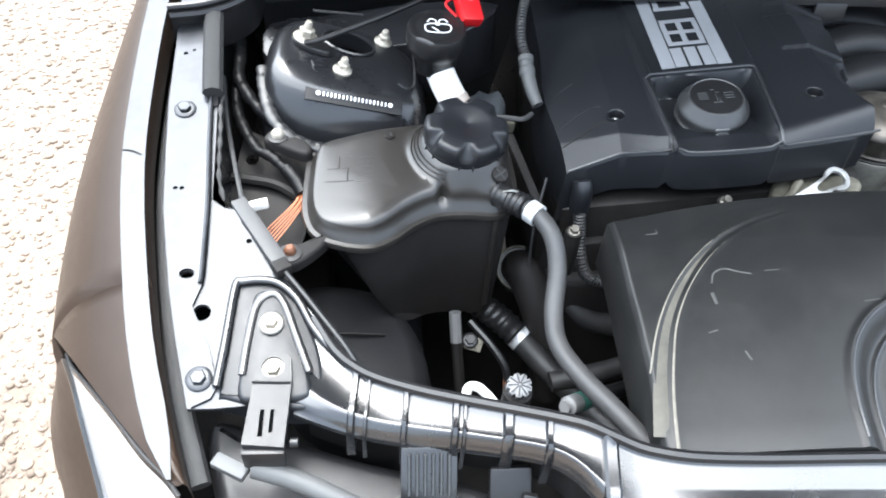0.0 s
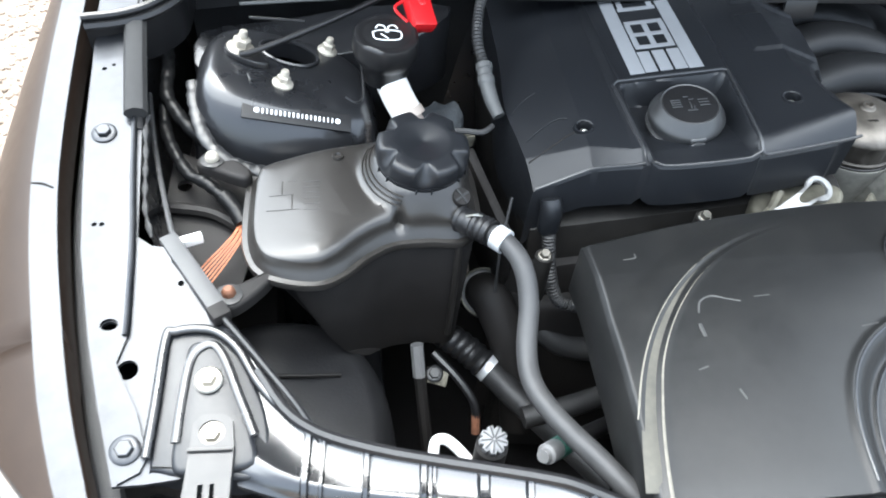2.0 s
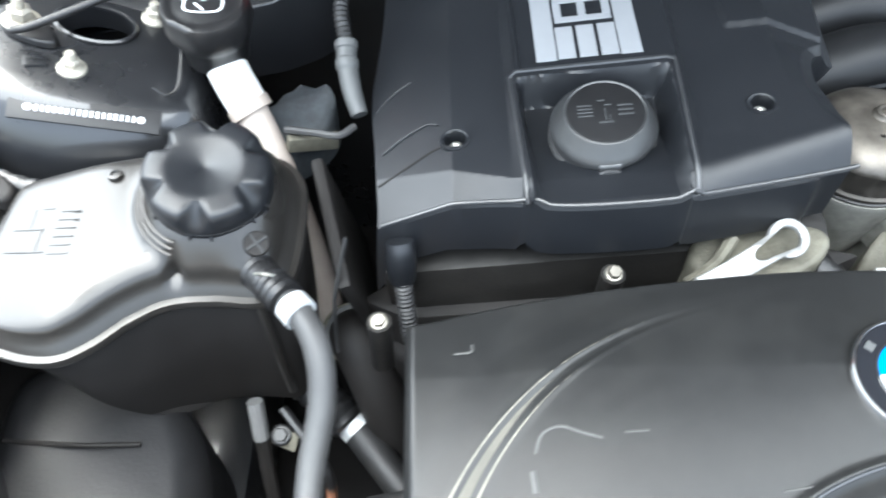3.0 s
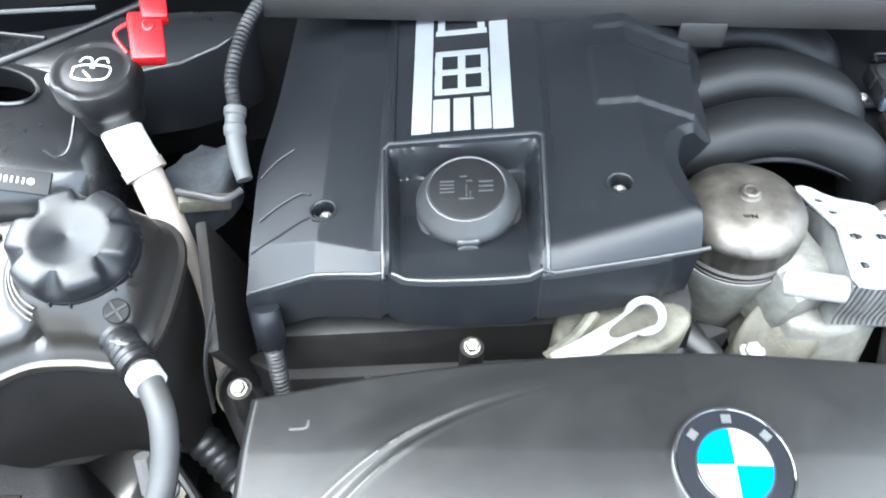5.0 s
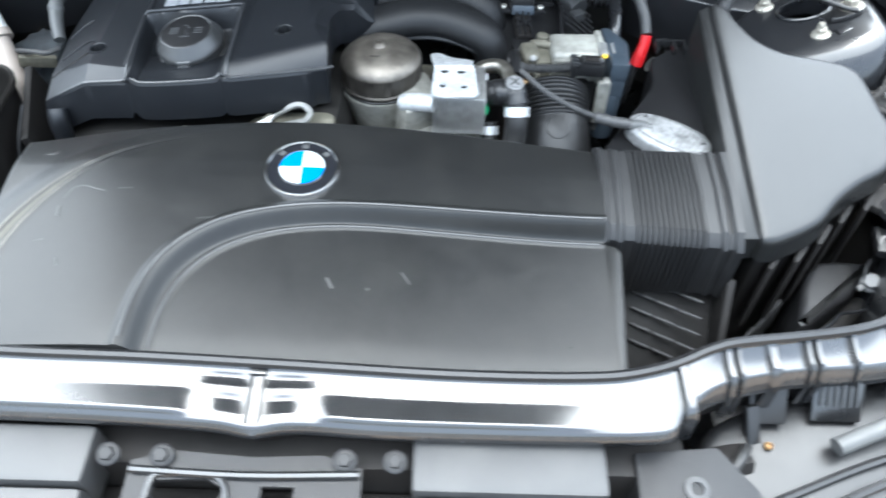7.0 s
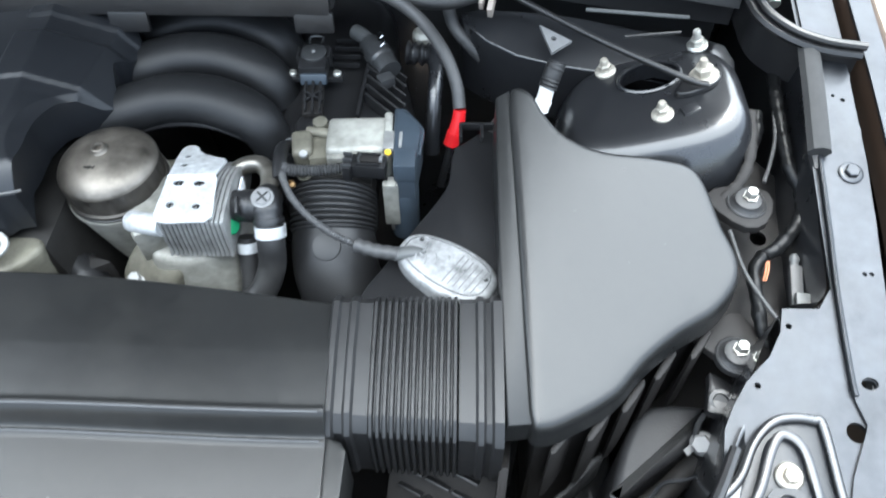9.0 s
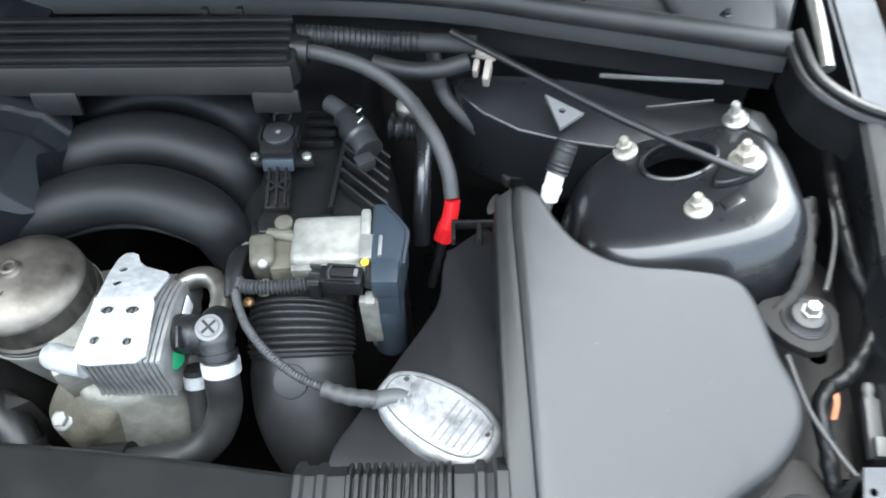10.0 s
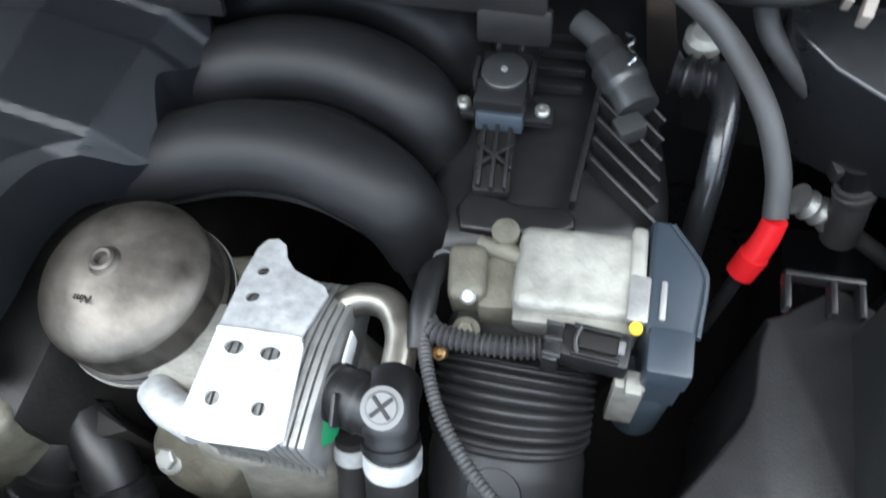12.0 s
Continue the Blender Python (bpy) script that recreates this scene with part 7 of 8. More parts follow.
# ---------------------------------------------------------------- intake manifold
def build_manifold():
    m = thing("intake_manifold", "black plastic intake manifold with curved runners", "intake manifold", (0.15, 0.85, 0.75))
    for y in (0.760, 0.826, 0.892, 0.958):
        pts = [(-0.005, y - 0.014, 0.868), (0.035, y - 0.008, 0.879), (0.075, y + 0.000, 0.8865), (0.115, y + 0.001, 0.886), (0.150, y - 0.006, 0.878), (0.170, y - 0.014, 0.866), (0.182, y - 0.021, 0.838)]
        part("runner", tube(pts, lambda s: 0.0275 - 0.004 * smoothstep(0.15, 0.22, s), 24, 6, flat=0.85), M_RUNNER, m)
        part("runner_flange", tube([(x, yy - 0.022, z - 0.012) for x, yy, z in pts[1:]], 0.0045, 8, 5), M_BLACK, m)
    part("plenum", slab([(0.175, 0.735), (0.225, 0.728), (0.262, 0.735), (0.310, 0.752), (0.322, 0.80), (0.300, 0.90), (0.28, 0.99), (0.18, 0.99), (0.185, 0.86)], lambda x, y: 0.856 - 0.25 * max(0, x - 0.25), 0.60, 0.022, 5, 5), M_BLACK, m)
    for k in range(6):
        y = 0.776 + 0.0145 * k
        part("rib", box((0.2895, y + 0.006, 0.8530), (0.052, 0.0026, 0.014), 0.0008, (0, 22, -32)), M_BLACK, m)
    part("rib_edge", box((0.268, 0.815, 0.8600), (0.004, 0.100, 0.010), 0.0012, (0, 0, -4)), M_BLACK, m)
    part("front_ledge", slab([(0.205, 0.742), (0.250, 0.745), (0.268, 0.752), (0.262, 0.764), (0.236, 0.762), (0.205, 0.768)], 0.8600, 0.84, 0.003, 2, 3), M_BLACK, m)
    for k in range(4):
        part("slot_bar", box((0.245, 0.846 + 0.014 * k, 0.862), (0.030, 0.003, 0.006), 0.001), M_BLACK, m)
    part("lug", box((0.217, 0.784, 0.864), (0.022, 0.040, 0.010), 0.003, (8, 0, 4)), M_DEEP, m)
    for x, turn, size in ((0.210, 4, 0.038), (0.2175, 4, 0.040), (0.225, 4, 0.038), (0.2175, 60, 0.024), (0.2175, -52, 0.024)):
        part("lug_rib", box((x, 0.784, 0.8695), (0.0024, size, 0.009), 0.0008, (8, 0, turn)), M_BLACK, m)
    s = thing("pressure_sensor", "black manifold pressure sensor held by two screws", "sensor", (0.216, 0.825, 0.865))
    part("body", box((0.2155, 0.828, 0.880), (0.030, 0.040, 0.018), 0.004), M_BLACK, s)
    part("disc", lathe([(0.0135, 0), (0.0135, 0.003), (0.012, 0.004), (0, 0.004)], (0.2155, 0.831, 0.888), seg=28), M_CAPGREY, s)
    part("disc_centre", lathe([(0.0022, 0.004), (0.0018, 0.0048), (0, 0.005)], (0.2155, 0.831, 0.888), seg=12), M_BUTTON, s)
    for dx in (-0.0162, 0.0162):
        part("side_clip", box((0.2155 + dx, 0.832, 0.884), (0.003, 0.016, 0.014), 0.001), M_BLACK, s)
    part("flange", box((0.216, 0.818, 0.869), (0.062, 0.014, 0.006), 0.003), M_BLACK, s)
    part("front_face", box((0.2165, 0.806, 0.876), (0.028, 0.006, 0.012), 0.002, (-20, 0, 0)), M_BLUEGREY, s)
    part("latch", tube([(0.209, 0.848, 0.889), (0.209, 0.858, 0.890), (0.222, 0.858, 0.890), (0.222, 0.848, 0.889)], 0.0014, 6, 3), M_CAPGREY, s)
    for x in (0.1925, 0.2395):
        part("screw", lathe([(0.0046, 0), (0.0046, 0.002), (0.0034, 0.0034), (0.0015, 0.0034), (0.0012, 0.0022), (0, 0.0022)], (x, 0.819, 0.872), seg=16), M_ZINC, s, "zinc screw")
    v = thing("vent_valve", "black tank vent valve with spring clip", "valve", (0.285, 0.855, 0.86))
    part("nozzle", tube([(0.252, 0.892, 0.872), (0.263, 0.882, 0.872), (0.272, 0.872, 0.870)], 0.0085, 14, 3), M_GREYRUB, v)
    part("body", tube([(0.268, 0.876, 0.868), (0.282, 0.856, 0.866), (0.294, 0.836, 0.862)], lambda t: 0.0120 + 0.0030 * smoothstep(0.012, 0.014, t) - 0.0015 * smoothstep(0.030, 0.032, t), 22, 14), M_CAPGREY, v)
    part("plug", box((0.290, 0.823, 0.860), (0.018, 0.014, 0.013), 0.003, (0, 0, 30)), M_CAPGREY, v)
    part("spring_clip", tube([(0.281, 0.874, 0.884), (0.286, 0.868, 0.886), (0.282, 0.862, 0.885), (0.288, 0.857, 0.885), (0.284, 0.850, 0.884)], 0.0011, 6, 6), M_CHROME, v)
    p = thing("breather_pipe", "glossy black breather pipe behind the throttle", "pipe", (0.335, 0.82, 0.82))
    part("coupling", tube([(0.312, 0.868, 0.862), (0.324, 0.866, 0.862), (0.336, 0.866, 0.862)], ribbed(0.0115, 0.0022, 0.008), 16, 10), M_BLACK, p)
    part("cap", lathe([(0.012, 0), (0.012, 0.008), (0.008, 0.012), (0, 0.013)], (0.328, 0.893, 0.862), (0, -0.1, 1), 20), M_ALU2, p)
    part("pipe", tube([(0.338, 0.872, 0.864), (0.344, 0.850, 0.860), (0.343, 0.822, 0.846), (0.341, 0.80, 0.822), (0.340, 0.785, 0.79)], 0.0082, 16, 6), M_TOWER, p)


def build_throttle():
    t = thing("throttle_motor", "cast aluminium throttle motor with blue-grey plastic cover", "throttle motor", (0.27, 0.69, 0.82))
    part("motor", box((0.2735, 0.7105, 0.872), (0.062, 0.047, 0.040), 0.008, (0, 0, 2), 4), M_ALU2, t, "pale cast motor housing")
    for k in range(5):
        part("cast_boss", lathe([(0.0026, 0), (0.0024, 0.0018), (0.0012, 0.0016), (0, 0.0010)], (0.2560 + 0.0075 * k, 0.6905 + 0.0004 * k, 0.8890), (0, -0.5, 1), 12), M_ALU2, t)
    part("cast_ledge", box((0.2740, 0.6850, 0.882), (0.058, 0.007, 0.010), 0.002, (0, 0, 2)), M_ALU2, t)
    part("motor_band", box((0.3015, 0.7125, 0.873), (0.008, 0.051, 0.043), 0.010, (0, 0, 2), 4), M_ALU2, t)
    part("lug", box((0.2185, 0.706, 0.866), (0.020, 0.030, 0.042), 0.006, (6, 0, 8), 3), M_CAST, t)
    part("lug", tube([(0.2345, 0.7275, 0.855), (0.2345, 0.7265, 0.891)], 0.0072, 18, 2), M_CAST, t)
    part("web", box((0.236, 0.706, 0.862), (0.026, 0.036, 0.036), 0.006, (0, 0, 8)), M_CAST, t)
    part("web", tube([(0.222, 0.722, 0.882), (0.234, 0.719, 0.884), (0.246, 0.716, 0.884)], 0.0048, 12, 4), M_CAST, t)
    part("lug_screw", lathe([(0.0042, 0), (0.0042, 0.004), (0.003, 0.005), (0, 0.005)], (0.2215, 0.692, 0.880), (0, -0.4, 1), 12), M_ALU, t)
    part("throttle_ring", lathe([(0.040, -0.02), (0.040, 0.006), (0.036, 0.010), (0, 0.010)], (0.250, 0.685, 0.848), (0, -0.35, 1), 40), M_DEEP, t)
    part("screw", hexbolt((0.222, 0.678, 0.868), 0.005, 0.006, (0, -0.3, 1)), M_CAST, t)
    part("brass_stub", lathe([(0.0038, 0), (0.0038, 0.005), (0.0025, 0.006), (0.0015, 0.003), (0, 0.003)], (0.212, 0.666, 0.866), (-0.2, -0.6, 1), 14), M_BRASS, t, "brass stub")
    cov = [(0.306, 0.742), (0.315, 0.743), (0.330, 0.725), (0.3335, 0.715), (0.3305, 0.686), (0.328, 0.664), (0.312, 0.663), (0.307, 0.685)]
    part("cover", slab(cov, lambda x, y: 0.894 - 0.2 * max(0.0, x - 0.318), 0.850, 0.003, 1, 3), M_BLUEGREY, t, "blue-grey plastic cover")
    part("cover_rim", tube([(0.3155, 0.7425, 0.890), (0.3300, 0.7250, 0.887), (0.3335, 0.7150, 0.886), (0.3310, 0.6860, 0.886)], 0.0024, 8, 3), M_BLUEGREY, t)
    part("connector_socket", box((0.3190, 0.6735, 0.886), (0.021, 0.023, 0.022), 0.003), M_BLUEGREY, t)
    part("lower_bowl", lathe([(0.0140, -0.06), (0.0150, 0.002), (0.0130, 0.006), (0, 0.007)], (0.3160, 0.6770, 0.848), seg=32), M_BLUEGREY, t, "round lower end of the cover")
    part("clip", join(box((0.3030, 0.6985, 0.8915), (0.010, 0.024, 0.007), 0.0015), box((0.3080, 0.7000, 0.8895), (0.008, 0.017, 0.006), 0.001), box((0.3140, 0.6990, 0.8915), (0.0030, 0.0200, 0.008), 0.001)), M_ALU, t)
    part("clip", join(box((0.3050, 0.6655, 0.842), (0.015, 0.008, 0.058), 0.002), box((0.3065, 0.6640, 0.872), (0.008, 0.012, 0.006), 0.0015)), M_ALU2, t)
    part("lower_tab", box((0.3060, 0.6720, 0.806), (0.008, 0.010, 0.018), 0.002), M_ALU, t)
    part("paint_dot", lathe([(0.0032, 0), (0.0030, 0.0016), (0, 0.002)], (0.303, 0.6835, 0.8925), seg=14), M_YELLOW, t, "yellow paint dot")
    c = thing("throttle_plug", "black connector plug with ribbed conduit", "connector", (0.28, 0.668, 0.885))
    part("plug", box((0.2855, 0.672, 0.886), (0.033, 0.0165, 0.016), 0.002, (0, 0, -4)), M_BLACK, c)
    part("latch", box((0.287, 0.6720, 0.8950), (0.018, 0.008, 0.004), 0.001, (0, 0, -4)), M_DEEP, c)
    for y in (0.6785, 0.6655):
        part("latch_rail", box((0.286, y, 0.8950), (0.022, 0.0022, 0.004), 0.0006, (0, 0, -4)), M_BLACK, c)
    part("latch_key", box((0.2975, 0.6712, 0.8965), (0.003, 0.006, 0.003), 0.0006, (0, 0, -4)), M_BUTTON, c, "pale latch key")
    part("latch_loop", tube([(0.2780, 0.6655, 0.8960), (0.2765, 0.6720, 0.8965), (0.2785, 0.6790, 0.8960)], 0.0012, 8, 4), M_CAPGREY, c)
    part("boot_frame", join(*[box((0.2665, y, 0.896), (0.0085, 0.0018, 0.004), 0.0005, (0, 0, -4)) for y in (0.6630, 0.6705, 0.6780)]), M_CAPGREY, c)
    part("rear_shell", box((0.2665, 0.6705, 0.886), (0.008, 0.020, 0.018), 0.002, (0, 0, -4)), M_BLACK, c)
    part("conduit", tube([(0.264, 0.669, 0.887), (0.245, 0.666, 0.887), (0.225, 0.666, 0.886), (0.209, 0.669, 0.884), (0.203, 0.676, 0.882)], ribbed(0.0048, 0.0012, 0.0030), 14, 56), M_GREYHOSE, c)
    part("branch_pipe", tube([(0.203, 0.660, 0.880), (0.201, 0.680, 0.884), (0.2005, 0.700, 0.880), (0.205, 0.715, 0.868)], 0.0068, 12, 6), M_BLACK, c)
    part("pipe_end", tube([(0.2035, 0.713, 0.8705), (0.2055, 0.717, 0.866)], 0.0078, 14, 2), M_GREYRUB, c)
    b = thing("intake_bellows", "black rubber intake bellows with smooth elbow", "intake hose", (0.25, 0.60, 0.78))
    ribs = lambda s: 0.0392 + 0.0034 * abs(math.sin(math.pi * (s - 0.001) / 0.0045)) ** 0.7 * (1 - smoothstep(0.037, 0.040, s)) + 0.0016 * smoothstep(0.038, 0.05, s)
    part("bellows", tube([(0.249, 0.676, 0.842), (0.249, 0.655, 0.834), (0.250, 0.632, 0.821), (0.2535, 0.610, 0.803), (0.2650, 0.592, 0.780), (0.2860, 0.580, 0.753), (0.312, 0.573, 0.730), (0.345, 0.570, 0.712)], ribs, 40, 56), M_BELLOW, b, angle=75)
    part("round_pad", lathe([(0.0135, 0.0), (0.0130, 0.0018), (0.0115, 0.0022), (0, 0.0022)], (0.2490, 0.6055, 0.8497), (-0.03, -0.55, 0.84), 28), M_BELLOW, b)
    for a0, a1, rr in (((0.2830, 0.5815, 0.7565), (0.2880, 0.5790, 0.7510), 0.0425), ((0.2960, 0.5770, 0.7440), (0.3010, 0.5755, 0.7395), 0.0430)):
        part("clamp", tube([a0, a1], rr, 36, 2), M_BLACK, b)


build_manifold()
build_throttle()


# ---------------------------------------------------------------- air filter box
BOX = [(0.4120, 0.6987), (0.4186, 0.7129), (0.4333, 0.7092), (0.4450, 0.6906), (0.4627, 0.6723), (0.4922, 0.6620), (0.5370, 0.6619), (0.5709, 0.6587), (0.5868, 0.6440), (0.5981, 0.6046), (0.6086, 0.5758), (0.6045, 0.5521), (0.5828, 0.5267), (0.5487, 0.5047), (0.5191, 0.4803), (0.4929, 0.4523), (0.4599, 0.4324), (0.4362, 0.4225), (0.4241, 0.4283), (0.4212, 0.4687), (0.4182, 0.5474), (0.4147, 0.6288)]


def box_z(x, y):
    return 0.8745 + 0.27 * (y - 0.4275) - 0.17 * (x - 0.411)


def build_airbox():
    a = thing("air_filter_box", "satin black plastic air filter box", "air filter box", (0.49, 0.58, 0.62))
    pts = np.array(glide(BOX, 6, True))
    nin = inward(pts)
    bm = bmesh.new()
    rings = []
    for off, dz in ((-0.001, -0.028), (0.0, -0.016), (0.0004, -0.008), (0.0012, -0.0042), (0.0028, -0.0016), (0.0052, -0.0004), (0.0080, 0.0)):
        rings.append([bm.verts.new((x, y, box_z(x, y) + dz)) for x, y in pts + nin * off])
    for p, q in zip(rings, rings[1:]):
        bridge(bm, p, q)
    bm.faces.new(rings[0])
    fill_top(bm, rings[-1], box_z, 4)
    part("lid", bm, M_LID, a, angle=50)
    bm = bmesh.new()
    rings = [[bm.verts.new((x, y, box_z(x, y) + dz)) for x, y in pts + nin * off] for off, dz in ((0.014, -0.24), (0.008, -0.09), (0.005, -0.027), (0.012, -0.026))]
    for p, q in zip(rings, rings[1:]):
        bridge(bm, p, q)
    bm.faces.new(rings[0])
    part("lower_box", bm, M_DEEP, a, "matt black lower half of the box")
    part("lid_edge", slab([(0.4293, 0.4284), (0.4256, 0.4978), (0.4223, 0.5997), (0.4183, 0.6929), (0.4132, 0.7106), (0.4009, 0.7019), (0.4014, 0.5941), (0.4037, 0.4935), (0.4062, 0.4251)], lambda x, y: box_z(x, y) - 0.0050, 0.84, 0.0025, 1, 3, smooth=False), M_DUCT, a)
    for x, y, w in ((0.470, 0.600, 0.005), (0.512, 0.560, 0.003), (0.545, 0.58, 0.003)):
        part("smudge", tube([(x - w, y, box_z(x - w, y) - 0.0002), (x, y + 0.001, box_z(x, y) - 0.0001), (x + w * 0.7, y + 0.001, box_z(x + w, y) - 0.0002)], 0.0009, 6, 3, flat=0.2), M_SCUFF, a, "small smudge")
    # lower wing towards the intake hose
    wing = [(0.420, 0.440), (0.420, 0.7090), (0.3700, 0.7085), (0.3650, 0.703), (0.3618, 0.690), (0.3608, 0.670), (0.3565, 0.655), (0.3435, 0.6337), (0.3318, 0.617), (0.315, 0.592), (0.300, 0.570), (0.286, 0.548), (0.292, 0.530), (0.360, 0.528), (0.395, 0.52)]
    part("wing", slab(wing, lambda x, y: 0.8765 + 0.055 * (y - 0.6) - 0.14 * (0.40 - x), 0.70, 0.0018, 2, 3), M_BLACK, a, "darker lower wing of the box")
    part("clip_frame", join(box((0.3870, 0.7260, 0.8865), (0.036, 0.003, 0.009), 0.001), *[box((x, 0.7170, 0.8860), (0.0032, 0.018, 0.008), 0.001) for x in (0.3706, 0.3910, 0.4035)]), M_BLACK, a)
    part("worn_edge", tube([(0.3265, 0.6080, 0.8640), (0.3345, 0.6185, 0.8662), (0.3455, 0.6345, 0.8690), (0.3530, 0.6470, 0.8707)], lambda s: 0.0006 + 0.0007 * abs(math.sin(s * 55)), 6, 8), M_SCUFF, a, "chalky worn edge")
    # ribbed lower wall
    for x, y in ((0.452, 0.436), (0.482, 0.448), (0.512, 0.472), (0.542, 0.500), (0.575, 0.520)):
        part("wall_rib", slab([(x - 0.010, y - 0.014), (x - 0.006, y - 0.018), (x + 0.012, y + 0.006), (x + 0.008, y + 0.010)], box_z(x, y) - 0.034, 0.74, 0.002, 2, 2, draft=0.0), M_DEEP, a)
    # slatted inlet low at the front
    k = thing("inlet_grille", "black slatted air inlet below the bellows", "grille", (0.37, 0.40, 0.76))
    part("back", box((0.360, 0.405, 0.752), (0.10, 0.010, 0.10), 0.002, (-52, 0, -8)), M_DEEP, k)
    for i in range(6):
        for j in range(3):
            part("slat", box((0.334 - 0.001 * i + 0.0225 * j, 0.450 - 0.0125 * i - 0.0115 * j, 0.800 - 0.011 * i), (0.0225, 0.009, 0.0022), 0.0008, (-50, 0, -27)), M_BLACK, k)
    part("frame", box((0.405, 0.40, 0.77), (0.008, 0.06, 0.10), 0.003, (-40, 0, -8)), M_DEEP, k)
    f = thing("foil_pad", "silver foil-wrapped oval sensor pad on the filter box", "foil pad", (0.36, 0.57, 0.865))
    c, d = Vector((0.3590, 0.5640)), Vector((0.84, -0.54))
    pr = Vector((0.54, 0.84))
    def oval(l0, l1, w):
        ring = []
        for t in np.linspace(0, 2 * math.pi, 33)[:-1]:
            cc, ss = (math.copysign(abs(q) ** 0.72, q) for q in (math.cos(t), math.sin(t)))
            ring.append(tuple(c + d * (l0 if cc < 0 else l1) * cc + pr * (w * ss * (1 - 0.18 * max(0.0, -cc)))))
        return ring
    zt = lambda x, y: 0.8815 + 0.02 * (y - 0.57) - 0.03 * (x - 0.36)
    part("pad", slab(oval(0.046, 0.046, 0.0265), zt, lambda x, y: zt(x, y) - 0.016, 0.006, 2, 4), M_FOIL, f)
    rnd = random.Random(12)
    for _ in range(9):
        u, w = rnd.uniform(-0.03, 0.036), rnd.uniform(-0.016, 0.016)
        p0 = c + d * u + pr * w
        p1 = p0 + pr * rnd.uniform(-0.012, 0.012) + d * rnd.uniform(-0.006, 0.006)
        part("crease", tube([(p0.x, p0.y, zt(*p0) + 0.0002), ((p0.x + p1.x) / 2 + 0.001, (p0.y + p1.y) / 2, zt(*p0) + 0.0006), (p1.x, p1.y, zt(*p1) + 0.0002)], 0.0010, 6, 3), M_FOIL, f)
    fold = oval(0.040, 0.040, 0.0205)
    part("fold_line", tube([(x, y, zt(x, y) - 0.0001) for x, y in fold + fold[:1]], 0.0006, 6, 2, False), M_GREYRUB, f, "grubby folded edge")
    for k in range(6):
        p0, p1 = c + d * (0.006 + 0.0052 * k) - pr * (0.0165 - 0.0006 * k), c + d * (0.0075 + 0.0052 * k) + pr * (0.0165 - 0.0008 * k)
        part("pleat", tube([(p0.x, p0.y, zt(*p0)), (p1.x, p1.y, zt(*p1))], 0.0006, 6, 2), M_BUTTON, f, "faint grey pleat")
    for u, w in ((-0.032, 0.010), (-0.034, -0.004), (0.036, 0.006)):
        p0 = c + d * u + pr * w
        part("dark_chip", lathe([(0.0022, 0), (0.0018, 0.0006), (0, 0.0006)], (p0.x, p0.y, zt(*p0)), seg=7), M_RUBBER, f)
    part("tail", tube([(0.348, 0.576, 0.876), (0.330, 0.577, 0.881), (0.314, 0.572, 0.884)], 0.0062, 12, 5, flat=0.7), M_GREYRUB, f, "grey cable boot")
    part("boot", tube([(0.318, 0.573, 0.884), (0.298, 0.575, 0.8855), (0.281, 0.580, 0.887)], ribbed(0.0060, 0.0006, 0.009), 12, 8), M_GREYHOSE, f, "worn grey boot")
    part("conduit", tube([(0.284, 0.579, 0.887), (0.262, 0.589, 0.889), (0.240, 0.606, 0.890), (0.222, 0.627, 0.890), (0.211, 0.648, 0.888), (0.205, 0.664, 0.884)], ribbed(0.0031, 0.0005, 0.0024), 10, 44), M_GREYHOSE, f)


build_airbox()


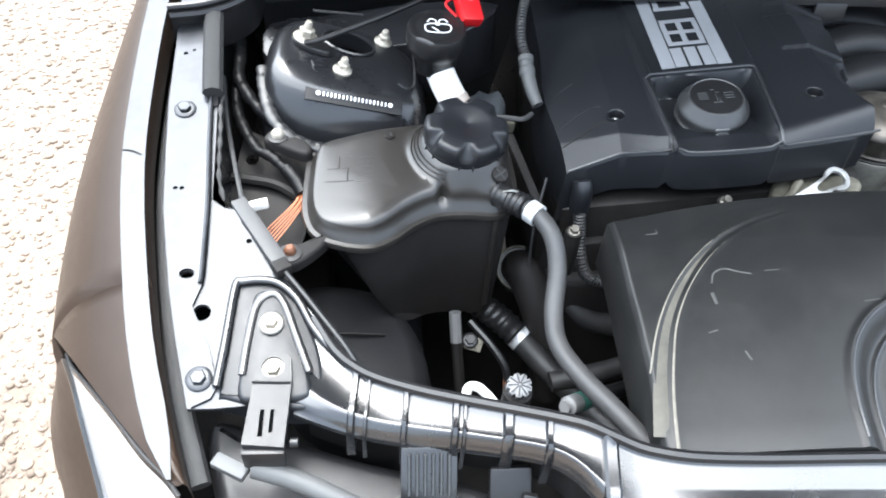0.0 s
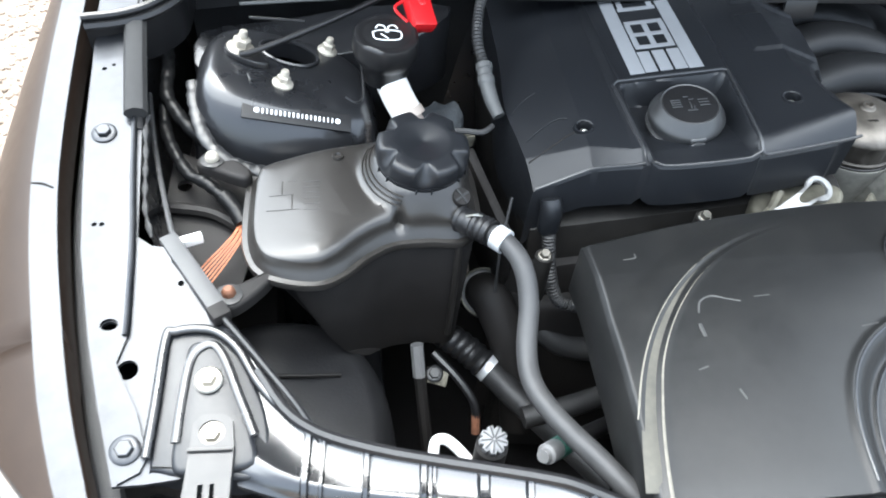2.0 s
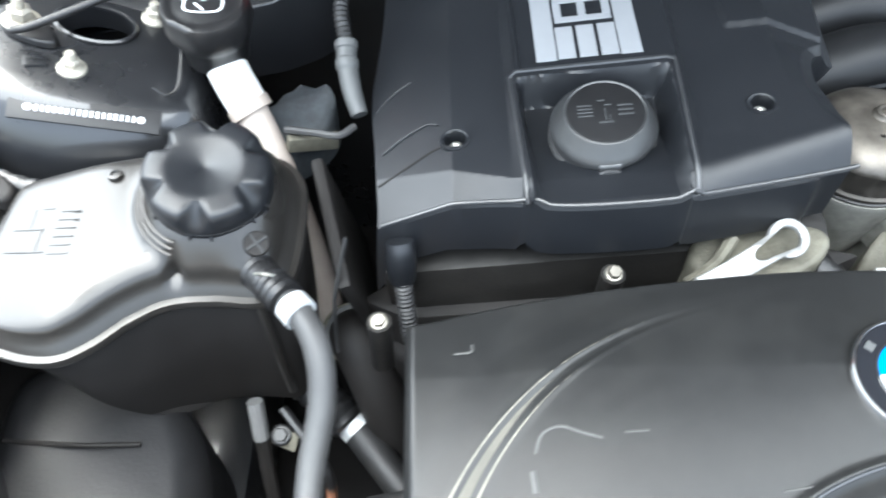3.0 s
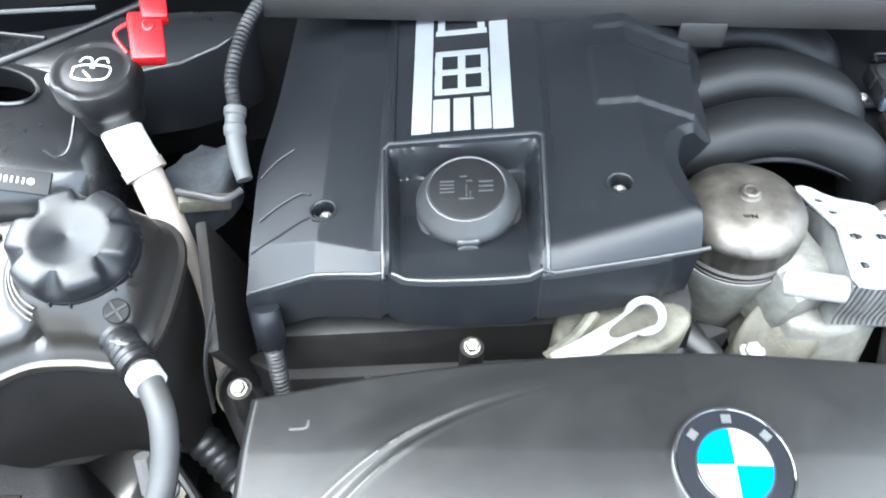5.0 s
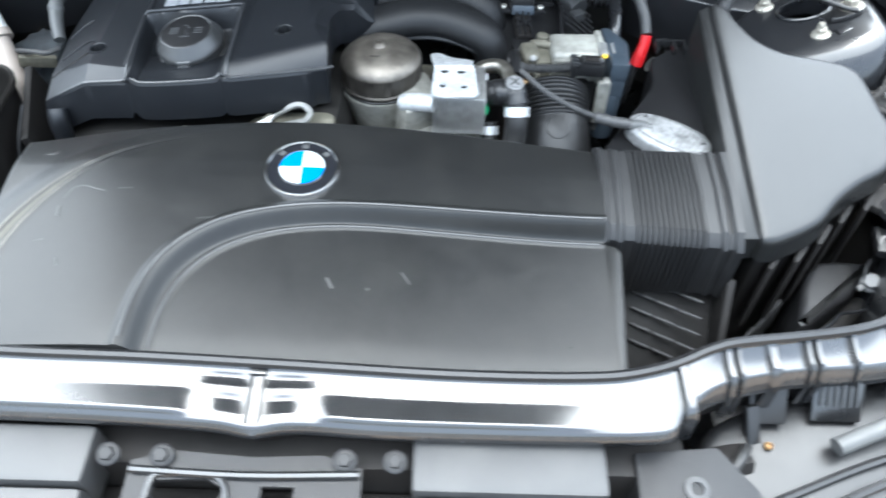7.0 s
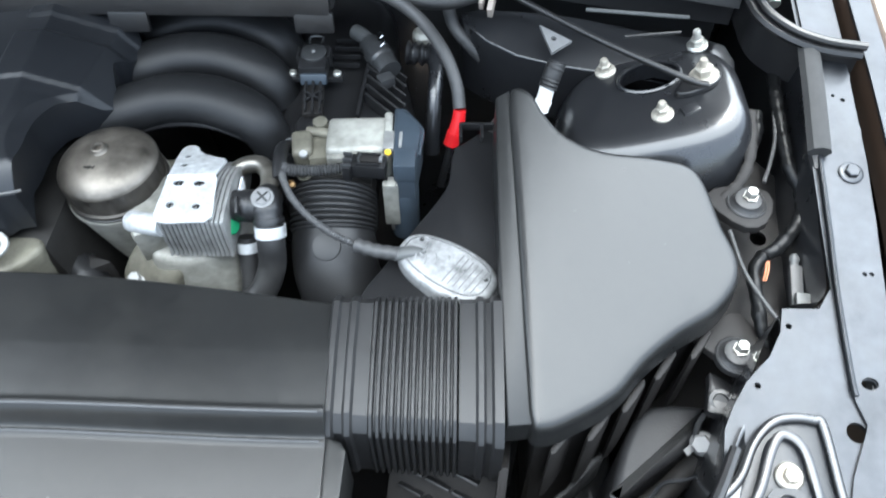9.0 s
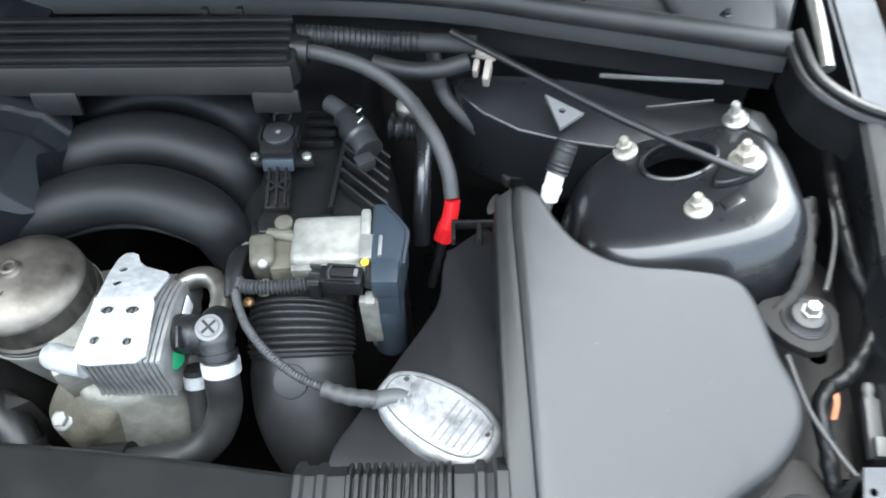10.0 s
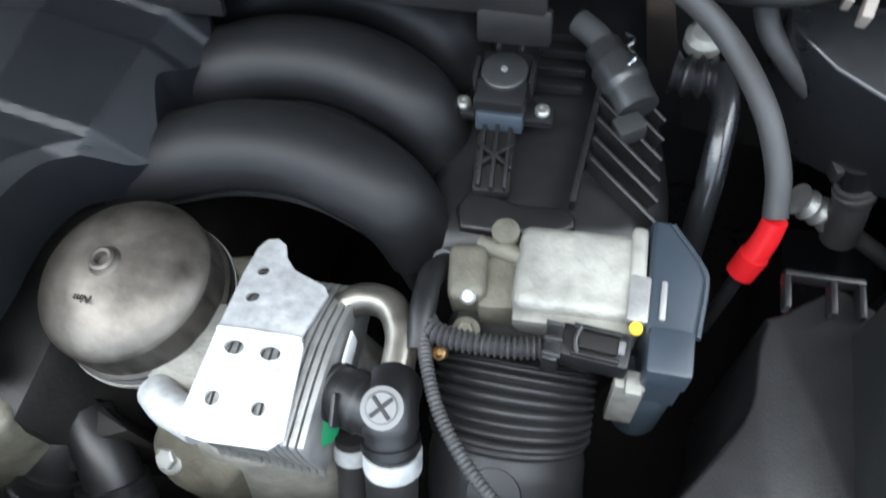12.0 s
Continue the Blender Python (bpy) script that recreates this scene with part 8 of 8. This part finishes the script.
# ---------------------------------------------------------------- wing side on the far side
def build_right_small():
    ears = ([(0.597, 0.654), (0.618, 0.664), (0.648, 0.662), (0.657, 0.646), (0.645, 0.620), (0.625, 0.614), (0.604, 0.632)],
            [(0.574, 0.526), (0.590, 0.507), (0.596, 0.497), (0.607, 0.493), (0.621, 0.495), (0.634, 0.508), (0.637, 0.519), (0.630, 0.531), (0.619, 0.551), (0.600, 0.547)])
    for (x, y, z), ear in zip(((0.631, 0.642, 0.880), (0.606, 0.508, 0.838)), ears):
        m = thing("box_mount", "rubber-bushed filter box mount with a bright bolt", "mount", (x, y, z - 0.015), "filter box mounts")
        part("ear", slab(ear, z - 0.006, z - 0.014, 0.002, 2, 2), M_DEEP, m)
        part("bush", lathe([(0.0185, -0.007), (0.0182, -0.001), (0.0170, 0.0), (0.0155, -0.0012), (0.0125, 0.0012), (0.0118, 0.004), (0.009, 0.005), (0, 0.005)], (x, y, z - 0.004), seg=36), M_RUBBER, m, "black rubber bush")
        part("bolt", lathe([(0.0072, 0.0), (0.0072, 0.0016), (0.0058, 0.002), (0.0058, 0.007), (0.0046, 0.0084), (0, 0.0084)], (x + 0.002, y + 0.002, z + 0.001), seg=6), M_STEEL, m)
    w = thing("wiring_loom", "taped black wiring loom with bare orange wires", "wiring loom", (0.66, 0.65, 0.84), "wiring looms")
    lump = lambda r, k: lambda s: r + 0.0008 * math.sin(s * 330 + k) * math.sin(s * 107 + 2 * k)
    part("main_run", tube([(0.690, 0.82, 0.895), (0.682, 0.760, 0.890), (0.679, 0.719, 0.885), (0.679, 0.683, 0.878), (0.687, 0.661, 0.868), (0.681, 0.634, 0.862), (0.659, 0.607, 0.858), (0.641, 0.595, 0.856)], lump(0.0064, 0), 12, 14), M_TAPE, w)
    part("branch", tube([(0.642, 0.597, 0.856), (0.632, 0.583, 0.851), (0.630, 0.555, 0.845), (0.632, 0.531, 0.835), (0.640, 0.51, 0.82)], lump(0.0060, 1), 12, 12), M_TAPE, w)
    part("branch", tube([(0.590, 0.688, 0.858), (0.613, 0.696, 0.868), (0.638, 0.697, 0.874), (0.655, 0.719, 0.880), (0.662, 0.75, 0.885)], lump(0.0058, 2), 12, 12), M_TAPE, w)
    part("thin_cable", tube([(0.676, 0.745, 0.890), (0.670, 0.712, 0.886), (0.660, 0.685, 0.883), (0.650, 0.663, 0.880)], 0.0018, 8, 6), M_GREYHOSE, w)
    part("thin_cable", tube([(0.612, 0.615, 0.868), (0.618, 0.575, 0.862), (0.630, 0.545, 0.858), (0.640, 0.525, 0.856)], 0.0018, 8, 6), M_GREYHOSE, w)
    for k in range(2):
        part("wire", tube([(0.6445 - 0.0022 * k, 0.590, 0.857), (0.6430 - 0.0022 * k, 0.582, 0.855), (0.6400 - 0.0022 * k, 0.573, 0.850)], 0.0009, 6, 4), M_COPPER, w, "orange wire")
    sh = thing("wing_shelf", "dark inner wing shelf with a round hole", "body panel", (0.65, 0.62, 0.83))
    part("shelf", sheet([(0.60, 0.545), (0.668, 0.545), (0.695, 0.70), (0.66, 0.74), (0.60, 0.68)], [ring2(0.657, 0.640, 0.008)], lambda x, y: 0.822 + 0.16 * (y - 0.62), 0.004), M_DEEP, sh)
    part("post", box((0.667, 0.568, 0.845), (0.011, 0.044, 0.008), 0.002, (14, 0, -7)), M_GREYHOSE, sh)
    part("post_step", box((0.667, 0.552, 0.850), (0.013, 0.014, 0.006), 0.0015, (14, 0, -7)), M_GREYRUB, sh)
    part("post_pin", tube([(0.669, 0.588, 0.849), (0.671, 0.600, 0.852)], ribbed(0.0042, 0.0008, 0.008), 10, 8), M_GREYRUB, sh)
    lb = thing("support_bracket", "dark bracket with eyelet below the filter box", "bracket", (0.59, 0.46, 0.79))
    part("plate", slab([(0.588, 0.502), (0.611, 0.482), (0.602, 0.468), (0.593, 0.462), (0.580, 0.464), (0.578, 0.470), (0.584, 0.492)], 0.815, 0.806, 0.003, 2, 2), M_BLACK, lb)
    part("eyelet", lathe([(0.0098, -0.004), (0.0098, 0.002), (0.0066, 0.0026), (0.0056, 0.0), (0, 0.0)], (*(0.590, 0.474), 0.815), (-0.1, -0.4, 1), 24), M_BLACK, lb)
    part("bolt", hexbolt((0.582, 0.453, 0.776), 0.0086, 0.012, (-0.5, -0.5, 1), 1.25), M_BUTTON, lb)
    part("strap", tube([(0.584, 0.474, 0.790), (0.578, 0.466, 0.785), (0.576, 0.456, 0.778)], 0.0028, 8, 4), M_BLACK, lb)
    part("lock_tab", box((0.572, 0.449, 0.776), (0.016, 0.006, 0.002), 0.0006, (20, 0, 38)), M_BUTTON, lb)
    ho = thing("drain_hose", "black hose curling below the headlamp bracket", "hose", (0.52, 0.40, 0.70))
    part("hose", tube([(0.585, 0.450, 0.742), (0.555, 0.425, 0.735), (0.525, 0.405, 0.728), (0.49, 0.385, 0.72), (0.45, 0.36, 0.71)], 0.010, 14, 6), M_DEEP, ho)
    es = thing("panel_edge", "pale sealed edge of a dark inner panel", "panel edge", (0.54, 0.42, 0.74))
    part("edge", tube([(0.586, 0.435, 0.758), (0.569, 0.428, 0.758), (0.548, 0.424, 0.758), (0.536, 0.413, 0.758), (0.517, 0.400, 0.758), (0.488, 0.386, 0.758)], 0.0019, 8, 6), M_PAINT, es)
    tk = thing("washer_tank_top", "dark smooth plastic tank top beside the chassis", "tank", (0.54, 0.46, 0.62))
    part("top", slab([(0.548, 0.495), (0.600, 0.494), (0.594, 0.480), (0.577, 0.457), (0.550, 0.439), (0.504, 0.408), (0.506, 0.426), (0.524, 0.472)], lambda x, y: 0.760 + 0.10 * (y - 0.47), 0.60, 0.008, 3, 3), M_PLATEBLACK, tk)
    for x, y, z in ((0.492, 0.450, 0.752), (0.478, 0.438, 0.742), (0.462, 0.424, 0.736)):
        part("tooth", slab([(x - 0.013, y - 0.012), (x - 0.010, y - 0.015), (x + 0.012, y + 0.005), (x + 0.009, y + 0.008)], lambda u, v, x=x, z=z: z - 1.6 * abs(u - x), 0.69, 0.001, 2, 3), M_RUBBER, tk)
    # valve with white body by the tower
    v = thing("service_valve", "capped white service valve beside the strut tower", "valve", (0.45, 0.74, 0.90))
    part("body", tube([(0.4525, 0.769, 0.868), (0.4548, 0.7735, 0.878), (0.4578, 0.7795, 0.891)], 0.0078, 16, 3), M_WHITE, v)
    part("ring", tube([(0.4540, 0.772, 0.8745), (0.4548, 0.7735, 0.878)], 0.0086, 16, 2), M_WHITE, v)
    part("cap", tube([(0.4575, 0.779, 0.890), (0.4625, 0.787, 0.902), (0.4665, 0.794, 0.911)], ribbed(0.0096, 0.0005, 0.004), 16, 8), M_RUBBER, v)
    part("pipe", tube([(0.4525, 0.769, 0.868), (0.449, 0.762, 0.855), (0.445, 0.755, 0.835)], 0.005, 10, 4), M_STEEL, v)
    part("bracket", sheet([(0.454, 0.865), (0.487, 0.844), (0.465, 0.828)], [ring2(0.468, 0.847, 0.003, 10)], lambda x, y: 0.899 + 0.2 * (y - 0.85), 0.003), M_BUTTON, v, "pale grey metal bracket")
    s = thing("brake_union", "ribbed metal pipe union by the filter box", "pipe union", (0.43, 0.80, 0.82))
    part("union", tube([(0.411, 0.849, 0.772), (0.430, 0.848, 0.760), (0.448, 0.846, 0.748)], ribbed(0.0095, 0.0020, 0.010), 16, 14), M_ALU, s)
    part("pipe", tube([(0.448, 0.846, 0.748), (0.475, 0.842, 0.730), (0.51, 0.836, 0.705)], 0.0065, 12, 4), M_GREYHOSE, s)
    b = thing("booster_hose", "black vacuum hose running down beside the filter box", "hose", (0.42, 0.84, 0.80), "rear hoses")
    part("hose", tube([(0.352, 0.925, 0.905), (0.362, 0.895, 0.880), (0.383, 0.880, 0.860), (0.408, 0.871, 0.838), (0.432, 0.854, 0.812)], 0.0072, 14, 6), M_GREYHOSE, b)
    part("end_cap", tube([(0.438, 0.848, 0.798), (0.441, 0.846, 0.786), (0.446, 0.840, 0.745)], lambda u: 0.0125 + 0.0012 * smoothstep(0.004, 0.005, u) - 0.0012 * smoothstep(0.010, 0.011, u), 20, 12), M_GREYHOSE, b)
    part("collar", tube([(0.434, 0.851, 0.815), (0.438, 0.848, 0.797)], 0.0095, 16, 3), M_BLACK, b)
    for dx in (-0.014, 0.014):
        part("clip", box((0.436 + dx, 0.850, 0.808), (0.006, 0.014, 0.012), 0.002, (0, 0, 20)), M_RUBBER, b)


def build_rear():
    c = thing("power_cable", "thick grey jump-start cable with red terminal sleeve", "cable", (0.33, 0.82, 0.90))
    part("cable", tube([(0.236, 0.868, 0.952), (0.262, 0.866, 0.948), (0.296, 0.858, 0.940), (0.328, 0.845, 0.922), (0.353, 0.812, 0.907), (0.366, 0.786, 0.888), (0.3695, 0.768, 0.871)], 0.0066, 18, 7), M_GREYHOSE, c)
    part("red_sleeve", tube([(0.3700, 0.767, 0.870), (0.3680, 0.761, 0.858), (0.3640, 0.755, 0.846)], lambda u: 0.0066 + 0.03 * u, 18, 5), M_RED, c, "red sleeve")
    part("red_boot", tube([(0.3650, 0.7565, 0.849), (0.3610, 0.7515, 0.836)], 0.0082, 18, 2), M_RED, c, "red boot")
    part("core_wire", tube([(0.361, 0.7515, 0.836), (0.356, 0.743, 0.815), (0.350, 0.735, 0.79)], 0.004, 10, 3), M_BLACK, c)
    part("gland", tube([(0.228, 0.868, 0.952), (0.248, 0.867, 0.950)], 0.0135, 18, 2), M_BLACK, c)
    k = thing("ribbed_conduit", "black corrugated conduit along the cowl", "conduit", (0.33, 0.90, 0.93), "conduits")
    part("conduit", tube([(0.236, 0.884, 0.955), (0.272, 0.890, 0.948), (0.31, 0.900, 0.936), (0.345, 0.897, 0.936)], ribbed(0.0088, 0.0010, 0.0048), 12, 26), M_RUBBER, k)
    part("tape", tube([(0.342, 0.897, 0.936), (0.368, 0.895, 0.936), (0.392, 0.892, 0.936)], 0.0085, 12, 4), M_SEAL, k)
    part("branch", tube([(0.30, 0.884, 0.924), (0.33, 0.876, 0.922), (0.36, 0.874, 0.924), (0.385, 0.880, 0.928)], 0.008, 12, 6), M_RUBBER, k)
    wc = thing("white_cable_clip", "white plastic cable clip on the bulkhead", "clip", (0.40, 0.885, 0.91))
    part("clip", join(box((0.399, 0.888, 0.928), (0.022, 0.006, 0.006), 0.0015, (0, 0, -20)), box((0.402, 0.876, 0.918), (0.006, 0.020, 0.016), 0.0015, (25, 0, -12)), box((0.392, 0.880, 0.920), (0.005, 0.012, 0.014), 0.0015, (25, 0, -12))), M_NECK, wc)
    # slatted cable duct across the back of the engine
    d = thing("cable_duct", "black slatted plastic cable duct behind the engine", "cable duct", (0.0, 0.90, 0.90))
    part("tray", slab([(-0.33, 0.842), (0.10, 0.838), (0.232, 0.836), (0.241, 0.846), (0.240, 0.888), (-0.33, 0.895)], 0.961, 0.935, 0.004, 1, 2, smooth=False), M_BLACK, d)
    for i in range(5):
        y = 0.843 + 0.0105 * i
        part("slat", box((-0.045, y + 0.001, 0.9635 + 0.0018 * i), (0.562, 0.0065, 0.006), 0.0015, (0, 0, -0.5)), M_BLACK, d)
    part("front_lip", box((-0.046, 0.834, 0.949), (0.57, 0.005, 0.026), 0.002, (-12, 0, -0.5)), M_BLACK, d)
    for x in (0.035, 0.222):
        part("tab", box((x, 0.828, 0.930), (0.040, 0.006, 0.022), 0.003, (-12, 0, 0)), M_BLACK, d)
    for x in (-0.20, -0.03, 0.16, 0.19):
        part("clip", box((x, 0.893, 0.970), (0.006, 0.006, 0.014), 0.001), M_BLACK, d)
    # cowl: felt face, rubber lip and scuttle tray
    w = thing("cowl", "black felt-faced cowl panel with a thick rubber lip", "cowl", (0, 0.95, 0.93), kind="structure")
    lip = [(-0.66, 0.868, 0.952), (-0.57, 0.888, 0.955), (-0.47, 0.911, 0.957), (-0.37, 0.935, 0.959), (-0.24, 0.950, 0.960), (0.0, 0.955, 0.961), (0.246, 0.948, 0.960), (0.371, 0.934, 0.959), (0.471, 0.910, 0.957), (0.566, 0.887, 0.955), (0.655, 0.866, 0.952)]
    part("rubber_lip", tube(lip, 0.0105, 14, 6), M_RUBBER, w, "round rubber bonnet seal")
    bm = bmesh.new()
    rows = []
    for x, y, z in glide(lip, 6):
        rows.append([bm.verts.new((x, y + dy, z + dz)) for dy, dz in ((0.004, 0.002), (-0.006, -0.010), (-0.008, -0.024), (0.020, -0.034), (0.040, -0.07), (0.05, -0.30))])
    for p, q in zip(rows, rows[1:]):
        bridge(bm, p, q, False)
    part("felt_face", bm, M_SEAL, w, "dark felt face")
    tray = [(x, y + 0.004) for x, y, z in lip] + [(0.72, 1.02), (0.72, 1.25), (-0.72, 1.25), (-0.72, 1.02)]
    part("scuttle", slab(tray, 0.948, 0.90, 0.003, 1, 1, smooth=False), M_BLACK, w, "black scuttle tray")
    for s in (-1, 1):
        part("tray_lid", slab(flip(s, [(-0.46, 0.945), (-0.30, 0.968), (-0.28, 1.10), (-0.48, 1.10)]), 0.960, 0.94, 0.006, 3, 3), M_BLACK, w)
        part("tray_rib", tube(flip(s, [(-0.48, 0.935, 0.953), (-0.49, 0.99, 0.956), (-0.48, 1.08, 0.956)]), 0.003, 8, 4), M_BLACK, w)
        part("corner_tray", slab(flip(s, [(-0.64, 0.885), (-0.56, 0.905), (-0.55, 1.10), (-0.66, 1.10)]), 0.955, 0.93, 0.006, 3, 3), M_BUMPER, w, "grey corner tray")
        part("screw", hexbolt((mirrored(s)(-0.600), 0.905, 0.9555), 0.0035, 0.004), M_BLACK, w)
        part("face_rib", tube(flip(s, [(-0.60, 0.866, 0.912), (-0.54, 0.870, 0.914), (-0.492, 0.874, 0.915)]), 0.0022, 8, 4), M_GREYRUB, w, "pale grey ridge")
        part("face_rib", tube(flip(s, [(-0.59, 0.850, 0.905), (-0.53, 0.842, 0.905)]), 0.0018, 8, 3), M_BLACK, w)
        part("slope_panel", slab(flip(s, [(-0.64, 0.80), (-0.56, 0.815), (-0.42, 0.845), (-0.36, 0.90), (-0.46, 0.90), (-0.56, 0.878), (-0.645, 0.86)]), lambda x, y: 0.874 + 0.25 * (y - 0.83), 0.80, 0.002, 3, 2), M_TOWER, w, "dark painted slope behind the tower")
        part("hinge_rod", tube(flip(s, [(-0.668, 0.835, 0.950), (-0.672, 0.90, 0.965), (-0.675, 1.02, 0.985)]), 0.006, 10, 4), M_STEEL, w, "bright hinge rod")


build_right_small()
build_rear()
